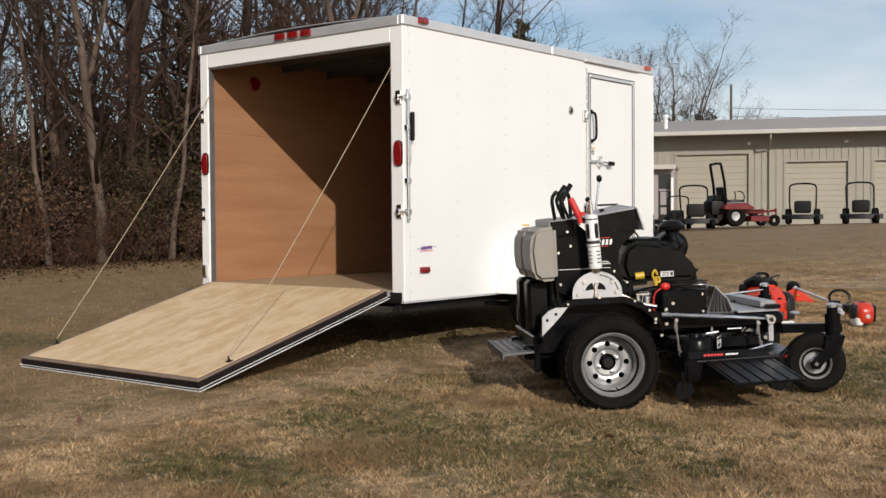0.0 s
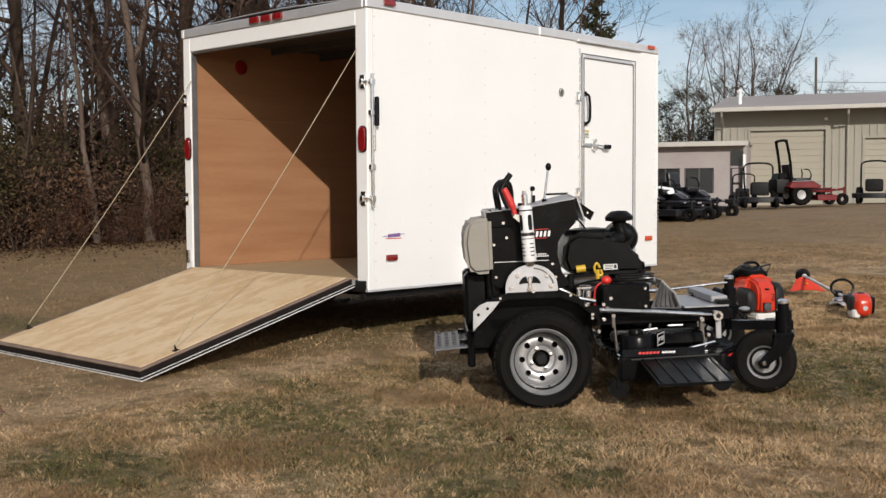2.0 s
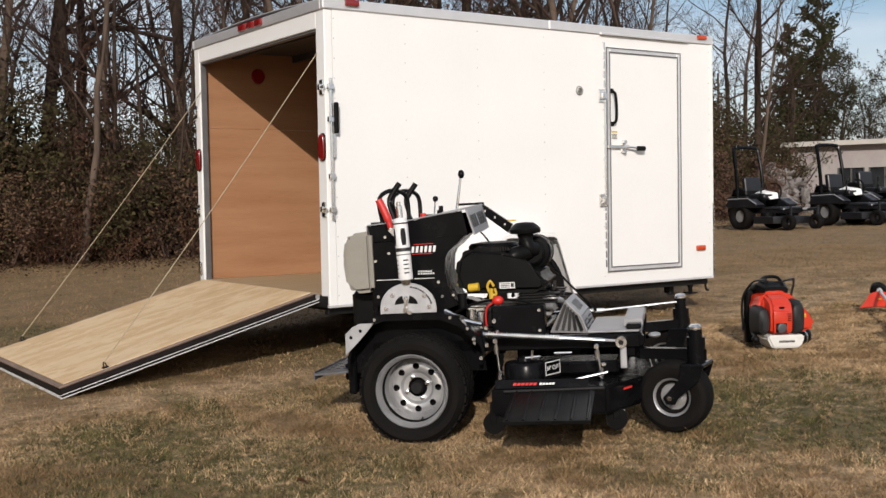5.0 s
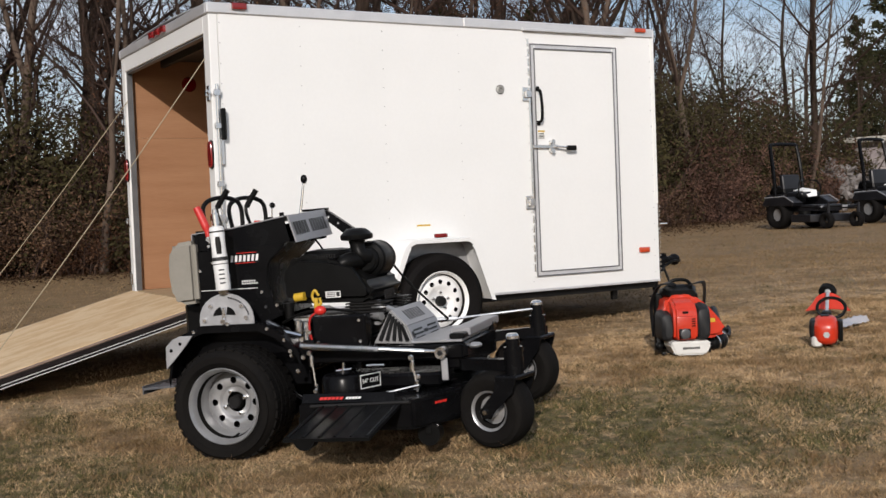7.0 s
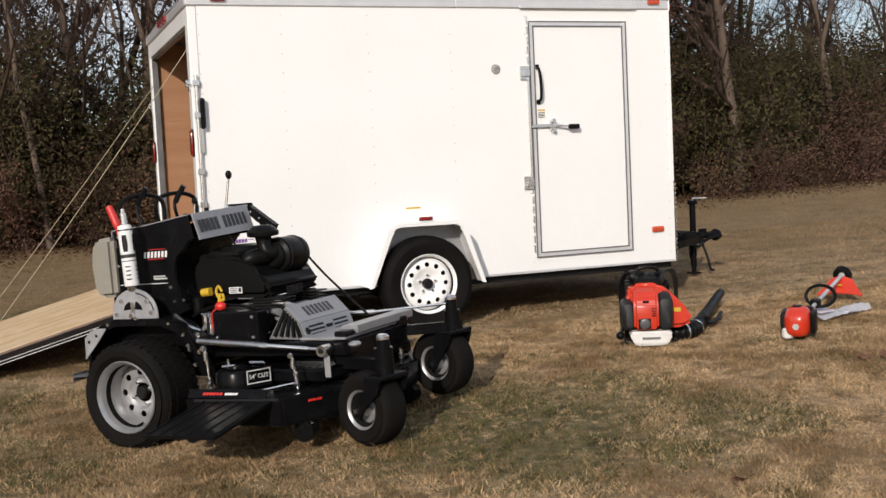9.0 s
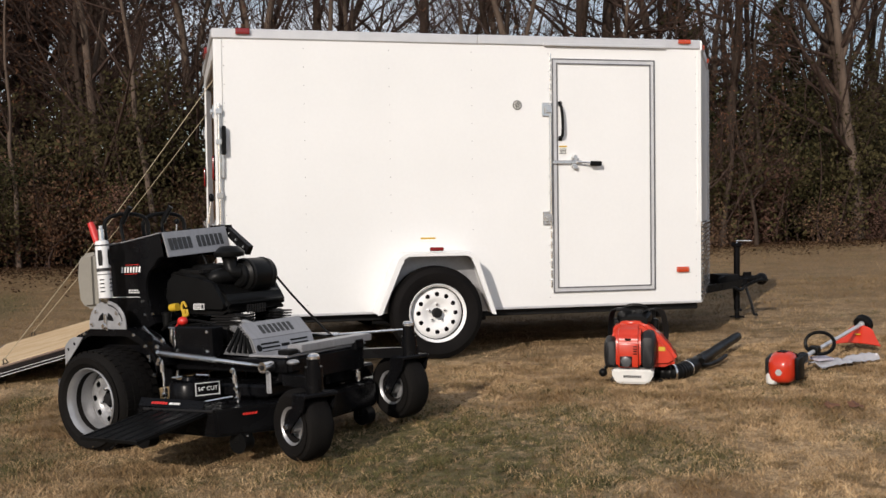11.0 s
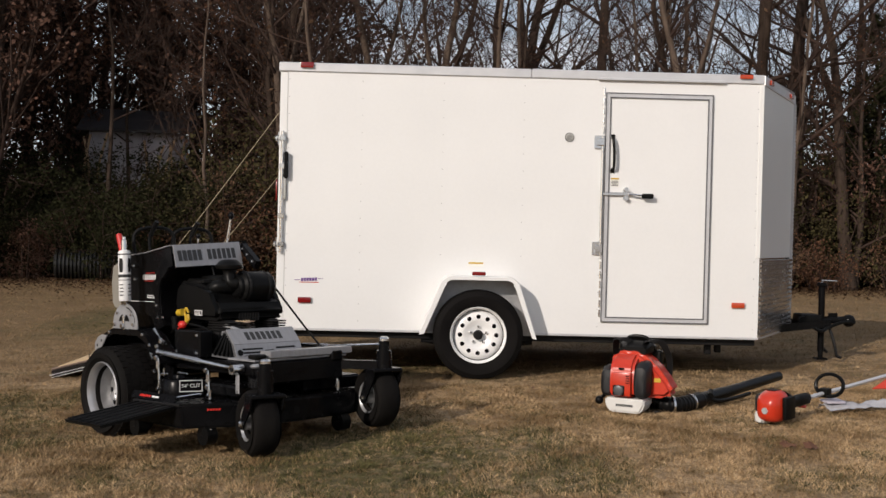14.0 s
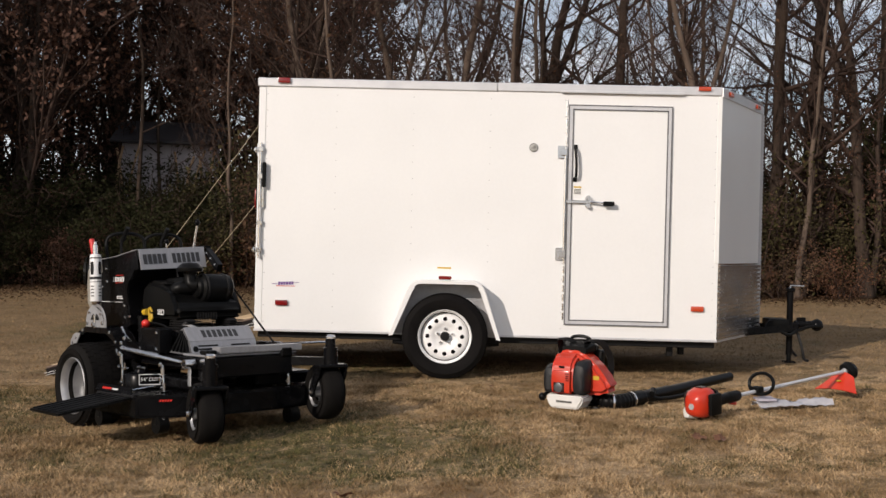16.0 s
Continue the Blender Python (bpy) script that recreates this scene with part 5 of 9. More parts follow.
    # black support arm beside the console
    bm = bmesh.new()
    slab(bm, [(0.22, 0.18, 1.085), (0.27, 0.18, 1.10), (0.42, 0.18, 0.99), (0.395, 0.18, 0.945)], 0.035)
    slab(bm, [(0.14, 0.18, 1.10), (0.27, 0.18, 1.10), (0.27, 0.215, 1.10), (0.14, 0.215, 1.10)], 0.012)
    arm = P("support_arm", bm, M_BLACK, "black bent support arm")
    bolts("arm_bolt", [(x, 0.18, z) for x, z in ((0.28, 1.065), (0.33, 1.03), (0.38, 0.99))], (0, -1, 0), 0.008, 0.006, M_CHROME, arm)

    # steering handles
    for y0, y1 in ((-0.285, -0.075), (-0.02, 0.19)):
        bm = bmesh.new()
        tube(bm, smooth_line([(-0.15, y0, 1.02), (-0.165, y0, 1.14), (-0.14, y0 + 0.04, 1.185), (-0.105, y1 - 0.06, 1.19), (-0.075, y1, 1.15), (-0.07, y1, 1.02)], 6), 0.011, 10)
        P("steering_handle", bm, M_BLACK_MATT, "black bent steering handle")
    for y, dx in ((-0.21, 0.0), (0.06, 0.02)):
        bm = bmesh.new()
        tube(bm, smooth_line([(-0.10 + dx, y, 1.02), (-0.135 + dx, y + 0.01, 1.11), (-0.135 + dx, y + 0.02, 1.16), (-0.085 + dx, y + 0.03, 1.225)], 6), 0.009, 8)
        tube(bm, smooth_line([(-0.137 + dx, y + 0.018, 1.145), (-0.118 + dx, y + 0.024, 1.18), (-0.083 + dx, y + 0.031, 1.228)], 6), 0.0145, 10)
        P("control_lever", bm, M_BLACK_MATT, "black control lever with a rubber grip")
    bm = bmesh.new()
    rod(bm, (0.128, 0.165, 1.055), (0.16, 0.178, 1.25), 0.0075, 0.006, seg=10)
    lev = P("throttle_rod", bm, M_CHROME, "tall plated lever")
    bm = bmesh.new()
    bmesh.ops.create_uvsphere(bm, u_segments=14, v_segments=10, radius=0.017, matrix=Matrix.Translation((0.163, 0.178, 1.265)) @ Matrix.Diagonal((1, 1, 1.35, 1)))
    part("lever_knob", bm, M_BLACK, lev, "round black knob")
    bm = bmesh.new()
    rod(bm, (0.04, 0.02, 1.04), (0.05, 0.02, 1.13), 0.004, seg=8)
    lev = P("short_lever", bm, M_CHROME)
    bm = bmesh.new()
    bmesh.ops.create_uvsphere(bm, u_segments=12, v_segments=8, radius=0.015, matrix=Matrix.Translation((0.052, 0.02, 1.142)))
    part("lever_knob", bm, M_BLACK, lev)
    bm = bmesh.new()
    rod(bm, (0.10, -0.12, 1.05), (0.102, -0.12, 1.083), 0.014, seg=12)
    part("dash_switch", bm, M_BLACK_MATT, top, "round black dash switch")
    bm = bmesh.new()
    rod(bm, (0.06, 0.10, 1.05), (0.062, 0.10, 1.105), 0.012, seg=12)
    part("dash_switch", bm, M_BLACK_MATT, top, "round black dash switch")
    bm = bmesh.new()
    box(bm, (-0.03, 0.05, 1.040), (0.03, 0.09, 1.064), 0.004)
    part("dash_switch", bm, M_BLACK_MATT, top, "flat black dash switch")
    bm = bmesh.new()
    rod(bm, (0.0, -0.06, 1.036), (0.002, -0.06, 1.072), 0.015, seg=12)
    part("red_switch", bm, M_RED, top, "red dash switch")

    # deck height quadrant and lift lever
    bm = bmesh.new()
    out = [(-0.15, 0.595), (0.125, 0.595)]
    for k in range(13):
        a = math.pi * k / 12
        out.append((-0.0125 + 0.1375 * math.cos(a), 0.628 + 0.118 * math.sin(a)))
    prism(bm, out, xz_plane(-0.428), 0.006, 0.001)
    quad = P("height_quadrant", bm, M_GALV, "half-round galvanised height quadrant")
    bm = bmesh.new()
    for a0, a1 in ((8, 72), (108, 172)):
        fan = [(0.012 * math.cos(radians(0.5 * (a0 + a1))), 0.012)]
        fan += [(0.058 * math.cos(radians(a0 + (a1 - a0) * k / 8)), 0.052 * math.sin(radians(a0 + (a1 - a0) * k / 8))) for k in range(9)]
        prism(bm, [(x - 0.021, z + 0.636) for x, z in fan], xz_plane(-0.4293), 0.001)
    part("slot", bm, M_BLACK_MATT, quad, "dark cut-out slots")
    bm = bmesh.new()
    for k in range(12):
        a = math.pi * (0.06 + 0.035 * k)
        lathe(bm, [(0, 0.001), (0.005, 0.001)], basis((-0.0125 + 0.115 * math.cos(a), -0.4295, 0.628 + 0.098 * math.sin(a)), (1, 0, 0), (0, 0, 1)), 6)
    part("height_holes", bm, M_BLACK_MATT, quad)["kind"] = "stuff"
    bolts("quadrant_bolt", [(x, -0.43, z) for x, z in ((-0.12, 0.625), (-0.085, 0.69), (0.09, 0.63), (-0.005, 0.605), (0.07, 0.685))], (0, -1, 0), 0.013, 0.010, M_CHROME, quad)
    bm = bmesh.new()
    box(bm, (-0.031, -0.438, 0.606), (-0.011, -0.431, 0.682), 0.003)
    rod(bm, (-0.021, -0.431, 0.618), (-0.021, -0.450, 0.618), 0.014, seg=6)
    P("quadrant_pivot", bm, M_CHROME, "plated pivot of the quadrant")
    bm = bmesh.new()
    tube(bm, [(-0.080, -0.40, 0.995), (-0.088, -0.40, 1.02)], 0.013, 10)
    box(bm, (-0.030, -0.405, 0.60), (-0.012, -0.395, 0.95), 0.003)
    slab(bm, [(-0.030, -0.405, 0.935), (-0.012, -0.405, 0.955), (-0.064, -0.405, 1.012), (-0.094, -0.405, 0.998)], 0.012)
    lift = P("lift_handle", bm, M_CHROME)
    bm = bmesh.new()
    tube(bm, smooth_line([(-0.084, -0.40, 1.01), (-0.093, -0.40, 1.05), (-0.118, -0.40, 1.11), (-0.136, -0.40, 1.148)], 5), [0.014] * 5 + [0.019] * 5 + [0.018] * 4 + [0.017] * 2, 12)
    part("grip", bm, M_RED_GRIP, lift, "red rubber grip")
    # grease gun strapped upright
    bm = bmesh.new()
    tilt = Matrix.Translation((-0.016, -0.425, 0.762)) @ Matrix.Rotation(radians(-2.6), 4, "Y") @ Matrix.Diagonal((1.12, 1.12, 1.0, 1))
    lathe(bm, [(0.0, 0.0), (0.030, 0.0), (0.031, 0.01), (0.031, 0.28), (0.028, 0.29), (0.013, 0.295)], tilt, 24)
    gun = P("grease_tube", bm, M_LABEL, "upright white labelled grease tube")
    bm = bmesh.new()
    lathe(bm, [(0.0318, 0.135), (0.0318, 0.152)], tilt, 24)
    lathe(bm, [(0.0318, 0.265), (0.0318, 0.272)], tilt, 24)
    lathe(bm, [(0.0318, 0.118), (0.0318, 0.122)], tilt, 24)
    part("tube_bands", bm, M_INK, gun, "black printed bands")["kind"] = "stuff"
    bm = bmesh.new()
    for a0 in (-2.6, -1.1, 0.4):
        ring = []
        for i in range(7):
            row = []
            for j in range(6):
                a = a0 + (i - 3) * 0.13 * (1 - 0.25 * abs(j - 2.5) / 2.5)
                row.append(bm.verts.new(tilt @ Vector((0.032 * math.cos(a), 0.032 * math.sin(a), 0.165 + 0.016 * j))))
            ring.append(row)
        for i in range(6):
            for j in range(5):
                bm.faces.new((ring[i][j], ring[i + 1][j], ring[i + 1][j + 1], ring[i][j + 1]))
        for k in range(4):
            rr = []
            for a in (a0 - 0.35, a0, a0 + 0.35):
                rr.append([bm.verts.new(tilt @ Vector((0.0319 * math.cos(a), 0.0319 * math.sin(a), 0.03 + 0.02 * k + dz_))) for dz_ in (0, 0.006)])
            for u, w in zip(rr, rr[1:]):
                bm.faces.new((u[0], w[0], w[1], u[1]))
    part("tube_print", bm, M_DARK_STEEL, gun, "dark patch and lines of unreadable print")["kind"] = "stuff"
    bm = bmesh.new()
    lathe(bm, [(0.014, 0.295), (0.014, 0.35), (0.009, 0.355), (0.009, 0.37), (0.0, 0.372)], tilt, 14)
    part("tube_cap", bm, M_CHROME, gun, "plated tube end")
    bm = bmesh.new()
    lathe(bm, [(0.0, -0.022), (0.02, -0.022), (0.024, -0.002), (0.0, -0.002)], tilt, 14)
    part("tube_cap", bm, M_CHROME, gun, "plated tube end")

    # engine
    bm = bmesh.new()
    box(bm, (0.22, -0.20, 0.50), (0.60, 0.22, 0.60), 0.02, segments=2)
    P("engine_block", bm, M_DARK_STEEL, "dark engine block")
    for y in (-0.19, 0.10):
        bm = bmesh.new()
        for k in range(6):
            box(bm, (0.46 + 0.004 * k, y, 0.575 + 0.014 * k), (0.665 + 0.004 * k, y + 0.10, 0.582 + 0.014 * k), 0.002)
        box(bm, (0.49, y + 0.015, 0.56), (0.64, y + 0.085, 0.66), 0.01)
        P("cylinder", bm, M_DARK_STEEL, "finned dark cylinder")["kind"] = "stuff"
    bm = bmesh.new()
    tube(bm, smooth_line([(0.60, -0.16, 0.63), (0.66, -0.17, 0.625), (0.69, -0.12, 0.60), (0.67, -0.02, 0.575)], 5), 0.015, 10)
    P("exhaust_pipe", bm, M_SILVER, "dull silver exhaust pipe")
    bm = bmesh.new()
    rod(bm, (0.215, -0.235, 0.60), (0.215, -0.235, 0.66), 0.022, seg=14)
    rod(bm, (0.215, -0.235, 0.655), (0.215, -0.235, 0.672), 0.026, seg=14)
    P("oil_filter", bm, M_BLACK_MATT, "black oil filter")
    bm = bmesh.new()
    tube(bm, smooth_line([(0.18, -0.24, 0.58), (0.28, -0.262, 0.62), (0.40, -0.262, 0.635), (0.52, -0.245, 0.62), (0.60, -0.235, 0.585)], 6), 0.007, 6)
    P("wiring_loom", bm, M_BLACK_MATT)
    bm = bmesh.new()
    prism(bm, [(0.205, 0.665), (0.60, 0.655), (0.635, 0.68), (0.625, 0.745), (0.52, 0.79), (0.43, 0.875), (0.26, 0.895), (0.195, 0.85), (0.175, 0.75)], xz_plane(-0.225), 0.46)
    bmesh.ops.bevel(bm, geom=list(bm.edges), offset=0.03, segments=3, affect="EDGES")
    shroud = P("engine_shroud", bm, M_BLACK_MATT, "black moulded engine shroud")
    bm = bmesh.new()
    lathe(bm, [(0.128, 0.0), (0.128, 0.03), (0.115, 0.045), (0.06, 0.052), (0.0, 0.053)], Matrix.Translation((0.345, 0.0, 0.858)), 32)
    part("fan_cover", bm, M_BLACK_MATT, shroud, "round black fan cover")
    bm = bmesh.new()
    for k in range(8):
        box(bm, (0.36 + 0.012 * k, -0.20, 0.868), (0.366 + 0.012 * k, -0.14, 0.884))
        box(bm, (0.645, -0.10 + 0.018 * k, 0.655), (0.648, -0.09 + 0.018 * k, 0.70))
    part("cooling_slot", bm, M_DARK_STEEL, shroud, "row of cooling slots")["kind"] = "stuff"
    bm = bmesh.new()
    box(bm, (0.40, -0.227, 0.685), (0.475, -0.224, 0.715))
    lb = part("engine_label", bm, M_LABEL, shroud, "small white engine label")
    bm = bmesh.new()
    for k in range(3):
        box(bm, (0.406, -0.2282, 0.690 + 0.008 * k), (0.45, -0.2272, 0.694 + 0.008 * k))
    box(bm, (0.455, -0.2282, 0.690), (0.471, -0.2272, 0.711))
    part("print_lines", bm, M_INK, lb)
    bm = bmesh.new()
    rod(bm, (0.25, -0.235, 0.695), (0.30, -0.238, 0.70), 0.020, seg=14)
    part("oil_cap", bm, M_YELLOW, shroud, "yellow oil cap")
    bm = bmesh.new()
    tube(bm, smooth_line([(0.375, -0.25, 0.70), (0.36, -0.255, 0.725), (0.345, -0.255, 0.70), (0.36, -0.255, 0.665), (0.385, -0.255, 0.66), (0.38, -0.255, 0.69)], 5), 0.0065, 8)
    rod(bm, (0.362, -0.255, 0.63), (0.362, -0.255, 0.69), 0.011, seg=10)
    P("dipstick", bm, M_YELLOW, "yellow looped dipstick")
    bm = bmesh.new()
    bmesh.ops.create_uvsphere(bm, u_segments=14, v_segments=10, radius=0.025, matrix=Matrix.Translation((0.40, -0.305, 0.635)) @ Matrix.Diagonal((1.15, 1, 0.9, 1)))
    P("battery_boot", bm, M_RED, "red rubber battery boot")
    bm = bmesh.new()
    tube(bm, smooth_line([(0.385, -0.305, 0.63), (0.345, -0.30, 0.60), (0.335, -0.29, 0.54), (0.34, -0.28, 0.49)], 5), 0.005, 8)
    P("battery_cable", bm, M_RED_GRIP, "red battery cable")
    bm = bmesh.new()
    rod(bm, (0.30, -0.25, 0.50), (0.31, -0.25, 0.58), 0.03, seg=14)
    rod(bm, (0.255, -0.24, 0.52), (0.258, -0.24, 0.60), 0.018, seg=12)
    box(bm, (0.24, -0.26, 0.585), (0.33, -0.21, 0.605), 0.006)
    P("starter_motor", bm, M_CHROME, "plated starter parts")
    bm = bmesh.new()
    box(bm, (0.37, -0.34, 0.46), (0.625, -0.25, 0.61), 0.008)
    bat = P("battery_box", bm, M_BLACK, "black battery box")
    bolts("box_bolt", [(x, -0.34, z) for x, z in ((0.395, 0.49), (0.60, 0.49), (0.60, 0.585))], (0, -1, 0), 0.010, 0.007, M_CHROME, bat)
    bm = bmesh.new()
    rod(bm, (0.62, -0.16, 0.575), (0.62, 0.14, 0.575), 0.034, seg=16)
    rod(bm, (0.56, -0.14, 0.59), (0.66, -0.20, 0.585), 0.018, seg=12)
    P("muffler", bm, M_SILVER, "dull silver muffler behind the guard")
    # far-side yellow tag on the inner panel
    bm = bmesh.new()
    box(bm, (0.166, -0.10, 0.70), (0.170, -0.04, 0.76))
    P("warning_tag", bm, M_YELLOW, "yellow warning tag")

    # air cleaner
    bm = bmesh.new()
    mm = Matrix.Translation((0.545, -0.06, 0.845)) @ Matrix.Rotation(radians(-90), 4, "X")
    lathe(bm, [(0.0, 0.0), (0.05, 0.0), (0.062, 0.012), (0.064, 0.03), (0.082, 0.04), (0.086, 0.06), (0.086, 0.20), (0.082, 0.21), (0.082, 0.222), (0.070, 0.236), (0.0, 0.24)], mm, 28)
    can = P("air_cleaner", bm, M_BLACK_MATT, "round black air cleaner canister")
    bm = bmesh.new()
    lathe(bm, [(0.087, 0.05), (0.089, 0.052), (0.089, 0.062), (0.087, 0.064)], mm, 28)
    lathe(bm, [(0.087, 0.182), (0.089, 0.184), (0.089, 0.194), (0.087, 0.196)], mm, 28)
    part("clamp_band", bm, M_DARK_STEEL, can)
    bm = bmesh.new()
    tube(bm, smooth_line([(0.56, -0.045, 0.862), (0.535, -0.075, 0.868), (0.52, -0.075, 0.905), (0.518, -0.075, 0.95)], 6), 0.036, 14)
    tube(bm, smooth_line([(0.53, -0.03, 0.85), (0.49, -0.12, 0.845), (0.44, -0.14, 0.825), (0.41, -0.12, 0.80)], 6), 0.042, 12)
    P("intake_elbow", bm, M_BLACK_MATT, "black intake elbow")
    bm = bmesh.new()
    lathe(bm, [(0.038, -0.02), (0.040, -0.005), (0.074, 0.0), (0.078, 0.008), (0.078, 0.022), (0.060, 0.040), (0.044, 0.052), (0.0, 0.056)], Matrix.Translation((0.518, -0.075, 0.945)), 24)
    P("rain_cap", bm, M_BLACK_MATT, "black mushroom rain cap")
    bm = bmesh.new()
    tube(bm, smooth_line([(0.57, 0.20, 0.84), (0.64, 0.26, 0.72), (0.74, 0.30, 0.60), (0.82, 0.33, 0.51)], 6), 0.006, 8)
    P("hose", bm, M_BLACK_MATT, "thin black hose")
    bm = bmesh.new()
    tube(bm, smooth_line([(0.225, -0.03, 1.0), (0.28, -0.04, 0.97), (0.33, -0.05, 0.91), (0.35, -0.05, 0.85)], 6), 0.005, 6)
    P("throttle_cable", bm, M_BLACK_MATT)

    # front guard
    bm = bmesh.new()
    tl, tr, ml, mr, bl, br = Vector((0.712, -0.23, 0.612)), Vector((0.712, 0.215, 0.612)), Vector((0.785, -0.23, 0.535)), Vector((0.785, 0.215, 0.535)), Vector((0.815, -0.225, 0.452)), Vector((0.815, 0.215, 0.452))
    slab(bm, [tl, ml, mr, tr], 0.006)
    slab(bm, [ml, bl, br, mr], 0.006)
    gd = P("engine_guard", bm, M_GREY_PLATE, "grey slotted engine guard plate")
    bm = bmesh.new()
    letter_bars(bm, basis((0.7512, -0.005, 0.5765), (0, 1, 0), (-0.073, 0, 0.077)), 7, 0.25, 0.056, 0.30, 0.001, 0.0015)
    part("maker_mark", bm, M_INK, gd, "black maker's mark as plain bars")["kind"] = "stuff"
    bm = bmesh.new()
    mm = basis((0.8062, -0.005, 0.493), (0, 1, 0), (-0.030, 0, 0.083))
    for sx in (-1, 1):
        for k in range(3):
            x0 = 0.045 if sx > 0 else -0.175
            box(bm, (x0, -0.027 + 0.020 * k, 0.0004), (x0 + 0.13, -0.018 + 0.020 * k, 0.0022), m=mm)
    box(bm, (-0.03, -0.008, 0.0004), (0.03, 0.008, 0.0016), m=mm)
    lathe(bm, [(0, 0.002), (0.018, 0.002)], mm @ Matrix.Translation((-0.195, 0.0, 0)), 14)
    part("slots", bm, M_BLACK_MATT, gd, "dark cooling slots")
    bm = bmesh.new()
    wing = [Vector((0.712, -0.232, 0.612)), Vector((0.785, -0.232, 0.535)), Vector((0.815, -0.227, 0.455)), Vector((0.64, -0.275, 0.470))]
    slab(bm, wing, 0.005)
    wg = part("guard_wing", bm, M_GREY_DARK, gd, "slotted dark grey side wing of the guard")
    for k in range(5):
        bm = bmesh.new()
        a = wing[3].lerp(wing[2], 0.06 + 0.17 * k) + Vector((0.02, -0.004, 0.012))
        b = wing[0].lerp(wing[1], 0.05 + 0.16 * k) + Vector((0, -0.004, -0.012))
        tube(bm, [a, b], 0.010, 4)
        part("slot", bm, M_BLACK_MATT, wg, "dark slot")
    # front plate with its raised grey edge
    bm = bmesh.new()
    box(bm, (0.818, -0.29, 0.462), (1.06, 0.33, 0.474), 0.003)
    P("front_deck_plate", bm, M_GREY_PLATE, "grey flat plate ahead of the engine")
    bm = bmesh.new()
    slab(bm, [(0.985, -0.20, 0.478), (1.075, -0.20, 0.478), (1.075, 0.36, 0.478), (0.985, 0.36, 0.478)], 0.036)
    bmesh.ops.bevel(bm, geom=list(bm.edges), offset=0.004, segments=2, affect="EDGES")
    P("front_edge_bar", bm, M_GREY_PLATE, "raised grey front edge bar")
    bm = bmesh.new()
    slab(bm, [(0.94, 0.345, 0.462), (1.10, 0.345, 0.425), (1.13, 0.44, 0.372), (0.97, 0.44, 0.405)], 0.006)
    P("foot_plate", bm, M_GREY_PLATE, "grey angled plate beside the caster")
    bm = bmesh.new()
    box(bm, (1.00, -0.29, 0.476), (1.07, -0.215, 0.50), 0.006)
    P("rubber_pad", bm, M_BLACK_MATT)
    bm = bmesh.new()
    bmesh.ops.create_uvsphere(bm, u_segments=14, v_segments=8, radius=0.03, matrix=Matrix.Translation((1.13, -0.33, 0.45)) @ Matrix.Diagonal((1, 1, 0.45, 1)))
    P("dome_nut", bm, M_SILVER, "silver dome nut")

    # cutting deck
    bm = bmesh.new()
    prism(bm, [(0.40, -0.63), (0.92, -0.63), (1.08, -0.36), (1.10, 0.0), (1.08, 0.36), (0.94, 0.62), (0.45, 0.62), (0.37, 0.40)], Matrix.Translation((0, 0, 0.14)), 0.125)
    bmesh.ops.bevel(bm, geom=list(bm.edges), offset=0.012, segments=2, affect="EDGES")
    deck = P("cutting_deck", bm, M_BLACK, "black cutting deck")
    for lo, hi in (((0.44, -0.33, 0.272), (0.96, -0.10, 0.335)), ((0.42, 0.10, 0.272), (0.98, 0.50, 0.345))):
        bm = bmesh.new()
        box(bm, lo, hi, 0.012)
        part("belt_cover", bm, M_BLACK, deck, "black belt cover")
    bm = bmesh.new()
    lathe(bm, [(0.10, 0.0), (0.10, 0.07), (0.09, 0.085), (0.04, 0.09), (0.035, 0.105), (0.0, 0.105)], Matrix.Translation((0.53, -0.40, 0.268)), 28)
    part("pulley_guard", bm, M_BLACK, deck, "round black pulley guard")
    mm = basis((0.660, -0.414, 0.322), (0.469, 0.883, 0), (0, 0, 1))
    bm = bmesh.new()
    box(bm, (-0.068, -0.05, -0.007), (0.068, 0.038, -0.001), 0.002, m=mm)
    sk = part("label_plate", bm, M_BLACK, deck, "black upright plate with a white-lined label")
    bm = bmesh.new()
    w, h = 0.060, 0.031
    for lo, hi in (((-w, -h), (w, -h + 0.004)), ((-w, h - 0.004), (w, h)), ((-w, -h + 0.004), (-w + 0.004, h - 0.004)), ((w - 0.004, -h + 0.004), (w, h - 0.004))):
        box(bm, (*lo, 0.0), (*hi, 0.0015), m=mm)
    part("label_border", bm, M_PRINT_WHITE, sk, "white label border")
    shared_part("cut_label", text_mesh("cut_label", '54" CUT', 0.027, mm @ Matrix.Translation((0, 0, 0.001)), M_PRINT_WHITE), sk)
    bm = bmesh.new()
    slab(bm, [(0.42, -0.632, 0.264), (0.84, -0.632, 0.264), (0.84, -0.612, 0.300), (0.42, -0.612, 0.300)], -0.004)
    strip_ = part("decal_strip", bm, M_BLACK, deck)
    tilt_y = (0, 0.485, 0.874)
    for words, x0, z0, width, height, mat in ((6, 0.555, 0.280, 0.11, 0.012, M_RED), (5, 0.655, 0.280, 0.07, 0.010, M_PRINT_WHITE)):
        bm = bmesh.new()
        letter_bars(bm, basis((x0, -0.6225, z0), (1, 0, 0), tilt_y), words, width, height, 0.25, 0.002, slant=0.4)
        part("deck_print", bm, mat, strip_, "print on the deck edge as bars")["kind"] = "stuff"
    bm = bmesh.new()
    letter_bars(bm, basis((1.003, -0.498, 0.235), (0.51, 0.86, 0), (0, 0, 1)), 5, 0.07, 0.010, 0.25, 0.001, slant=0.4)
    part("deck_print", bm, M_RED, deck, "red print on the deck corner as bars")["kind"] = "stuff"
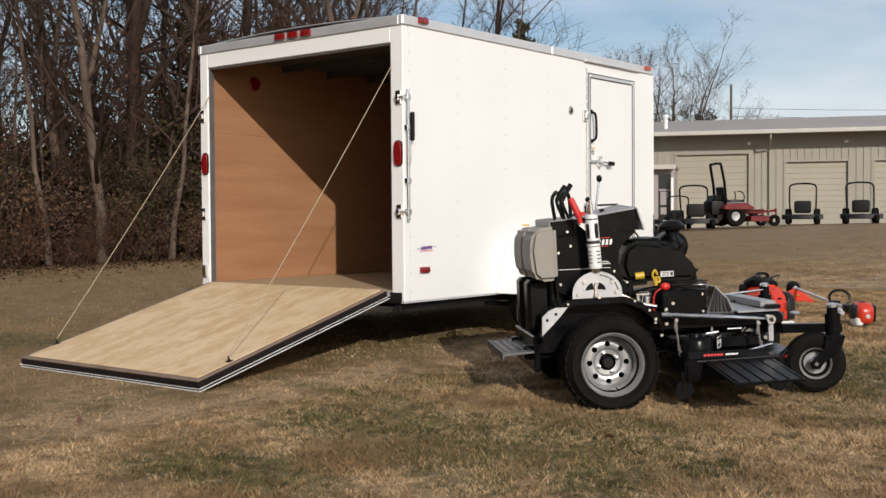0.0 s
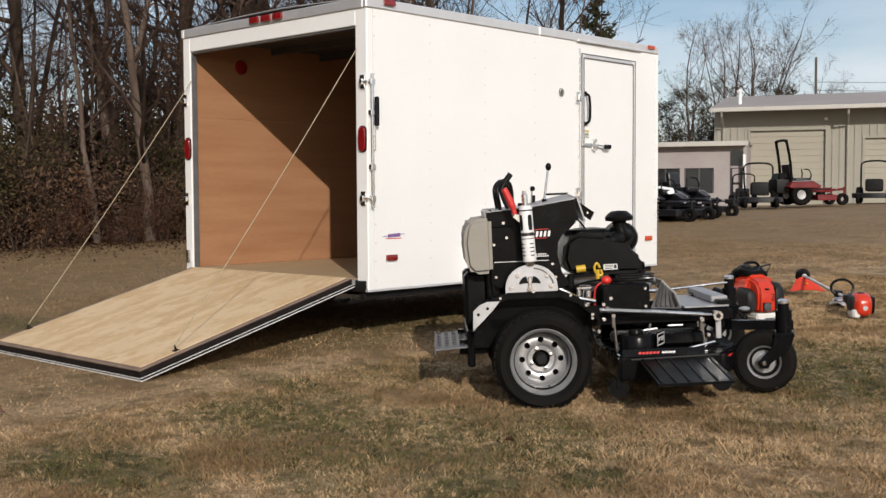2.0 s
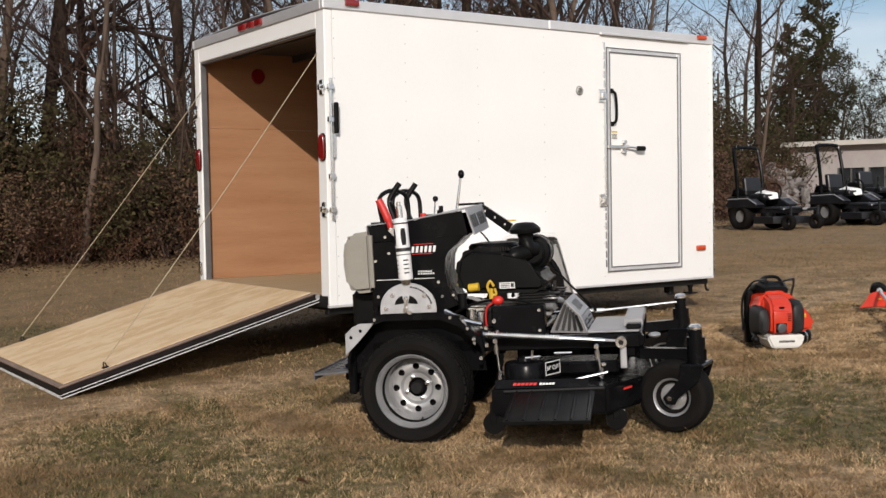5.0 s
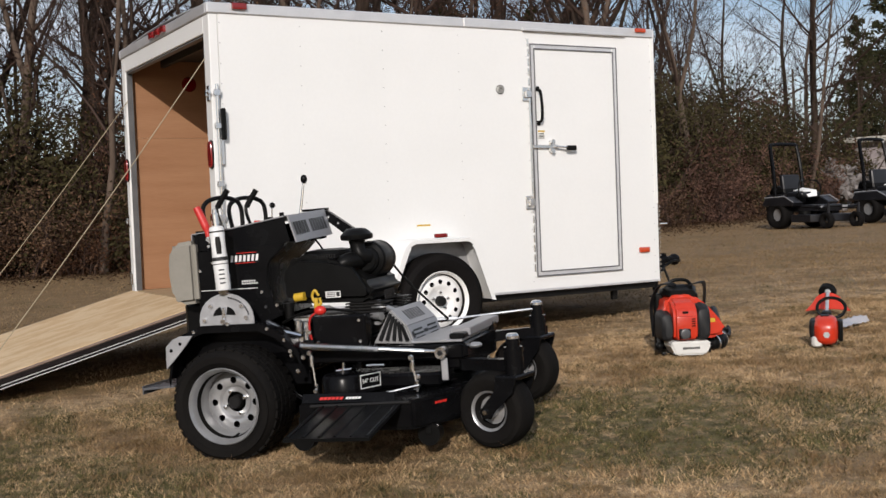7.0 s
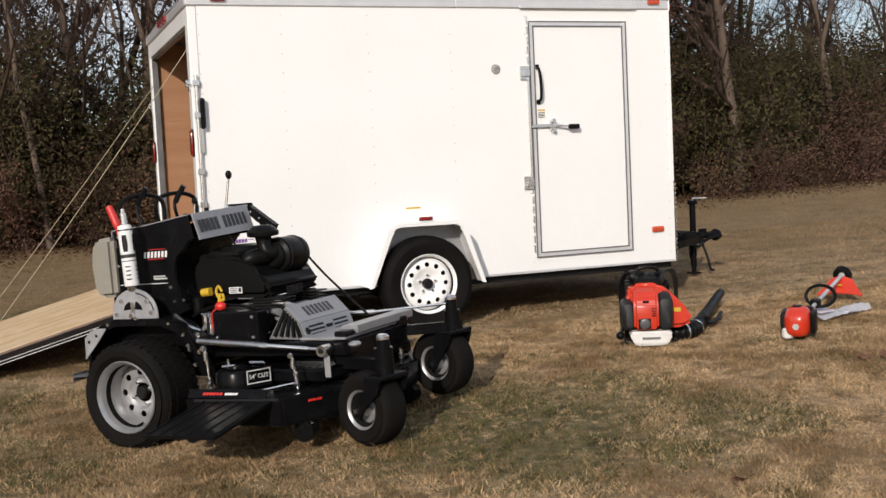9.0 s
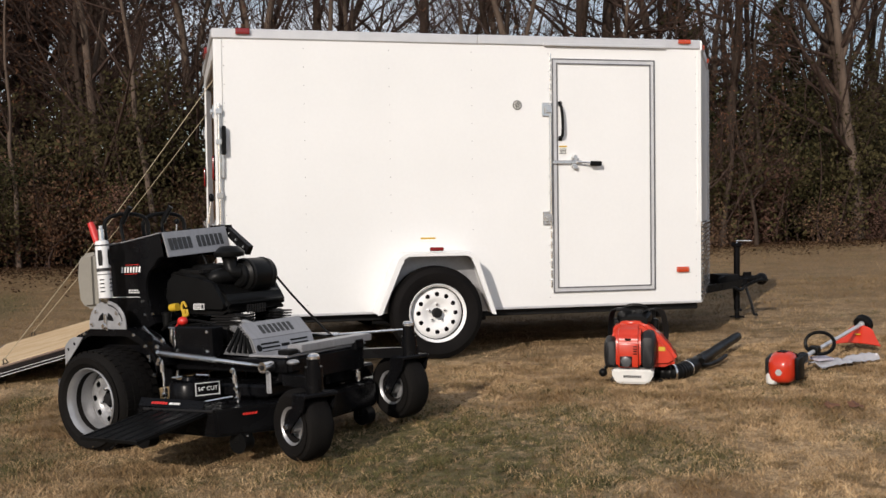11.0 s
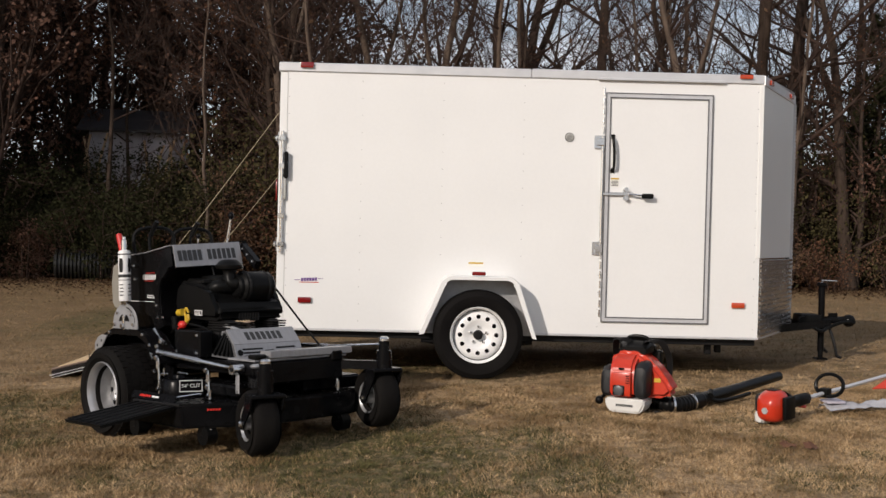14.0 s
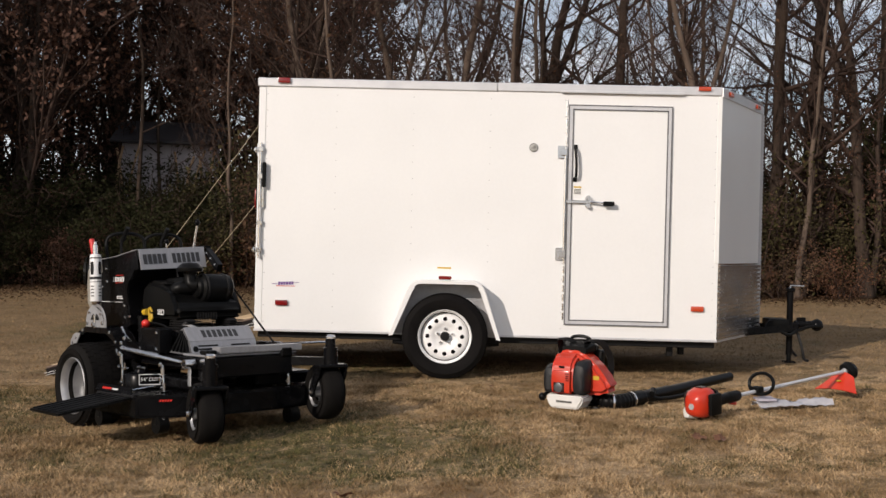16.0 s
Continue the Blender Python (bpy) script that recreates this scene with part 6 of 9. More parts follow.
    # discharge chute
    bm = bmesh.new()
    slab(bm, [(0.50, -0.63, 0.235), (0.87, -0.63, 0.24), (0.875, -1.05, 0.184), (0.515, -1.05, 0.182)][::-1], 0.014)
    ch = part("discharge_chute", bm, M_BLACK_MATT, root, "ribbed black rubber discharge chute")
    for k in range(6):
        x = 0.52 + 0.066 * k
        bm = bmesh.new()
        tube(bm, [(x, -0.64, 0.249), (x + 0.012, -1.04, 0.198)], 0.007, 6)
        part("rib", bm, M_BLACK_MATT, ch)
    bm = bmesh.new()
    rod(bm, (0.46, -0.635, 0.25), (0.91, -0.635, 0.258), 0.008, seg=8)
    part("hinge_rod", bm, M_DARK_STEEL, ch)
    # lift links, spring and struts
    bm = bmesh.new()
    pts = []
    a, b = Vector((0.34, -0.425, 0.489)), Vector((0.70, -0.385, 0.455))
    for k in range(241):
        u = k / 240
        ang = 2 * math.pi * 30 * u
        pts.append(a.lerp(b, u) + 0.0135 * Vector((0.05, math.cos(ang), math.sin(ang))))
    tube(bm, pts, 0.0035, 5)
    P("tension_spring", bm, M_CHROME, "plated coil spring")
    bm = bmesh.new()
    rod(bm, (0.34, -0.425, 0.489), (0.95, -0.342, 0.428), 0.008, seg=10)
    rod(bm, (0.70, -0.385, 0.455), (0.90, -0.352, 0.433), 0.0115, seg=12)
    rod(bm, (0.978, -0.375, 0.425), (0.978, -0.31, 0.425), 0.026, seg=16)
    P("spring_rod", bm, M_CHROME, "plated spring rod with a rod end")
    bm = bmesh.new()
    rod(bm, (0.978, -0.379, 0.425), (0.978, -0.376, 0.425), 0.012, seg=12)
    P("rod_end_bolt", bm, M_DARK_STEEL)
    for x, y, z0, z1 in ((0.42, -0.46, 0.27, 0.46), (0.885, -0.445, 0.27, 0.42), (1.02, 0.30, 0.27, 0.42)):
        bm = bmesh.new()
        rod(bm, (x, y, z0), (x - 0.015, y, z1), 0.006, seg=8)
        rod(bm, (x, y, z0 + 0.01), (x, y, z0 + 0.05), 0.012, seg=8)
        rod(bm, (x - 0.015, y, z1 - 0.06), (x - 0.015, y, z1 - 0.02), 0.012, seg=8)
        bolt(bm, (x, y - 0.012, z0 + 0.02), (0, -1, 0), 0.012, 0.01)
        bolt(bm, (x - 0.015, y - 0.012, z1), (0, -1, 0), 0.014, 0.01)
        P("lift_link", bm, M_CHROME, "plated deck lift link")
    bm = bmesh.new()
    tube(bm, [(0.145, -0.33, 0.60), (0.235, -0.35, 0.55), (0.33, -0.37, 0.53)], 0.012, 8)
    P("strut", bm, M_CHROME, "plated strut")
    for p, q in (((0.55, -0.53, 0.385), (0.62, -0.53, 0.392)), ((0.58, -0.53, 0.38), (0.585, -0.53, 0.42)), ((0.68, -0.50, 0.40), (0.76, -0.50, 0.40)), ((0.72, -0.56, 0.275), (0.92, -0.52, 0.31))):
        bm = bmesh.new()
        rod(bm, p, q, 0.006, seg=8)
        P("linkage", bm, M_CHROME, "small plated linkage")
    bolts("bolt", [(0.36, -0.44, 0.52), (0.36, -0.44, 0.44), (0.40, -0.44, 0.55), (0.45, -0.61, 0.22), (0.78, -0.61, 0.18), (0.98, -0.50, 0.13), (0.90, -0.47, 0.34), (0.33, -0.44, 0.38), (0.30, -0.44, 0.47)], (0, -1, 0), 0.012, 0.010, M_CHROME, root, "plated bolt head")
    bm = bmesh.new()
    box(bm, (0.97, -0.345, 0.30), (1.0, -0.338, 0.40), 0.004)
    for k in range(5):
        rod(bm, (0.985, -0.346, 0.315 + 0.017 * k), (0.985, -0.352, 0.315 + 0.017 * k), 0.005, seg=6)
    P("hanger_strap", bm, M_GALV, "perforated galvanised strap")
    for x, y in ((0.40, -0.57), (0.95, -0.50), (1.05, 0.30)):
        bm = bmesh.new()
        rod(bm, (x, y - 0.03, 0.10), (x, y + 0.03, 0.10), 0.05, seg=16)
        box(bm, (x - 0.015, y - 0.035, 0.10), (x + 0.015, y - 0.028, 0.20), 0.003)
        P("anti_scalp_roller", bm, M_BLACK_MATT, "black anti-scalp roller")


make_mower()


# ---- blower and trimmer ----
M_ORANGE = surface("orange_plastic", (0.44, 0.024, 0.008), (0.54, 0.036, 0.012), 0.32, 0, 9, 90, 0.05, 0.001, coat=0.2)
M_GREY_PLASTIC = surface("dark_grey_plastic", (0.009, 0.009, 0.0095), (0.017, 0.017, 0.018), 0.5, 0, 12, 110, 0.15, 0.001, spec=0.25)
M_WHITE_PLASTIC = surface("pale_grey_plastic", (0.56, 0.55, 0.52), (0.66, 0.65, 0.62), 0.4, 0, 12, 90, 0.05, 0.001)
M_BAG = surface("crumpled_clear_bag", (0.62, 0.62, 0.66), (0.78, 0.78, 0.82), 0.18, 0, 26, 90, 0.6, 0.006)
M_BAG.node_tree.nodes["Principled BSDF"].inputs["Transmission Weight"].default_value = 0.55
M_BAG.node_tree.nodes["Principled BSDF"].inputs["IOR"].default_value = 1.12
M_WRAP = surface("paper_manual", (0.34, 0.30, 0.40), (0.60, 0.58, 0.62), 0.6, 0, 30, 90, 0.2)


def hull_shape(bm, rings, m):
    """A closed skin over rings of points, each given as (y, z, half width, half height, power)."""
    seg = 20
    vr = []
    for x, cy, cz, hw, hh in rings:
        row = []
        for k in range(seg):
            a = 2 * math.pi * k / seg
            c, s = math.cos(a), math.sin(a)
            row.append(bm.verts.new(m @ Vector((x, cy + hw * math.copysign(abs(c) ** 0.6, c), cz + hh * math.copysign(abs(s) ** 0.6, s)))))
        vr.append(row)
    for a, b in zip(vr, vr[1:]):
        for k in range(seg):
            bm.faces.new((a[k], a[(k + 1) % seg], b[(k + 1) % seg], b[k]))
    bm.faces.new(vr[0][::-1])
    bm.faces.new(vr[-1])


def make_blower():
    """Its own frame: -y towards the engine's face, x to its right, z up."""
    m0 = Matrix.Translation((2.389, -1.635, -0.012)) @ Matrix.Rotation(radians(-27), 4, "Z")
    root = thing("backpack_blower", m0, "orange and black backpack leaf blower standing on the dry grass", "leaf blower")
    P = lambda name, bm, mt, label="", par=root: part(name, bm, mt, par, label)
    X = Matrix.Rotation(radians(-90), 4, "Z")  # hull x axis -> -y
    bm = bmesh.new()
    prism(bm, [(-0.122, 0.128), (0.118, 0.128), (0.124, 0.105), (0.098, 0.052), (0.085, 0.044), (-0.088, 0.044), (-0.100, 0.054), (-0.126, 0.108)], xz_plane(-0.205), 0.19)
    bmesh.ops.bevel(bm, geom=list(bm.edges), offset=0.011, segments=2, affect="EDGES")
    tank = P("fuel_tank", bm, M_WHITE_PLASTIC, "pale grey fuel tank forming the foot")
    bm = bmesh.new()
    letter_bars(bm, basis((0.0, -0.2055, 0.088), (1, 0, 0), (0, 0, 1)), 9, 0.105, 0.014, 0.25)
    part("maker_mark", bm, M_INK, tank, "dark maker's mark as plain bars")["kind"] = "stuff"
    bm = bmesh.new()
    lathe(bm, [(0.030, 0.0), (0.032, 0.02), (0.026, 0.03), (0.0, 0.032)], Matrix.Translation((0.075, -0.09, 0.125)), 16)
    part("fuel_cap", bm, M_BLACK_MATT, tank, "black fuel cap")
    # engine cover: a stepped front with a crease under its rounded top
    bm = bmesh.new()
    prism(bm, [(-0.190, 0.135), (-0.200, 0.20), (-0.196, 0.285), (-0.176, 0.335), (-0.12, 0.372), (-0.04, 0.385), (-0.02, 0.135)], Matrix(((0, 0, 1, -0.098), (1, 0, 0, 0), (0, 1, 0, 0), (0, 0, 0, 1))), 0.145)
    bmesh.ops.bevel(bm, geom=list(bm.edges), offset=0.018, segments=3, affect="EDGES")
    cover = P("engine_cover", bm, M_ORANGE, "glossy orange engine cover")
    bm = bmesh.new()
    box(bm, (-0.086, -0.206, 0.142), (0.034, -0.18, 0.282), 0.014, segments=2)
    part("cover_panel", bm, M_ORANGE, cover)
    bm = bmesh.new()
    box(bm, (-0.045, -0.197, 0.296), (-0.010, -0.182, 0.309), 0.003)
    part("cover_louvre", bm, M_BLACK_MATT, cover, "dark slot in the cover")
    for k in range(4):
        bm = bmesh.new()
        box(bm, (0.004, -0.209, 0.218 + 0.014 * k), (0.028, -0.204, 0.224 + 0.014 * k), 0.001)
        part("cooling_slot", bm, M_BLACK_MATT, cover)
    bm = bmesh.new()
    box(bm, (-0.074, -0.212, 0.146), (-0.002, -0.200, 0.206), 0.012, segments=2)
    part("grille_frame", bm, M_BLACK_MATT, cover, "dark surround of the exhaust grille")
    bm = bmesh.new()
    lathe(bm, [(0.0, 0.014), (0.020, 0.015), (0.029, 0.012), (0.033, 0.0)], basis((-0.037, -0.210, 0.176), (1, 0, 0), (0, 0, 1)), 22)
    part("exhaust_grille", bm, M_GREY_DARK, cover, "round grey exhaust grille")
    bm = bmesh.new()
    hull_shape(bm, [(0.200, 0.086, 0.215, 0.026, 0.060), (0.190, 0.086, 0.228, 0.038, 0.088), (0.15, 0.088, 0.238, 0.046, 0.106), (0.05, 0.088, 0.242, 0.046, 0.110), (0.0, 0.085, 0.24, 0.038, 0.10)], X)
    P("side_cover", bm, M_GREY_PLASTIC, "dark grey air filter cover")
    bm = bmesh.new()
    hull_shape(bm, [(0.165, -0.122, 0.20, 0.022, 0.050), (0.150, -0.128, 0.21, 0.036, 0.076), (0.10, -0.132, 0.215, 0.042, 0.092), (0.02, -0.132, 0.215, 0.042, 0.094), (-0.01, -0.12, 0.21, 0.032, 0.08)], X)
    P("recoil_cover", bm, M_GREY_PLASTIC, "dark grey starter cover")
    bm = bmesh.new()
    bmesh.ops.create_uvsphere(bm, u_segments=12, v_segments=8, radius=0.026, matrix=Matrix.Translation((-0.178, -0.13, 0.098)))
    rod(bm, (-0.17, -0.12, 0.11), (-0.16, -0.04, 0.13), 0.012, seg=8)
    P("primer_bulb", bm, M_BLACK_MATT, "round black bulb")
    # fan housing, disc-like, axis along y
    bm = bmesh.new()
    prism(bm, [(-0.128, 0.20), (-0.135, 0.33), (-0.10, 0.392), (-0.02, 0.405), (0.06, 0.395), (0.14, 0.335), (0.235, 0.225), (0.262, 0.165), (0.21, 0.13), (0.0, 0.12)], xz_plane(-0.085), 0.18)
    bmesh.ops.bevel(bm, geom=list(bm.edges), offset=0.026, segments=3, affect="EDGES")
    fan = P("fan_housing", bm, M_ORANGE, "orange fan housing")
    bm = bmesh.new()
    box(bm, (0.145, -0.0885, 0.225), (0.185, -0.0855, 0.250), 0.001)
    part("warning_label", bm, M_YELLOW, fan, "small yellow warning label")
    bm = bmesh.new()
    box(bm, (-0.14, 0.10, 0.03), (0.14, 0.16, 0.40), 0.03, segments=3)
    box(bm, (-0.14, -0.05, 0.02), (0.17, 0.17, 0.05), 0.012, segments=2)
    hull_shape(bm, [(0.05, 0.0, 0.40, 0.08, 0.025), (-0.03, 0.0, 0.415, 0.105, 0.042), (-0.14, 0.0, 0.40, 0.10, 0.04)], X)
    P("back_frame", bm, M_BLACK_MATT, "black back frame and pad")
    bm = bmesh.new()
    tube(bm, smooth_line([(-0.075, 0.06, 0.40), (-0.065, 0.05, 0.455), (-0.03, 0.045, 0.482), (0.05, 0.05, 0.478), (0.09, 0.06, 0.43), (0.10, 0.07, 0.40)], 6), 0.011, 10)
    P("carry_handle", bm, M_BLACK_MATT, "black carry handle")
    for k, (a, b) in enumerate(((-0.12, 0.18), (0.12, 0.20))):
        bm = bmesh.new()
        pts = smooth_line([(a * 0.4, 0.0, 0.445), (a * 0.8, -0.04, 0.462), (a * 1.2, 0.02, 0.44), (a * 1.4, 0.12, 0.32), (a * 1.25, 0.15, 0.12)], 6)
        rows = [[bm.verts.new(p + o) for o in (Vector((0, 0, 0)), Vector((0.03, 0.03, 0.004)), Vector((0.03, 0.03, 0.014)), Vector((0, 0, 0.010)))] for p in pts]
        for p, q in zip(rows, rows[1:]):
            for j in range(4):
                bm.faces.new((p[j], p[(j + 1) % 4], q[(j + 1) % 4], q[j]))
        bm.faces.new(rows[0][::-1])
        bm.faces.new(rows[-1])
        P("shoulder_strap", bm, M_GREY_PLASTIC, "black webbing shoulder strap")
    # outlet, flexible hose, tube
    bm = bmesh.new()
    pts = smooth_line([(0.12, 0.08, 0.085), (0.19, 0.06, 0.075), (0.255, 0.10, 0.075), (0.30, 0.20, 0.08), (0.335, 0.32, 0.085)], 8)
    rs = [0.046 + 0.005 * (k % 2) for k in range(len(pts))]
    tube(bm, pts, rs, 16)
    hose = P("flexible_hose", bm, M_BLACK_MATT, "black ribbed flexible hose")
    for k in (12, 24):
        bm = bmesh.new()
        d = (pts[k + 1] - pts[k - 1]).normalized()
        rod(bm, pts[k] - d * 0.006, pts[k] + d * 0.006, 0.054, seg=18)
        part("hose_clamp", bm, M_CHROME, hose, "plated hose clamp")
    bm = bmesh.new()
    start, end = Vector((0.335, 0.32, 0.085)), Vector((0.64, 1.45, 0.14))
    q = [start.lerp(end, u) for u in (0.0, 0.27, 0.31, 0.66, 1.0)]
    tube(bm, q, [0.043, 0.040, 0.036, 0.034, 0.032], 16, caps=False)
    tube(bm, [q[-1], q[-1] - (end - start).normalized() * 0.06], [0.031, 0.024], 16, caps=True)
    P("blower_tube", bm, M_BLACK_MATT, "long black blower tube")
    bm = bmesh.new()
    tube(bm, smooth_line([(0.37, 0.38, 0.10), (0.42, 0.42, 0.075), (0.49, 0.60, 0.075), (0.55, 0.82, 0.085)], 5), 0.013, 8)
    rod(bm, (0.39, 0.36, 0.11), (0.38, 0.42, 0.13), 0.02, seg=10)
    P("throttle_grip", bm, M_BLACK_MATT, "black pistol throttle grip")


def make_trimmer():
    a, b = Vector((3.10, -2.135, 0.135)), Vector((4.30, -1.13, 0.245))
    d = (b - a)
    ang = math.atan2(d.y, d.x)
    el = math.atan2(d.z, math.hypot(d.x, d.y))
    m0 = Matrix.Translation(a) @ Matrix.Rotation(ang, 4, "Z") @ Matrix.Rotation(-el, 4, "Y")
    n = d.length
    root = thing("string_trimmer", m0, "orange string trimmer with bare metal shaft lying on grass", "string trimmer")
    P = lambda name, bm, mt, label="", par=root: part(name, bm, mt, par, label)
    bm = bmesh.new()
    hull_shape(bm, [(-0.128, 0.0, 0.0, 0.028, 0.034), (-0.118, 0.0, 0.002, 0.050, 0.058), (-0.092, 0.0, 0.006, 0.066, 0.078), (-0.04, 0.0, 0.010, 0.074, 0.090), (0.005, 0.0, 0.010, 0.072, 0.088), (0.03, 0.0, 0.008, 0.062, 0.076)], Matrix())
    eng = P("engine_cover", bm, M_ORANGE, "glossy orange engine cover")
    bm = bmesh.new()
    lathe(bm, [(0, 0.004), (0.019, 0.004), (0.021, 0)], basis((-0.1285, -0.005, -0.004), (0.05, -1, 0), (0, 0, 1)), 6)
    part("shield_mark", bm, M_ALU_DULL, eng, "small grey shield mark without letters")
    bm = bmesh.new()
    box(bm, (-0.05, -0.022, 0.094), (0.005, 0.03, 0.101), 0.004)
    part("louvre", bm, M_BLACK_MATT, eng)
    bm = bmesh.new()
    hull_shape(bm, [(0.03, 0.0, 0.005, 0.078, 0.085), (0.07, 0.0, 0.0, 0.07, 0.075), (0.10, 0.0, 0.0, 0.04, 0.04), (0.20, 0.0, 0.0, 0.026, 0.028), (0.22, 0.0, 0.0, 0.03, 0.034), (0.32, 0, 0, 0.028, 0.032), (0.34, 0, 0, 0.02, 0.02)], Matrix())
    box(bm, (-0.06, -0.10, -0.06), (0.04, -0.07, 0.07), 0.02, segments=2)
    P("clutch_housing", bm, M_BLACK_MATT, "black clutch housing and rear grip")
    bm = bmesh.new()
    hull_shape(bm, [(-0.112, 0.046, -0.050, 0.020, 0.026), (-0.098, 0.050, -0.052, 0.030, 0.034), (-0.04, 0.052, -0.055, 0.038, 0.040), (0.02, 0.048, -0.054, 0.032, 0.034)], Matrix())
    P("fuel_tank", bm, M_WHITE_PLASTIC, "translucent white fuel tank")
    bm = bmesh.new()
    hull_shape(bm, [(-0.09, 0.050, 0.012, 0.024, 0.040), (-0.07, 0.060, 0.016, 0.034, 0.058), (-0.01, 0.062, 0.018, 0.036, 0.064), (0.025, 0.055, 0.016, 0.028, 0.052)], Matrix())
    P("starter_cover", bm, M_GREY_PLASTIC, "dark grey starter cover")
    bm = bmesh.new()
    rod(bm, (0.24, 0.0, -0.03), (0.30, 0.0, -0.045), 0.012, seg=8)
    P("trigger", bm, M_RED, "red trigger")
    bm = bmesh.new()
    rod(bm, (0.33, 0, 0), (n - 0.03, 0, 0), 0.0125, seg=14)
    P("shaft", bm, M_ALU, "bare metal shaft")
    bm = bmesh.new()
    pts = []
    for k in range(25):
        t = 2 * math.pi * k / 24 - 0.3
        pts.append((0.53 + 0.02 * math.sin(t), -0.03 + 0.088 * math.cos(t), 0.050 + 0.064 * math.sin(t)))
    tube(bm, pts, 0.011, 8)
    box(bm, (0.50, -0.03, -0.025), (0.56, 0.03, 0.03), 0.01, segments=2)
    P("loop_handle", bm, M_BLACK_MATT, "black loop handle")
    bm = bmesh.new()
    rod(bm, (n - 0.05, 0, 0), (n + 0.01, 0, 0), 0.022, seg=12)
    P("gearbox", bm, M_GALV, "bare metal gearbox")
    bm = bmesh.new()
    c = Vector((n + 0.02, 0, 0))
    lathe(bm, [(0.0, -0.045), (0.04, -0.045), (0.062, -0.03), (0.064, 0.01), (0.045, 0.035), (0.0, 0.04)], Matrix.Translation(c) @ Matrix.Rotation(radians(35), 4, "X") @ Matrix.Rotation(radians(60), 4, "Y"), 22)
    P("trimmer_head", bm, M_BLACK_MATT, "black line spool head")
    bm = bmesh.new()
    # fan-shaped guard
    rows = []
    for i in range(6):
        v = i / 5
        rows.append([bm.verts.new((n - 0.055 - 0.10 * v, 0.155 * u * (0.5 + 0.5 * v), -0.004 - 0.105 * v ** 0.8 - 0.03 * u * u * (1 - 0.5 * v))) for u in (-1, -0.75, -0.5, -0.25, 0, 0.25, 0.5, 0.75, 1)])
    for p, q in zip(rows, rows[1:]):
        for k in range(8):
            bm.faces.new((p[k], p[k + 1], q[k + 1], q[k]))
    thicken(bm, 0.006)
    gd = P("cutting_guard", bm, M_ORANGE, "orange fan-shaped cutting guard")
    bm = bmesh.new()
    box(bm, (n - 0.125, -0.012, -0.058), (n - 0.10, 0.02, -0.052), 0.001)
    part("warning_label", bm, M_YELLOW, gd, "small yellow warning label")


def make_bag():
    """A crumpled clear bag with papers lying by the trimmer."""
    rng = random.Random(3)
    bm = bmesh.new()
    g = []
    for i in range(17):
        u = i / 16
        cx, cy = 3.50 + 0.50 * u, -1.80 + 0.13 * u + 0.02 * math.sin(4 * u)
        w = 0.07 - 0.035 * abs(u - 0.25)
        row = []
        for j in range(9):
            v = j / 8 * 2 - 1
            z = ground_z(cx, cy) + 0.03 + 0.040 * (1 - v * v) * (0.6 + 0.4 * math.sin(9 * u + 2 * v)) + rng.uniform(-0.008, 0.008)
            row.append(bm.verts.new((cx - 0.25 * v * w, cy + v * w, z)))
        g.append(row)
    for a, b in zip(g, g[1:]):
        for k in range(8):
            bm.faces.new((a[k], a[k + 1], b[k + 1], b[k]))
    thicken(bm, 0.004)
    ob = new("plastic_bag", finish(bm, "plastic_bag", M_BAG, 60))
    tagged(ob, "crumpled clear plastic bag lying on the grass", "plastic bag")
    bm = bmesh.new()
    slab(bm, [(3.50, -1.84, 0.115), (3.62, -1.82, 0.115), (3.60, -1.74, 0.125), (3.49, -1.76, 0.12)], 0.012)
    ob = new("manual", finish(bm, "manual", M_WRAP))
    tagged(ob, "folded purple and white paper manual by the bag", "manual")


make_blower()
make_trimmer()
make_bag()


# ---- woods ----
M_BARK = surface("brown_grey_bark", (0.026, 0.018, 0.014), (0.075, 0.054, 0.042), 0.9, 0, 5, 34, 0.6, 0.02, stretch=(1, 1, 0.25), spec=0.08)
M_BARK_PALE = surface("pale_bark", (0.062, 0.045, 0.035), (0.15, 0.112, 0.088), 0.9, 0, 5, 34, 0.6, 0.02, stretch=(1, 1, 0.25), spec=0.08)
M_TWIG = surface("twigs", (0.032, 0.021, 0.017), (0.078, 0.052, 0.042), 0.9, 0, 4, 30, 0.0, spec=0.08)
M_LEAF_BROWN = surface("dead_brown_leaves", (0.078, 0.047, 0.030), (0.178, 0.108, 0.066), 0.8, 0, 2, 12, 0.0, island=0.6, through_light=0.25, spec=0.08)
M_LEAF_RUST = surface("rust_leaves", (0.076, 0.038, 0.024), (0.180, 0.092, 0.054), 0.8, 0, 2, 12, 0.0, island=0.6, through_light=0.25, spec=0.08)
M_LEAF_OLIVE = surface("olive_leaves", (0.036, 0.031, 0.014), (0.085, 0.072, 0.032), 0.8, 0, 2, 12, 0.0, island=0.6, through_light=0.25, spec=0.08)
M_LEAF_DARK = surface("dark_evergreen_leaves", (0.013, 0.014, 0.006), (0.034, 0.034, 0.015), 0.8, 0, 2, 12, 0.0, island=0.6, through_light=0.15, spec=0.08)
M_LEAF_UMBER = surface("withered_umber_leaves", (0.085, 0.048, 0.036), (0.165, 0.092, 0.068), 0.8, 0, 2, 12, 0.0, island=0.6, through_light=0.25, spec=0.08)
M_LEAF_DRAB = surface("drab_olive_needles", (0.034, 0.029, 0.014), (0.076, 0.063, 0.030), 0.8, 0, 2, 12, 0.0, island=0.6, through_light=0.1, spec=0.08)


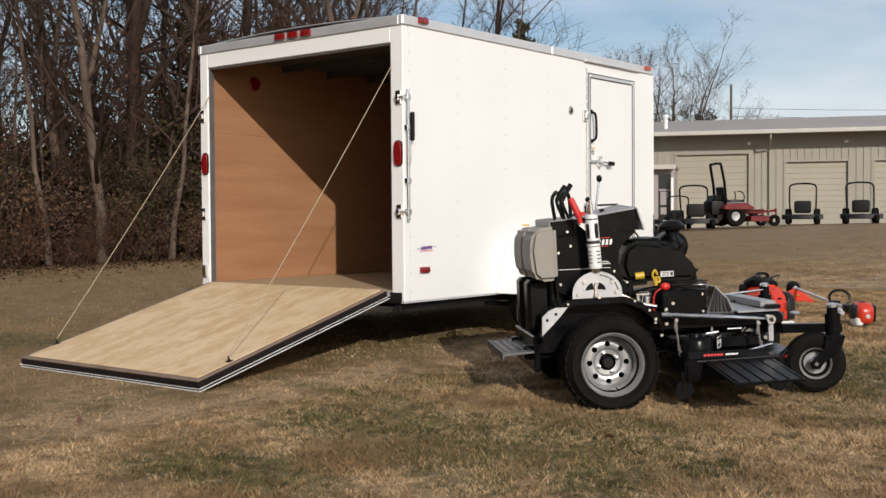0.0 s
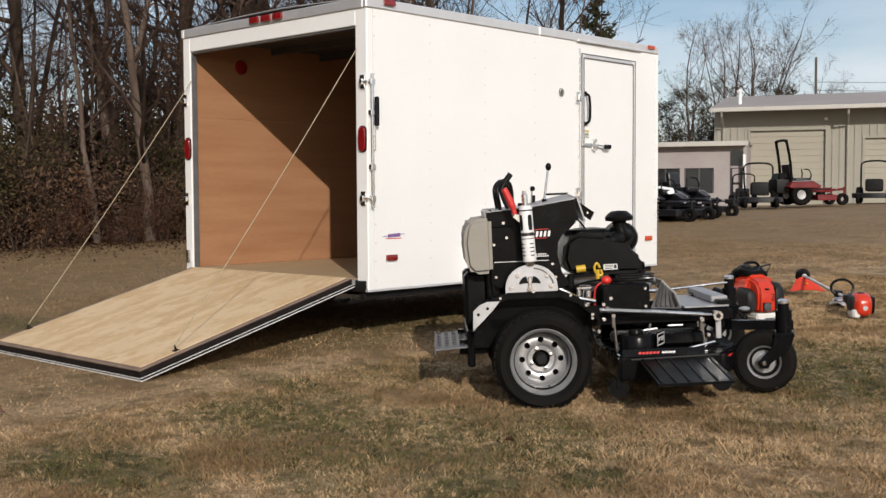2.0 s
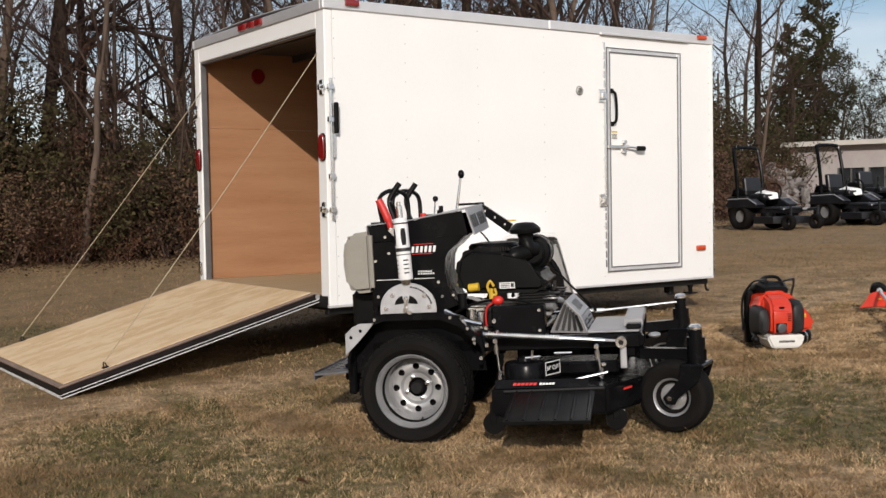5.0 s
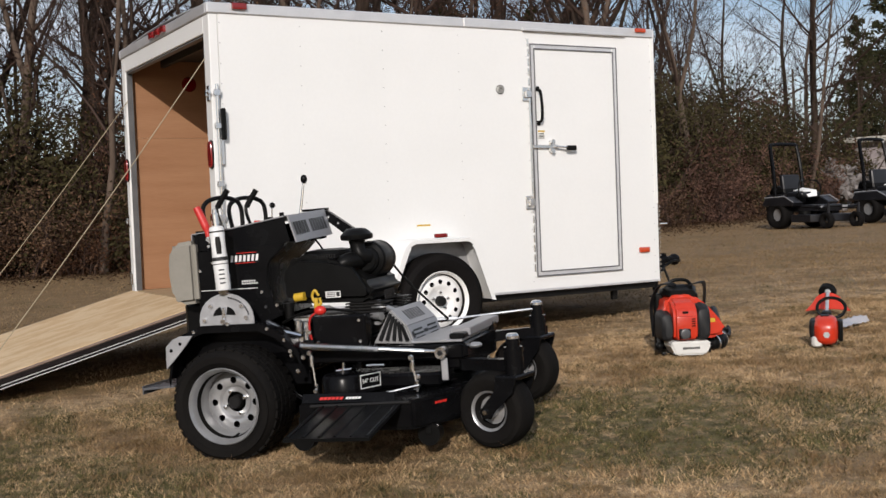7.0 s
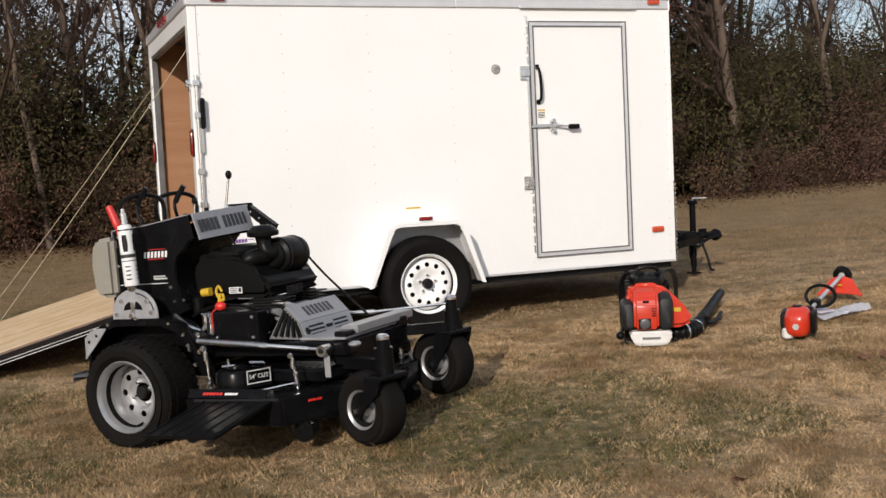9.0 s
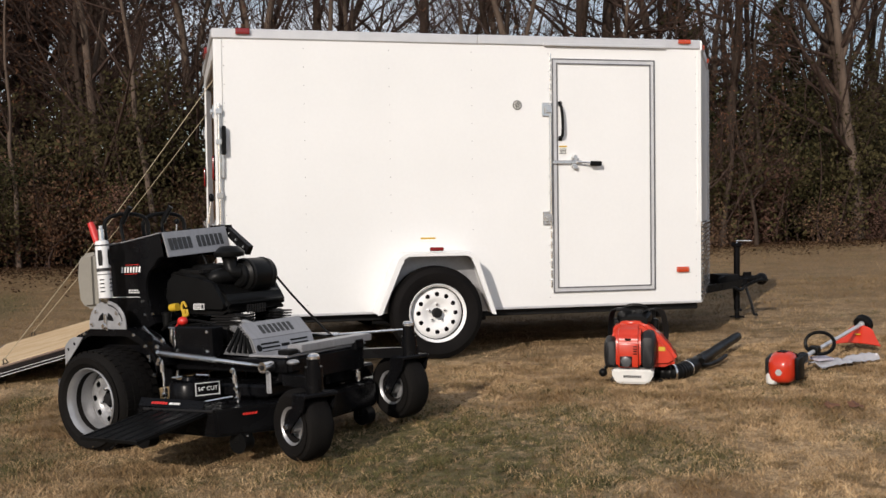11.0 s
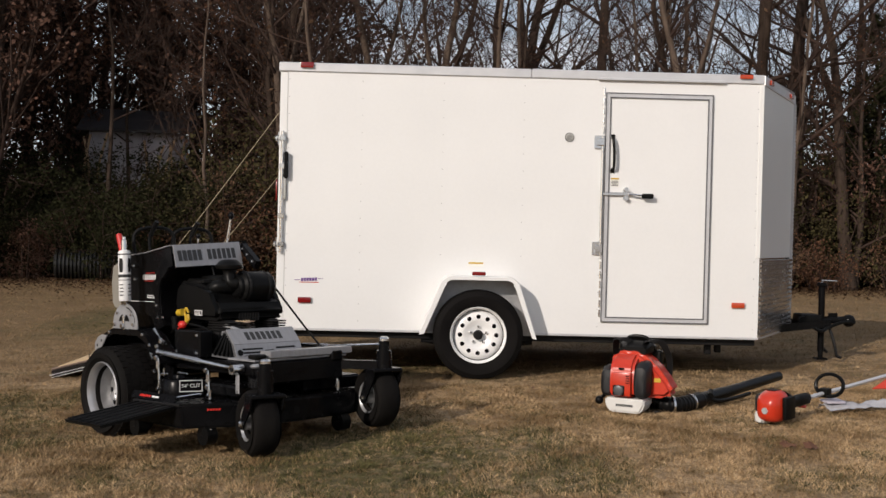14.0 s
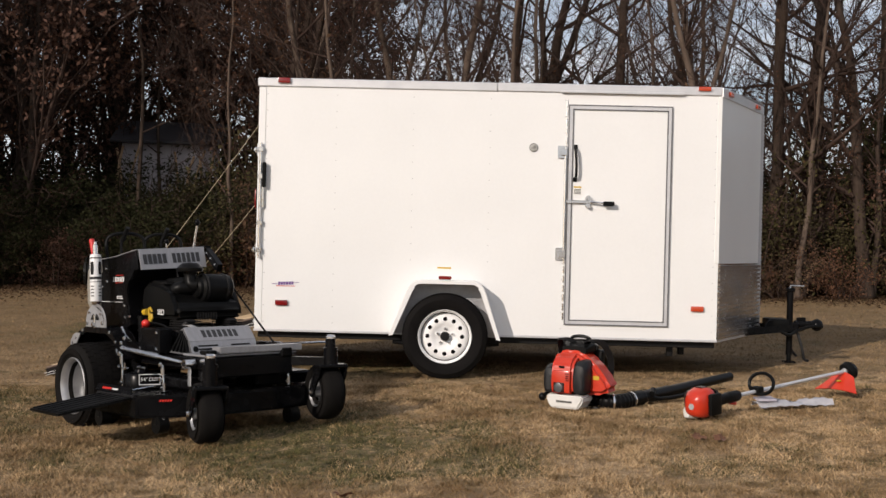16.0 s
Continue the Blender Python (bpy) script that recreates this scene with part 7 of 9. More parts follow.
class Twine:
    """Collects tapered limbs as plain lists."""
    def __init__(self):
        self.v, self.f = [], []

    def limb(self, pts, rs, seg):
        n0 = len(self.v)
        up = Vector((0.37, 0.61, 0.7))
        for k, p in enumerate(pts):
            d = (pts[min(k + 1, len(pts) - 1)] - pts[max(k - 1, 0)]).normalized()
            a = d.cross(up).normalized()
            b = d.cross(a)
            for j in range(seg):
                t = 2 * math.pi * j / seg
                self.v.append(tuple(p + rs[k] * (math.cos(t) * a + math.sin(t) * b)))
        for k in range(len(pts) - 1):
            for j in range(seg):
                j2 = (j + 1) % seg
                self.f.append((n0 + k * seg + j, n0 + k * seg + j2, n0 + (k + 1) * seg + j2, n0 + (k + 1) * seg + j))

    def leaf(self, p, size, rng):
        n0 = len(self.v)
        a = Vector((rng.uniform(-1, 1), rng.uniform(-1, 1), rng.uniform(-1, 1))).normalized()
        b = a.orthogonal().normalized()
        q = rng.uniform(0.45, 0.8)
        for u, w in ((-1, 0), (0, -q), (1, 0), (0, q)):
            self.v.append(tuple(p + size * (u * a + w * b * 0.8)))
        self.f.append((n0, n0 + 1, n0 + 2, n0 + 3))


def bend(rng, start, direction, length, n, wander, rise):
    pts, d = [start.copy()], direction.normalized()
    for k in range(n):
        d = (d + Vector((rng.gauss(0, wander), rng.gauss(0, wander), rng.gauss(0, wander) + rise))).normalized()
        pts.append(pts[-1] + d * (length / n))
    return pts


def tree_meshes(seed, height, girth, lowest, fork, leaves, limb_n=11, spread=1.0, leaf_size=0.048):
    """Trunk mesh and crown mesh (limbs, twigs) and leaf mesh of a bare tree."""
    rng = random.Random(seed)
    trunk, crown, leaf = Twine(), Twine(), Twine()
    stems = []
    base = bend(rng, Vector((0, 0, -0.15)), Vector((rng.gauss(0, 0.06), rng.gauss(0, 0.06), 1)), height, 9, 0.085, 0.06)
    rs = [girth * (1.25 if k == 0 else 1.0) * (1 - 0.88 * k / 9) for k in range(10)]
    trunk.limb(base, rs, 8)
    stems.append((base, rs, lowest))
    if fork:
        k = 3
        d = Vector((rng.uniform(-1, 1), rng.uniform(-1, 1), 1.7))
        pts = bend(rng, base[k], d, height * 0.6, 7, 0.07, 0.12)
        r2 = [rs[k] * 0.75 * (1 - 0.85 * j / 7) for j in range(8)]
        trunk.limb(pts, r2, 7)
        stems.append((pts, r2, 0.15))
    def on(pts, rr, u):
        x = u * (len(pts) - 1)
        k = min(int(x), len(pts) - 2)
        t = x - k
        return pts[k].lerp(pts[k + 1], t), rr[k] * (1 - t) + rr[k + 1] * t
    for pts0, rs0, low in stems:
        n1 = limb_n if pts0 is base else limb_n // 2
        for i in range(n1):
            u = low + (0.97 - low) * (i + rng.random()) / n1
            p, r = on(pts0, rs0, u)
            a = rng.uniform(0, 2 * math.pi)
            L1 = height * rng.uniform(0.20, 0.40) * (1.15 - 0.6 * u) * spread
            d1 = Vector((math.cos(a), math.sin(a), rng.uniform(0.35, 1.1)))
            l1 = bend(rng, p, d1, L1, 5, 0.13, 0.07)
            r1 = [max(0.008, r * 0.5 * (1 - 0.8 * k / 5)) for k in range(6)]
            crown.limb(l1, r1, 5)
            for j in range(rng.randint(6, 8)):
                p2, r_2 = on(l1, r1, rng.uniform(0.2, 1.0))
                d2 = (l1[-1] - l1[0]).normalized() + Vector((rng.gauss(0, 0.6), rng.gauss(0, 0.6), rng.gauss(0.25, 0.5)))
                L2 = L1 * rng.uniform(0.25, 0.55)
                l2 = bend(rng, p2, d2, L2, 3, 0.18, 0.05)
                rr2 = [max(0.005, r_2 * 0.55 * (1 - 0.6 * k / 3)) for k in range(4)]
                crown.limb(l2, rr2, 3)
                for q in range(rng.randint(4, 6)):
                    p3, r3 = on(l2, rr2, rng.uniform(0.25, 1.0))
                    d3 = (l2[-1] - l2[0]).normalized() + Vector((rng.gauss(0, 0.6), rng.gauss(0, 0.6), rng.gauss(0.1, 0.5)))
                    l3 = bend(rng, p3, d3, rng.uniform(0.35, 0.9), 2, 0.2, 0.0)
                    crown.limb(l3, [max(0.0045, r3 * 0.6), 0.0042, 0.0032], 3)
                    for w in range(leaves):
                        if rng.random() < 0.7:
                            leaf.leaf(l3[rng.randint(1, 2)] + Vector((rng.gauss(0, 0.09), rng.gauss(0, 0.09), rng.gauss(0, 0.09))), leaf_size * rng.uniform(0.65, 1.4), rng)
    return trunk, crown, leaf


def make_tree(name, seed, height, girth, lowest, fork, leaves, bark, leaf_mat, label, limb_n=11, spread=1.0, leaf_size=0.048):
    trunk, crown, leaf = tree_meshes(seed, height, girth, lowest, fork, leaves, limb_n, spread, leaf_size)
    root = thing(name, Matrix(), label, "tree", "trees of the wood edge")
    shared_part("trunk", raw_mesh("trunk", trunk.v, trunk.f, bark), root)
    c = shared_part("crown", raw_mesh("crown", crown.v, crown.f, M_TWIG), root)
    if leaf.f:
        shared_part("foliage", raw_mesh("foliage", leaf.v, leaf.f, leaf_mat, False), c, kind="stuff")
    return root


def make_bush(name, seed, width, height, n, leaf_mat, size, label, stems=9):
    """An uneven bush: stems with leaves scattered along many twigs."""
    rng = random.Random(seed)
    wood, leaf = Twine(), Twine()
    per = max(1, int(1.3 * n) // (stems * 9))
    for s in range(stems):
        a = rng.uniform(0, 2 * math.pi)
        p0 = Vector((math.cos(a), math.sin(a), 0)) * rng.uniform(0, width * 0.28)
        d = Vector((math.cos(a) * 0.45, math.sin(a) * 0.45, 1.0))
        h = height * rng.uniform(0.55, 1.05)
        st = bend(rng, p0, d, h, 5, 0.16, 0.03)
        wood.limb(st, [0.022 * (1 - 0.8 * k / 5) for k in range(6)], 4)
        for k in range(9):
            u = rng.uniform(0.08, 1.0) * 4.99
            b = st[int(u)].lerp(st[int(u) + 1], u % 1)
            t = bend(rng, b, Vector((rng.gauss(0, 1), rng.gauss(0, 1), rng.gauss(0.25, 0.6))), width * rng.uniform(0.18, 0.36), 3, 0.25, 0.0)
            wood.limb(t, [0.008, 0.006, 0.005, 0.003], 3)
            for q in range(per):
                v = rng.uniform(0.1, 1.0) * 2.99
                c = t[int(v)].lerp(t[int(v) + 1], v % 1)
                g = 0.10 * width / 2
                leaf.leaf(c + Vector((rng.gauss(0, g), rng.gauss(0, g), rng.gauss(0, g))), size * rng.uniform(0.55, 1.05), rng)
    root = thing(name, Matrix(), label, "bush", "undergrowth")
    shared_part("stem", raw_mesh("stem", wood.v, wood.f, M_TWIG), root, kind="stuff")
    shared_part("foliage", raw_mesh("foliage", leaf.v, leaf.f, leaf_mat, False), root, kind="stuff")
    return root


def place(ob, first, x, y, turn, size, lean=0.0):
    m = Matrix.Translation((x, y, ground_z(x, y) - 0.02)) @ Matrix.Rotation(turn, 4, "Z") @ Matrix.Rotation(lean, 4, "X")
    if first:
        ob.matrix_world = m
        ob.scale = (size,) * 3
        return ob
    c = copy_thing(ob, m)
    c.scale = (size,) * 3
    return c


def edge_y(x):
    """Where the wood begins; far left it comes round towards the lawn, unseen, added for shade."""
    return float(np.interp(x, [-34, -22, -14, -9, -4, 8, 14, 22, 60], [0, 3, 8, 13, 14.5, 13.5, 14.0, 17, 34]))


def make_cedar(seed, height):
    """A dense conical evergreen."""
    rng = random.Random(seed)
    trunk, leaf = Twine(), Twine()
    trunk.limb(bend(rng, Vector((0, 0, -0.1)), Vector((0, 0, 1)), height, 6, 0.02, 0.05), [0.16 * (1 - 0.9 * k / 6) for k in range(7)], 7)
    for i in range(70):
        u = 0.04 + 0.95 * (i + rng.random()) / 70
        a = rng.uniform(0, 6.283)
        L = height * 0.26 * (1 - u) ** 0.75 * rng.uniform(0.7, 1.15) + 0.15
        b = bend(rng, Vector((0, 0, u * height)), Vector((math.cos(a), math.sin(a), 0.35)), L, 3, 0.1, 0.03)
        trunk.limb(b, [0.03 * (1 - u) + 0.006, 0.014, 0.009, 0.004], 3)
        for q in range(int(16 + 34 * L)):
            v = (rng.random() ** 0.7) * 2.99
            c = b[int(v)].lerp(b[int(v) + 1], v % 1)
            g = 0.06 + 0.05 * L
            leaf.leaf(c + Vector((rng.gauss(0, g), rng.gauss(0, g), rng.gauss(0.0, g))), rng.uniform(0.07, 0.16), rng)
    root = thing("cedar_tree", Matrix(), "dense dark green conical cedar tree", "tree", "cedars")
    shared_part("trunk", raw_mesh("trunk", trunk.v, trunk.f, M_BARK), root)
    shared_part("crown", raw_mesh("crown", leaf.v, leaf.f, M_CEDAR, False), root)
    return root


M_CEDAR = surface("cedar_foliage", (0.016, 0.017, 0.008), (0.060, 0.060, 0.027), 0.75, 0, 1.5, 10, 0.0, island=0.9, through_light=0.1, spec=0.08)


EVERGREENS = [(45.4, 30.8, 0.95), (48.3, 31.9, 1.00), (46.4, 29.5, 0.95), (49.4, 30.4, 0.80), (47.5, 27.9, 0.68), (50.6, 28.6, 0.72), (48.5, 26.2, 0.76), (51.6, 26.8, 0.78), (49.4, 24.7, 0.60)]
FAR_BARE = [(3, 49.9, 26.7, 0.82), (2, 57.3, 29.9, 1.05), (3, 52.4, 26.4, 0.9), (2, 49.2, 23.9, 0.92), (3, 60.2, 28.9, 0.98), (2, 53.3, 24.7, 0.98), (3, 57.2, 25.8, 0.85), (2, 52.1, 22.7, 0.8), (2, 59.6, 25.6, 0.72), (2, 60.8, 22.8, 0.66), (3, 64.6, 24.1, 0.62), (2, 62.0, 25.1, 0.55), (2, 83.6, 27.6, 0.5)]
FAR_DARK = [(53.9, 23.4, 0.62), (56.1, 23.5, 0.6), (58.2, 23.7, 0.55), (55.7, 21.9, 0.5), (57.2, 25.9, 0.6)]


def plant_woods():
    rng = random.Random(11)
    kinds = [
        make_tree("bare_tree", 1, 13, 0.14, 0.18, False, 0, M_BARK, None, "tall bare grey-barked tree at the wood edge"),
        make_tree("bare_tree", 2, 14, 0.17, 0.15, True, 0, M_BARK, None, "tall bare forked tree at the wood edge"),
        make_tree("bare_tree", 3, 11, 0.10, 0.16, False, 1, M_BARK, M_LEAF_BROWN, "slim bare tree with a few brown leaves"),
        make_tree("bare_tree", 4, 12, 0.13, 0.13, True, 1, M_BARK_PALE, M_LEAF_BROWN, "pale-barked forked tree with a few dead leaves"),
        make_tree("bare_tree", 6, 9, 0.065, 0.22, False, 0, M_BARK_PALE, None, "thin pale young tree with bare branches"),
        make_tree("leafy_tree", 7, 10, 0.14, 0.12, False, 4, M_BARK, M_LEAF_RUST, "tree still holding rusty brown leaves", 12),
        make_tree("sapling", 9, 8, 0.055, 0.10, False, 0, M_BARK, None, "thin bare sapling in the undergrowth", 6),
        make_tree("leafy_tree", 41, 11, 0.13, 0.05, True, 10, M_BARK, M_LEAF_UMBER, "dense tree still holding withered dark brown leaves", 13, 1.1, 0.058),
        make_tree("leafy_tree", 43, 10, 0.15, 0.10, True, 7, M_BARK, M_CEDAR, "broad dark evergreen tree with brownish tints", 13, 1.0, 0.085),
    ]
    used = [False] * len(kinds)
    def put(k, x, y, size=1.0, lean=0.02):
        place(kinds[k], not used[k], x, y, rng.uniform(0, 6.28), size, rng.gauss(0, lean))
        used[k] = True
    # chosen trunks that stand out against the sky
    for k, x, y, s in ((4, -1.30, 16.00, 1.0), (1, 9.6, 15.8, 1.0), (0, 3.2, 15.6, 1.0), (1, 5.2, 15.0, 0.95), (3, 1.2, 15.4, 0.95), (2, 7.4, 15.4, 1.0), (0, 12.4, 16.2, 1.05), (3, 6.8, 14.6, 0.9)):
        put(k, x, y, s)
    for row, (gap, back) in enumerate(((3.0, 0.8), (2.5, 3.2), (2.3, 6.0), (2.6, 9.5))):
        x = -26.0 + rng.random()
        while x < 36:
            xx = x + rng.gauss(0, 0.5)
            if row == 3 and xx > -1:
                x += gap
                continue
            if -7.5 < xx < -2.8 and row < 3:
                x += gap
                continue
            if xx < -1.5:
                k = rng.choice((5, 5, 5, 0, 5, 2, 5))
            else:
                k = rng.choice((0, 1, 2, 3, 4, 0, 2, 6)) if row < 3 else rng.choice((2, 6, 6, 4))
            put(k, xx, edge_y(xx) + back + rng.gauss(0, 0.7), rng.uniform(0.8, 1.15))
            x += gap * rng.uniform(0.75, 1.3)
    # a dense shaded stand on the far left
    for back, gap in ((1.6, 1.7), (4.2, 1.9), (7.5, 2.2)):
        x = -17.0
        while x < -1.9:
            xx = x + rng.gauss(0, 0.3)
            if not (-7.4 < xx < -2.9 and back < 5):
                put(7, xx, edge_y(x) + back + rng.gauss(0, 0.5), rng.uniform(0.9, 1.25))
            x += gap * rng.uniform(0.8, 1.2)
    for x, y, s in ((-8.6, 15.6, 1.3), (-10.5, 21.5, 1.3), (-8.6, 22.5, 1.35), (-7.0, 21.4, 1.3), (-5.4, 22.6, 1.35), (-3.9, 21.6, 1.3), (-2.4, 22.8, 1.2),
                    (-9.6, 25, 1.4), (-7.6, 25.5, 1.4), (-5.8, 25, 1.4), (-4.0, 25.5, 1.4), (-12.5, 24, 1.4)):
        put(7, x, y, s)
    for x, y, s in ((20, 24.5, 0.5), (24, 26, 0.5), (28, 28, 0.5)):
        put(7, x, y, s)
    for n in range(26):
        xx = rng.uniform(-6, 26)
        put(6, xx, edge_y(xx) + rng.uniform(0.3, 8), rng.uniform(0.6, 1.2), 0.06)
    for n in range(14):
        xx = rng.uniform(-3.5, 9)
        put(rng.choice((6, 4, 6, 2)), xx, edge_y(xx) + rng.uniform(0.4, 1.8), rng.uniform(0.55, 1.0), 0.08)
    bushes = [
        make_bush("bush", 21, 2.4, 2.3, 1700, M_LEAF_BROWN, 0.045, "brown-leaved tangled undergrowth bush"),
        make_bush("bush", 22, 2.2, 1.9, 1600, M_LEAF_RUST, 0.042, "rust-leaved bush at the wood edge"),
        make_bush("bush", 23, 2.6, 2.6, 1900, M_LEAF_OLIVE, 0.05, "olive-green bush with thinning leaves"),
        make_bush("evergreen_bush", 24, 2.8, 3.0, 2800, M_LEAF_DARK, 0.055, "dense dark evergreen bush under trees"),
        make_bush("bush", 25, 2.0, 1.3, 900, M_LEAF_BROWN, 0.05, "low brown bramble at the wood edge"),
        make_bush("bush", 26, 2.6, 2.7, 3000, M_LEAF_UMBER, 0.052, "dense bush of withered dark brown leaves"),
        make_bush("evergreen_bush", 27, 2.7, 3.9, 6000, M_LEAF_DRAB, 0.05, "tall drab olive evergreen shrub at the wood edge", 16),
    ]
    seen = [False] * len(bushes)
    def bush(k, x, y, s):
        place(bushes[k], not seen[k], x, y, rng.uniform(0, 6.28), s)
        seen[k] = True
    for back, gap, lo, hi in ((0.2, 1.2, 0.6, 0.9), (1.5, 1.2, 0.9, 1.25), (3.2, 1.5, 1.1, 1.45), (5.5, 1.8, 1.25, 1.55), (8.5, 2.2, 1.4, 1.7), (12.5, 2.6, 1.6, 2.0)):
        x = -24.0
        while x < 34:
            xx = x + rng.gauss(0, 0.3)
            if xx < -3.0:
                k = rng.choice((3, 5, 5, 3, 5))
            elif xx > 8.5:
                k = rng.choice((2, 2, 5, 3, 2, 2)) if back > 1 else rng.choice((5, 5, 4, 2))
            else:
                k = rng.choice((0, 2, 1, 5, 0, 1, 2)) if back > 1 else rng.choice((0, 1, 4, 1, 5))
            if -7.6 < xx < -2.8 and 1 < back < 8:
                x += gap
                continue
            bush(k, xx, edge_y(xx) + back + rng.gauss(0, 0.35), rng.uniform(lo, hi) * (1.2 if xx > 11 and back > 1 else 0.78 if xx > -1 and back > 5 else 1.0))
            x += gap * rng.uniform(0.8, 1.25)
    for x, y, s in ((-6.9, 16.4, 0.85), (-5.9, 16.6, 0.8), (-4.8, 16.5, 0.82), (-3.9, 16.3, 0.9), (-5.3, 15.4, 0.75), (-6.5, 15.2, 0.75), (-4.2, 15.1, 0.75)):
        bush(3, x, y, s)
    for n in range(9):
        bush(3, -8.2 + 0.62 * n, 16.9 + 0.3 * math.sin(2.1 * n), 1.06 + 0.07 * math.sin(3.7 * n))
    for n in range(10):
        xx = rng.uniform(-2.3, 1.2)
        bush(rng.choice((2, 1, 2, 0)), xx, edge_y(xx) + rng.uniform(0.8, 4.5), rng.uniform(1.2, 1.6))
    for n in range(22):
        xx = -3.4 + 0.42 * n + rng.gauss(0, 0.2)
        bush(rng.choice((2, 0, 0, 1, 2, 1)), xx, edge_y(xx) + rng.uniform(0.0, 0.9), rng.uniform(0.8, 1.15))
    for n in range(16):
        xx = -9.5 + 0.5 * n + rng.gauss(0, 0.15)
        bush(3, xx, edge_y(xx) + rng.uniform(0.3, 1.4), rng.uniform(0.55, 0.72))
    # cedars: far-left ones unseen, added to shade the stand; others at the wood edge
    cedar = make_cedar(31, 10.0)
    first = True
    for x, y, s in ((-15, 10.0, 1.15), (-18, 7.5, 1.3), (-13, 12.5, 1.1), (-21, 5, 1.2), (-16.5, 13, 1.2), (-11.5, 15.5, 1.1), (-23, 9, 1.3), (-20, 12, 1.3),
                    (11.5, 16.5, 0.62), (14.5, 17.0, 0.6), (47.5, 31.5, 1.2), (44.5, 31.0, 0.95)):
        place(cedar, first, x, y, rng.uniform(0, 6.28), s)
        first = False
    # a darker belt deeper in the wood, and fuller growth beside the clearing
    for n in range(8):
        put(7, -19 + 2.4 * n + rng.gauss(0, 0.3), 28.5 + rng.gauss(0, 0.8), rng.uniform(1.4, 1.7))
    for x, y, s in ((-2.4, 18.5, 1.0),):
        put(5, x, y, s)
    for x, y, s in ((-1.3, 15.0, 1.15), (-0.3, 15.3, 1.2), (0.7, 15.8, 1.15), (-2.1, 15.4, 1.1)):
        bush(6, x, y, s)
    # evergreens beyond the low annex
    for x, y, s in EVERGREENS:
        put(8, x, y, s * 0.8)
    # bare trees far beyond the warehouse
    for k, x, y, s in FAR_BARE:
        put(k, x, y, s)
    for x, y, s in FAR_DARK:
        put(8, x, y, s)
    # pale leaning trunks and drab evergreen shrubs along the sunny edge
    for k, x, y, s, lean in ((4, 2.36, 13.3, 1.1, 0.10), (4, 5.7, 13.6, 1.0, 0.08), (3, 6.7, 13.4, 0.85, 0.04), (4, 8.4, 13.5, 1.0, -0.05)):
        put(k, x, y, s, lean)
    for k, x, y, s, lean in ((0, 11.4, 17.6, 0.9, 0), (2, 12.6, 18.4, 1.0, 0), (0, 13.8, 17.2, 0.85, 0), (2, 15.0, 18.2, 1.05, 0), (1, 16.2, 17.4, 0.85, 0), (2, 17.6, 18.6, 1.0, 0), (0, 19.2, 19.4, 0.9, 0), (5, 14.3, 19.2, 0.95, 0), (5, 16.4, 19.8, 0.95, 0), (5, 18.4, 20.4, 0.95, 0),
                             (4, -0.55, 13.9, 1.05, 0.03), (4, -3.1, 14.1, 0.8, 0.05), (3, -1.6, 15.2, 0.9, 0.02)):
        put(k, x, y, s, lean)
    for x, y, s in ((3.3, 14.4, 0.75), (4.5, 14.5, 0.7), (3.9, 15.6, 0.9), (5.4, 14.8, 0.65), (7.6, 14.3, 0.7), (10.6, 15.0, 0.8), (12.2, 15.4, 0.85)):
        bush(6, x, y, s)
    for n in range(12):
        xx = 2.6 + 0.85 * n
        put(rng.choice((5, 2, 5)), xx + rng.gauss(0, 0.3), 14.0 + rng.uniform(-0.4, 0.9), rng.uniform(0.36, 0.6), 0.05)
    for n in range(12):
        xx = 15.5 + 1.35 * n
        bush(rng.choice((6, 5, 6, 2)), xx + rng.gauss(0, 0.3), edge_y(xx) + 2.0 + rng.gauss(0, 0.5), rng.uniform(1.1, 1.4))
    for x, y, s in ((1.9, 13.4, 0.75), (2.8, 13.2, 0.6), (4.6, 13.3, 0.7), (5.9, 13.2, 0.6), (7.0, 13.4, 0.75), (8.2, 13.3, 0.65), (0.9, 13.6, 0.8), (9.4, 13.5, 0.7)):
        bush(rng.choice((1, 1, 0)), x, y, s)


plant_woods()


def scatter_litter():
    """Dead leaves on the ground, thick under the trees and thin on the lawn's edge."""
    rng = random.Random(77)
    leaf = Twine()
    for n in range(58000):
        x = rng.uniform(-12, 26) if n < 52000 else rng.uniform(-10, -1.0)
        y = edge_y(x) + (-abs(rng.gauss(0, 2.2)) if n >= 52000 else abs(rng.gauss(0, 2.6)) if rng.random() < 0.6 else -abs(rng.gauss(0, 1.5)))
        p = Vector((x, y, ground_z(x, y) + rng.uniform(0.012, 0.04)))
        n0 = len(leaf.v)
        a = rng.uniform(0, 6.283)
        u = Vector((math.cos(a), math.sin(a), rng.gauss(0, 0.3)))
        w = Vector((-math.sin(a), math.cos(a), rng.gauss(0, 0.3)))
        s = rng.uniform(0.03, 0.065) if y > edge_y(x) else rng.uniform(0.018, 0.038)
        for i, j in ((-1, 0), (0, -0.6), (1, 0), (0, 0.6)):
            leaf.v.append(tuple(p + s * (i * u + j * w)))
        leaf.f.append((n0, n0 + 1, n0 + 2, n0 + 3))
    ob = new("leaf_litter", raw_mesh("leaf_litter", leaf.v, leaf.f, M_LITTER_LEAF, False))
    tagged(ob, "fallen brown leaves along the wood edge", "leaves", kind="stuff")


M_OAK_LEAF = surface("red_brown_oak_leaf", (0.085, 0.040, 0.025), (0.15, 0.072, 0.044), 0.7, 0, 20, 90, 0.2, spec=0.2)


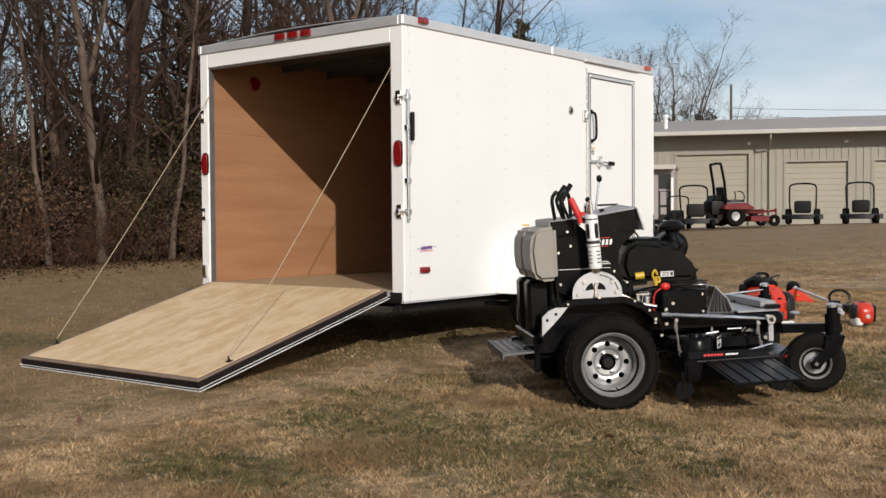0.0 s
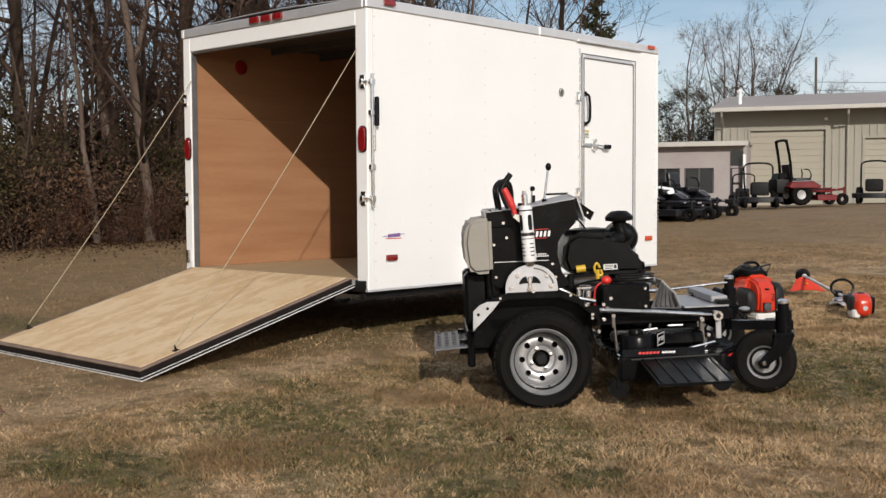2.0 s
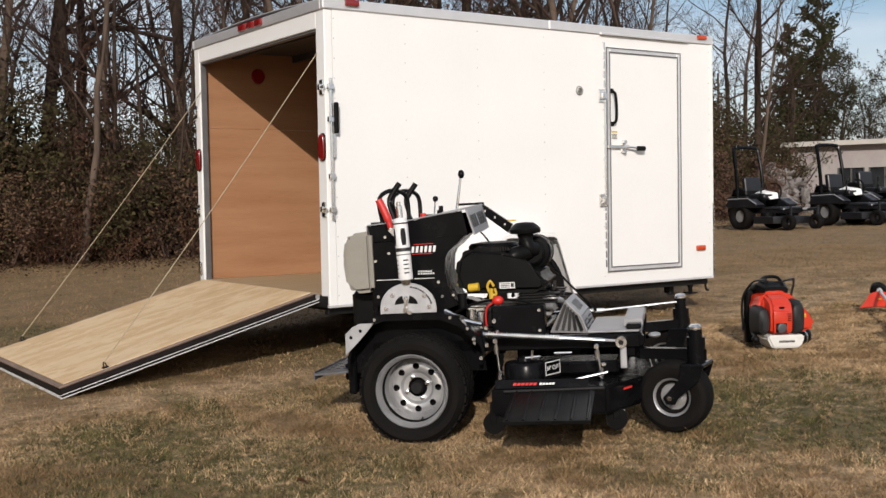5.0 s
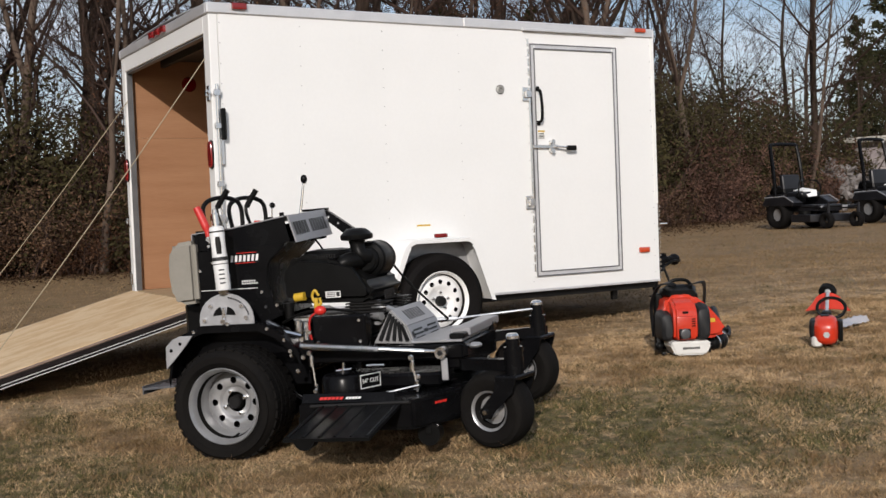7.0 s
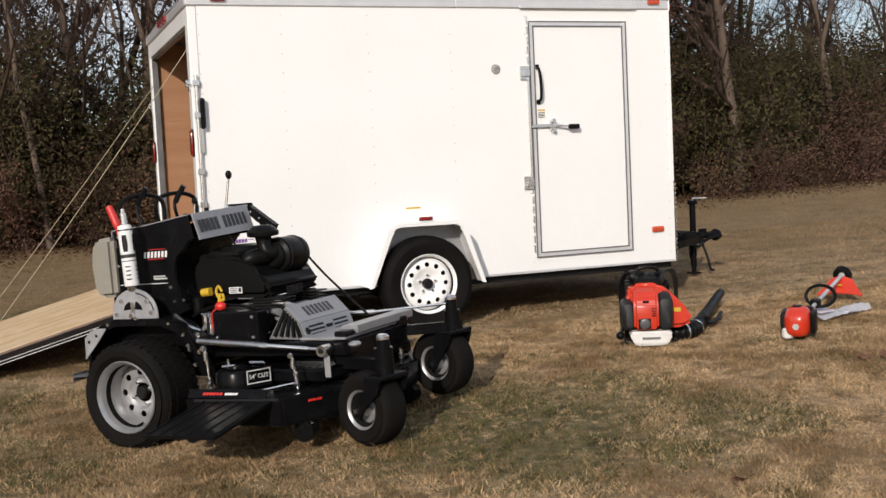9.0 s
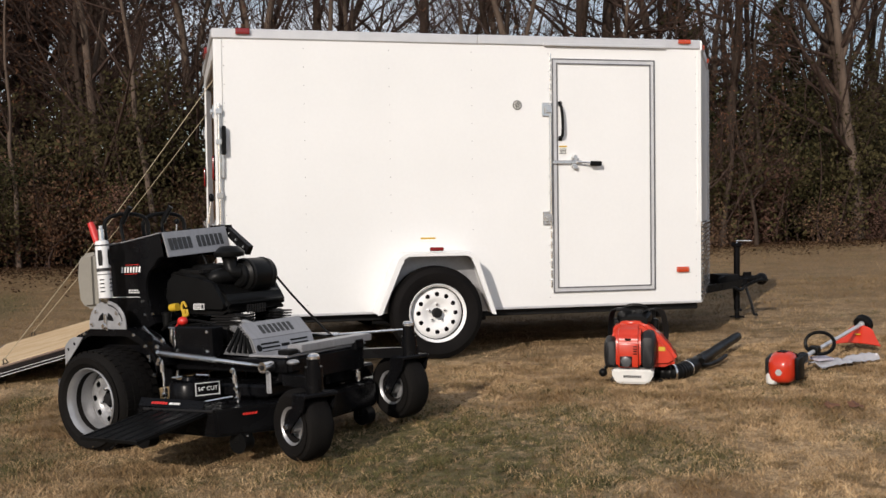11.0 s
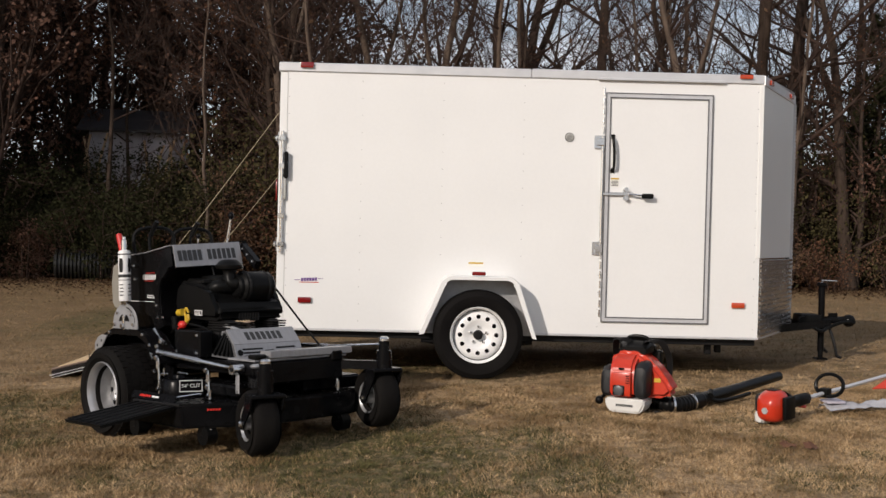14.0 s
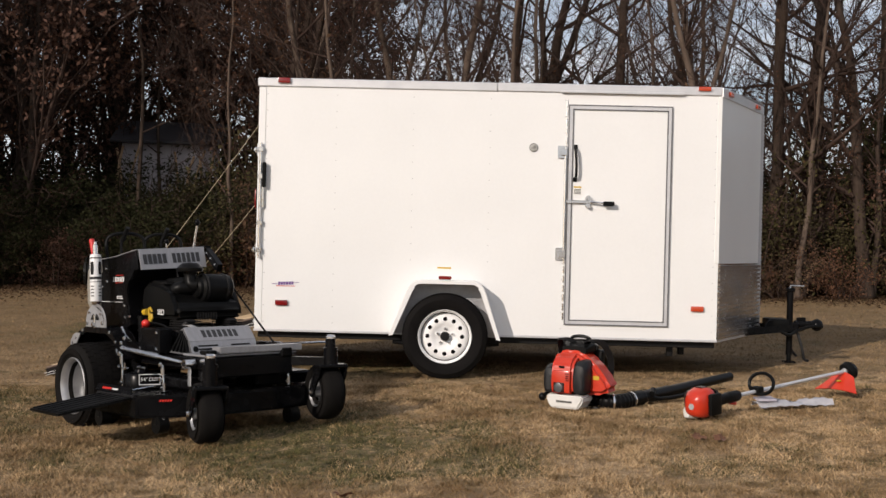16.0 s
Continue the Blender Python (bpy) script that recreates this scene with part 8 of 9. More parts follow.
def drop_leaves():
    """Single curled oak leaves lying on the short grass."""
    rng = random.Random(5)
    bm = bmesh.new()
    out = []
    for k in range(18):
        t = 2 * math.pi * k / 18
        r = 0.045 * (1.0 + 0.32 * math.cos(3 * t)) * (1.0 if k % 2 else 0.72)
        out.append(bm.verts.new((r * math.cos(t) * 1.5, r * math.sin(t), 0.014 * math.cos(2 * t) + 0.012)))
    mid = bm.verts.new((0, 0, 0.002))
    for k in range(18):
        bm.faces.new((mid, out[k], out[(k + 1) % 18]))
    me = finish(bm, "dead_leaf", M_OAK_LEAF)
    for x, y, s in LAWN_LEAVES:
        ob = new("dead_leaf", me)
        ob.matrix_world = Matrix.Translation((x, y, ground_z(x, y) + 0.022)) @ Euler((rng.uniform(-0.5, 0.5), rng.uniform(-0.5, 0.5), rng.uniform(0, 6.3))).to_matrix().to_4x4() @ Matrix.Scale(0.62 * s, 4)
        tagged(ob, "curled reddish-brown dead oak leaf on the grass", "leaf", "leaves on the lawn")


LAWN_LEAVES = [(3.01, -2.94, 1.15), (2.91, -2.87, 1.0), (1.16, -4.22, 1.0), (-1.5, -2.49, 0.8), (1.86, -0.73, 0.7), (-2.66, -0.12, 0.8)]
M_LITTER_LEAF = surface("fallen_leaves", (0.030, 0.018, 0.011), (0.105, 0.06, 0.033), 0.85, 0, 2, 12, 0.0, island=0.9, spec=0.08)
scatter_litter()
drop_leaves()


# ---- far buildings ----
M_SIDING = surface("beige_metal_siding", (0.25, 0.235, 0.195), (0.30, 0.285, 0.24), 0.5, 0, 0.6, 9, 0.05)
M_SHUTTER = surface("tan_roller_door", (0.29, 0.27, 0.215), (0.335, 0.315, 0.255), 0.5, 0, 0.6, 9, 0.05)
M_ROOF = surface("weathered_metal_roof", (0.24, 0.215, 0.20), (0.31, 0.285, 0.27), 0.75, 0.0, 0.5, 6, 0.1)
M_PALE_WALL = surface("pale_block_wall", (0.28, 0.228, 0.245), (0.34, 0.325, 0.30), 0.8, 0, 0.8, 9, 0.1)
M_GUTTER = surface("pale_gutter", (0.40, 0.38, 0.34), (0.48, 0.46, 0.42), 0.5, 0, 2, 12, 0.05)
M_GLASS_DARK = surface("dark_window_glass", (0.012, 0.014, 0.016), (0.03, 0.033, 0.036), 0.08, 0, 2, 20, 0.0)
M_FRAME_DARK = surface("dark_door_frame", (0.05, 0.05, 0.05), (0.09, 0.09, 0.085), 0.5, 0, 3, 20, 0.05)


def make_warehouse():
    """A long metal-clad building; its own x runs along the front, y inwards."""
    a = radians(-66)
    m = Matrix.Translation((38.7, 19.0, 0.40)) @ Matrix.Rotation(a, 4, "Z")
    root = thing("metal_warehouse", m, "long beige metal-clad warehouse with roller doors and a low grey roof", "building")
    Lw, D, E = 42.0, 16.0, 4.2
    doors = [(3.09, 3.1, 3.3), (7.5, 2.55, 2.9), (11.1, 2.5, 2.9), (14.5, 2.5, 2.9), (17.9, 2.75, 2.75), (22.0, 2.75, 2.75), (27.0, 2.75, 2.75)]
    bm = bmesh.new()
    x = 0.0
    for c, w, h in doors:
        box(bm, (x, 0, -1.0), (c - w / 2, 0.2, E))
        box(bm, (c - w / 2, 0, h), (c + w / 2, 0.2, E))
        x = c + w / 2
    box(bm, (x, 0, -1.0), (Lw, 0.2, E))
    box(bm, (0, 0.2, -1), (0.2, D, E))
    box(bm, (Lw - 0.2, 0.2, -1), (Lw, D, E))
    box(bm, (0.2, D - 0.2, -1), (Lw - 0.2, D, E))
    prism(bm, [(0, E), (D, E), (D / 2, E + 1.15)], Matrix(((0, 0, 1, 0), (1, 0, 0, 0), (0, 1, 0, 0), (0, 0, 0, 1))), 0.2)
    wall = part("wall", bm, M_SIDING, root, "beige ribbed metal siding")
    bm = bmesh.new()
    k = 0
    xx = 0.1
    while xx < Lw:
        top = E - 0.02
        inside = [d for d in doors if d[0] - d[1] / 2 - 0.05 < xx < d[0] + d[1] / 2 + 0.05]
        box(bm, (xx, -0.035, inside[0][2] + 0.1 if inside else -0.8), (xx + 0.06, 0.0, top))
        xx += 0.3
    part("siding_ribs", bm, M_SIDING, wall)["kind"] = "stuff"
    for c, w, h in doors:
        bm = bmesh.new()
        n = 14
        out = [(0.16, -0.6)]
        for j in range(n):
            z = -0.6 + (h + 0.6) * j / n
            out += [(0.115, z), (0.10, z + 0.02), (0.10, z + (h + 0.6) / n - 0.02)]
        out += [(0.115, h), (0.16, h)]
        prism(bm, out, Matrix.Translation((c - w / 2, 0, 0)) @ Matrix(((0, 0, 1, 0), (1, 0, 0, 0), (0, 1, 0, 0), (0, 0, 0, 1))), w)
        d = part("roller_door", bm, M_SHUTTER, root, "closed tan roller door")
        bm = bmesh.new()
        box(bm, (c - w / 2 - 0.1, -0.05, -0.8), (c - w / 2, 0.02, h + 0.1))
        box(bm, (c + w / 2, -0.05, -0.8), (c + w / 2 + 0.1, 0.02, h + 0.1))
        box(bm, (c - w / 2, -0.05, h), (c + w / 2, 0.02, h + 0.1))
        part("door_trim", bm, M_SIDING, d)
    bm = bmesh.new()
    for s in (0, 1):
        y0, y1 = (-1.10, D / 2) if s == 0 else (D + 1.10, D / 2)
        vs = [bm.verts.new(p) for p in ((-0.08, y0, E + 0.02), (Lw + 0.35, y0, E + 0.02), (Lw + 0.35, y1, E + 1.25), (-0.08, y1, E + 1.25))]
        bm.faces.new(vs)
    thicken(bm, 0.05)
    roof = part("roof", bm, M_ROOF, root, "weathered grey metal roof")
    bm = bmesh.new()
    for k in range(int(Lw / 0.6)):
        p0, p1 = (k * 0.6, -1.10, E + 0.05), (k * 0.6, D / 2, E + 1.28)
        tube(bm, [p0, p1], 0.012, 4)
    part("roof_ribs", bm, M_ROOF, roof)["kind"] = "stuff"
    bm = bmesh.new()
    box(bm, (-0.1, -1.25, E - 0.12), (Lw + 0.4, -1.10, E + 0.06), 0.02)
    part("gutter", bm, M_GUTTER, root, "pale eaves gutter")
    for x in (0.4, 5.53, 12.9, 24.4):
        bm = bmesh.new()
        tube(bm, [(x, -1.17, E - 0.1), (x, -1.12, E - 0.3), (x, -0.1, E - 0.75), (x, -0.1, -0.8)], 0.05, 6)
        part("downpipe", bm, M_SIDING, root)
    bm = bmesh.new()
    rod(bm, (1.0, 1.2, E + 0.2), (1.0, 1.2, E + 0.95), 0.08, seg=12)
    rod(bm, (1.0, 1.2, E + 0.92), (1.0, 1.2, E + 1.05), 0.15, 0.04, seg=12)
    part("roof_flue", bm, M_WHITE_TRIM, root, "white roof flue")
    for x in (4.65, 8.7, 19.5):
        bm = bmesh.new()
        box(bm, (x - 0.07, -0.18, E - 0.52), (x + 0.07, 0.0, E - 0.40), 0.02)
        part("flood_light", bm, M_WHITE_TRIM, root, "white flood light under the eaves")


def make_annex():
    a = radians(-66)
    m = Matrix.Translation((38.7, 19.0, 0.30)) @ Matrix.Rotation(a, 4, "Z")
    root = thing("low_annex", m, "low pale annex with dark windows and a flat roof", "building")
    x0, x1, y0, y1, h = -5.4, 1.56, -2.6, 4.0, 2.72
    wins = [(-3.05, 1.05), (-1.78, 1.22), (-0.38, 1.22)]
    zs, zt = 0.70, 1.76
    bm = bmesh.new()
    box(bm, (x0, y0, -1), (x1, y0 + 0.2, zs))
    x = x0
    for c, w in wins + [(1.16, 0.5)]:
        box(bm, (x, y0, zs), (c - w / 2, y0 + 0.2, zt))
        x = c + w / 2
    box(bm, (x, y0, zs), (x1, y0 + 0.2, zt))
    box(bm, (x0, y0, zt), (x1, y0 + 0.2, h))
    box(bm, (x0, y0 + 0.2, -1), (x0 + 0.2, y1, h))
    box(bm, (x1 - 0.2, y0 + 0.2, -1), (x1, 0.0, h))
    part("wall", bm, M_PALE_WALL, root, "pale painted wall")
    for c, w in wins:
        bm = bmesh.new()
        box(bm, (c - w / 2, y0 + 0.1, zs), (c + w / 2, y0 + 0.13, zt))
        pane = part("window", bm, M_GLASS_DARK, root, "dark shop window")
        bm = bmesh.new()
        for xa, xb in ((c - w / 2, c - w / 2 + 0.06), (c + w / 2 - 0.06, c + w / 2), (c - 0.03, c + 0.03)):
            box(bm, (xa, y0 + 0.05, zs), (xb, y0 + 0.1, zt))
        part("window_frame", bm, M_FRAME_DARK, pane)
    # flat dark sheet on the wall in place of the doorway's inner shade
    bm = bmesh.new()
    box(bm, (0.9, y0 - 0.03, -0.3), (1.42, y0 - 0.002, 2.45))
    dr = part("doorway_shade", bm, M_GLASS_DARK, root, "dark sheet standing for the shade inside an open doorway")
    bm = bmesh.new()
    box(bm, (0.9, y0 - 0.06, 1.75), (1.42, y0 - 0.032, 1.83))
    box(bm, (0.98, y0 - 0.06, 1.15), (1.30, y0 - 0.034, 1.72))
    box(bm, (0.98, y0 - 0.06, 0.75), (1.25, y0 - 0.034, 1.05))
    part("door_notices", bm, M_PALE_WALL, dr, "pale notices in the dark doorway")
    bm = bmesh.new()
    box(bm, (1.43, y0 - 0.45, -0.3), (1.53, y0 - 0.01, 2.3), 0.02)
    part("door_leaf", bm, M_WHITE_TRIM, root, "white door standing open")
    bm = bmesh.new()
    box(bm, (x0 - 0.3, y0 - 0.4, h), (x1 + 0.06, y1, h + 0.14), 0.02)
    part("roof", bm, M_ROOF, root, "flat grey roof with a pale fascia")
    bm = bmesh.new()
    box(bm, (x0 - 0.32, y0 - 0.46, h - 0.06), (x1 + 0.08, y0 - 0.4, h + 0.13))
    part("fascia", bm, M_GUTTER, root)


make_warehouse()
make_annex()


# ---- parked mowers, pipe, shed ----
M_RED_PAINT = surface("red_machine_paint", (0.10, 0.006, 0.008), (0.16, 0.009, 0.011), 0.35, 0, 4, 40, 0.05)
M_CHAR = surface("charcoal_machine_paint", (0.005, 0.005, 0.006), (0.012, 0.012, 0.015), 0.4, 0, 4, 40, 0.05)
M_PIPE = surface("black_corrugated_plastic", (0.006, 0.006, 0.006), (0.016, 0.016, 0.015), 0.45, 0, 4, 40, 0.1)
M_RUBBLE = surface("pale_rubble", (0.07, 0.06, 0.055), (0.22, 0.20, 0.19), 0.9, 0, 3, 20, 0.5, 0.02, island=0.8)
M_SHED_WALL = surface("lilac_grey_boards", (0.30, 0.28, 0.31), (0.46, 0.44, 0.47), 0.8, 0, 1.5, 20, 0.2)
M_SHED_ROOF = surface("dark_sheet_roof", (0.030, 0.028, 0.031), (0.055, 0.050, 0.055), 0.8, 0, 2, 20, 0.1)
M_TIMBER = surface("tan_timber", (0.36, 0.23, 0.13), (0.50, 0.34, 0.21), 0.8, 0, 2, 30, 0.3)
M_POLE = surface("weathered_pole", (0.06, 0.045, 0.035), (0.11, 0.09, 0.07), 0.9, 0, 2, 20, 0.3)


def make_rider(x, y, heading, paint, label, rops=True, seat=True, rag=False):
    """A parked zero-turn mower; its own x points forwards."""
    m0 = Matrix.Translation((x, y, ground_z(x, y))) @ Matrix.Rotation(radians(heading), 4, "Z")
    root = thing("riding_mower", m0, label, "mower", "parked mowers")
    P = lambda name, bm, mt, lb="", par=root: part(name, bm, mt, par, lb)
    for s in (-1, 1):
        bm = bmesh.new()
        wheel_tyre(bm, Matrix.Translation((0, s * 0.50, 0.30)) @ Matrix.Rotation(radians(90), 4, "X"), 0.30, 0.15, 0.28, seg=28)
        w = P("tyre", bm, M_RUBBER)
        bm = bmesh.new()
        lathe(bm, [(0.15, s * -0.10), (0.14, s * -0.06), (0.04, s * -0.05), (0.0, s * -0.05)], Matrix.Translation((0, s * 0.50, 0.30)) @ Matrix.Rotation(radians(90), 4, "X"), 20)
        part("rim", bm, M_SILVER, w)
        bm = bmesh.new()
        wheel_tyre(bm, Matrix.Translation((1.25, s * 0.42, 0.17)) @ Matrix.Rotation(radians(90), 4, "X"), 0.17, 0.08, 0.15, seg=22)
        P("caster_tyre", bm, M_RUBBER)
        bm = bmesh.new()
        tube(bm, [(0.75, s * 0.30, 0.42), (1.15, s * 0.36, 0.44), (1.30, s * 0.42, 0.46)], 0.035, 6)
        rod(bm, (1.30, s * 0.42, 0.30), (1.30, s * 0.42, 0.52), 0.03, seg=8)
        P("front_arm", bm, paint)
        bm = bmesh.new()
        prism(bm, [(-0.40, 0.52), (-0.30, 0.66), (0.30, 0.68), (0.55, 0.55), (0.50, 0.48), (-0.30, 0.48)], xz_plane(s * 0.50 - 0.14), 0.28, 0.02)
        fd = P("fender", bm, paint)
        bm = bmesh.new()
        tube(bm, [(-0.30, s * 0.645, 0.672), (0.30, s * 0.645, 0.692), (0.55, s * 0.645, 0.562)], 0.012, 6)
        part("fender_edge", bm, M_GALV, fd, "pale worn edge of the fender")
        bm = bmesh.new()
        tube(bm, smooth_line([(0.30, s * 0.30, 0.60), (0.38, s * 0.31, 0.85), (0.33, s * 0.24, 1.0), (0.27, s * 0.10, 1.02)], 4), 0.017, 6)
        P("steering_lever", bm, M_BLACK_MATT)
    bm = bmesh.new()
    box(bm, (-0.62, -0.33, 0.34), (-0.05, 0.33, 0.74), 0.05, segments=2)
    P("engine", bm, M_DARK_STEEL)
    bm = bmesh.new()
    box(bm, (-0.3, -0.34, 0.36), (0.95, 0.34, 0.50), 0.03, segments=2)
    P("chassis", bm, paint)
    bm = bmesh.new()
    prism(bm, [(-0.58, 0.74), (-0.10, 0.76), (-0.12, 0.86), (-0.30, 0.93), (-0.52, 0.90)], xz_plane(-0.26), 0.52, 0.03)
    P("engine_shroud", bm, M_BLACK_MATT, "black engine shroud behind the seat")
    bm = bmesh.new()
    box(bm, (0.50, -0.36, 0.44), (0.98, 0.36, 0.475), 0.01)
    P("foot_plate", bm, M_DARK_STEEL, "dark foot plate")
    bm = bmesh.new()
    rod(bm, (0.62, -0.40, 0.29), (0.62, -0.40, 0.38), 0.13, seg=14)
    P("belt_cover", bm, M_BLACK_MATT, "round belt cover on the deck")
    bm = bmesh.new()
    rod(bm, (0.62, 0.40, 0.29), (0.62, 0.40, 0.38), 0.13, seg=14)
    P("belt_cover", bm, M_BLACK_MATT)
    bm = bmesh.new()
    prism(bm, [(0.45, -0.62), (1.0, -0.62), (1.15, -0.3), (1.15, 0.3), (1.0, 0.62), (0.45, 0.62)], Matrix.Translation((0, 0, 0.14)), 0.16, 0.015)
    P("cutting_deck", bm, paint)
    if seat:
        bm = bmesh.new()
        box(bm, (-0.05, -0.26, 0.66), (0.42, 0.26, 0.78), 0.05, segments=3)
        P("seat", bm, M_CHAR, "dark padded seat")
        bm = bmesh.new()
        box(bm, (-0.12, -0.25, 0.74), (0.0, 0.25, 1.18), 0.05, m=Matrix.Translation((0, 0, 0)) @ Matrix.Rotation(radians(-8), 4, "Y"), segments=3)
        P("backrest", bm, M_CHAR, "dark padded backrest")
    for sd in (-1, 1):
        bm = bmesh.new()
        box(bm, (1.08, sd * 0.30 - 0.11, 0.43), (1.10, sd * 0.30 + 0.11, 0.475), 0.004)
        P("front_decal", bm, M_GALV, "pale strip on the front arm")
    if rag:
        bm = bmesh.new()
        slab(bm, [(0.10, -0.20, 0.80), (0.34, -0.16, 0.79), (0.40, 0.16, 0.80), (0.05, 0.12, 0.86)], 0.012)
        slab(bm, [(0.34, -0.16, 0.79), (0.46, -0.12, 0.66), (0.48, 0.10, 0.68), (0.40, 0.16, 0.80)], 0.012)
        P("seat_tag", bm, M_WHITE_TRIM, "white paper lying over the seat")
    if rops:
        bm = bmesh.new()
        tube(bm, smooth_line([(-0.22, -0.40, 0.45), (-0.26, -0.40, 1.15), (-0.36, -0.38, 1.72), (-0.38, -0.30, 1.82), (-0.38, 0.30, 1.82), (-0.36, 0.38, 1.72), (-0.26, 0.40, 1.15), (-0.22, 0.40, 0.45)], 4), 0.040, 8)
        P("roll_bar", bm, M_BLACK, "black roll-over bar")
    return root


def make_walk_mower(x, y, heading, label, size=1.0):
    m0 = Matrix.Translation((x, y, ground_z(x, y))) @ Matrix.Rotation(radians(heading), 4, "Z") @ Matrix.Scale(size, 4)
    root = thing("walk_behind_mower", m0, label, "mower", "parked mowers")
    P = lambda name, bm, mt, lb="": part(name, bm, mt, root, lb)
    bm = bmesh.new()
    tube(bm, smooth_line([(0.0, -0.38, 0.35), (-0.45, -0.40, 0.95), (-0.62, -0.36, 1.22), (-0.66, 0.0, 1.28), (-0.62, 0.36, 1.22), (-0.45, 0.40, 0.95), (0.0, 0.38, 0.35)], 4), 0.026, 8)
    P("handle_bar", bm, M_BLACK, "tall black hoop handle")
    bm = bmesh.new()
    box(bm, (0.0, -0.25, 0.34), (0.50, 0.25, 0.72), 0.08, segments=3)
    P("engine", bm, M_DARK_STEEL)
    bm = bmesh.new()
    prism(bm, [(0.3, -0.6), (0.9, -0.6), (1.05, -0.3), (1.05, 0.3), (0.9, 0.6), (0.3, 0.6)], Matrix.Translation((0, 0, 0.15)), 0.15, 0.015)
    P("cutting_deck", bm, M_CHAR)
    for s in (-1, 1):
        bm = bmesh.new()
        wheel_tyre(bm, Matrix.Translation((0, s * 0.42, 0.24)) @ Matrix.Rotation(radians(90), 4, "X"), 0.24, 0.11, 0.2, seg=24)
        P("tyre", bm, M_RUBBER)
        bm = bmesh.new()
        wheel_tyre(bm, Matrix.Translation((1.05, s * 0.42, 0.14)) @ Matrix.Rotation(radians(90), 4, "X"), 0.14, 0.07, 0.12, seg=20)
        P("caster_tyre", bm, M_RUBBER)
    return root


def make_culvert():
    a, b = Vector((-5.95, 13.45, 0)), Vector((-3.85, 13.9, 0))
    m = frame_of(a, b)
    bm = bmesh.new()
    n = 30
    L = (b - a).length
    prof = []
    for k in range(n):
        z = L * k / n
        prof += [(0.255, z), (0.255, z + L / n * 0.2), (0.300, z + L / n * 0.35), (0.300, z + L / n * 0.75)]
    prof += [(0.255, L), (0.23, L), (0.23, 0.0)]
    lathe(bm, prof, Matrix.Translation((0, 0, ground_z(-5, 13.7) + 0.29)) @ m, 28, closed=True)
    ob = new("drain_pipe", finish(bm, "drain_pipe", M_PIPE))
    tagged(ob, "black corrugated plastic drain pipe lying by the wood", "drain pipe")


def make_shed():
    m0 = Matrix.Translation((-5.75, 18.4, ground_z(-6, 18) + 0.0)) @ Matrix.Rotation(radians(8), 4, "Z")
    root = thing("timber_shed", m0, "small board shed with a dark roof deep in the wood", "shed")
    bm = bmesh.new()
    box(bm, (-1.0, 0, -0.1), (1.25, 1.3, 3.42), 0.01)
    part("wall", bm, M_SHED_WALL, root, "pale lilac-grey painted board wall")
    for k in range(11):
        bm = bmesh.new()
        box(bm, (-1.0 + 0.205 * k, -0.018, 0.0), (-0.81 + 0.205 * k, -0.001, 3.40), 0.004)
        part("wall_board", bm, M_SHED_WALL, root)
    bm = bmesh.new()
    slab(bm, [(-1.25, -0.30, 3.40), (1.5, -0.30, 3.40), (1.5, 1.5, 4.05), (-1.25, 1.5, 4.05)], 0.06)
    part("roof", bm, M_SHED_ROOF, root, "dark weathered sheet roof")
    for x, lean, top in ((-1.05, 0.14, 3.30), (-0.90, -0.16, 3.24), (-0.74, 0.22, 3.34), (0.42, -0.10, 3.2), (0.62, 0.16, 3.1), (0.80, 0.24, 3.26), (0.98, -0.06, 3.12), (1.16, 0.10, 3.2)):
        bm = bmesh.new()
        tube(bm, smooth_line([(x, -0.42, 2.2), (x + 0.3 * lean, -0.44, 2.7), (x + lean, -0.40, top)], 4), 0.03, 6)
        part("timber", bm, M_TIMBER, root, "tan leaning timber")


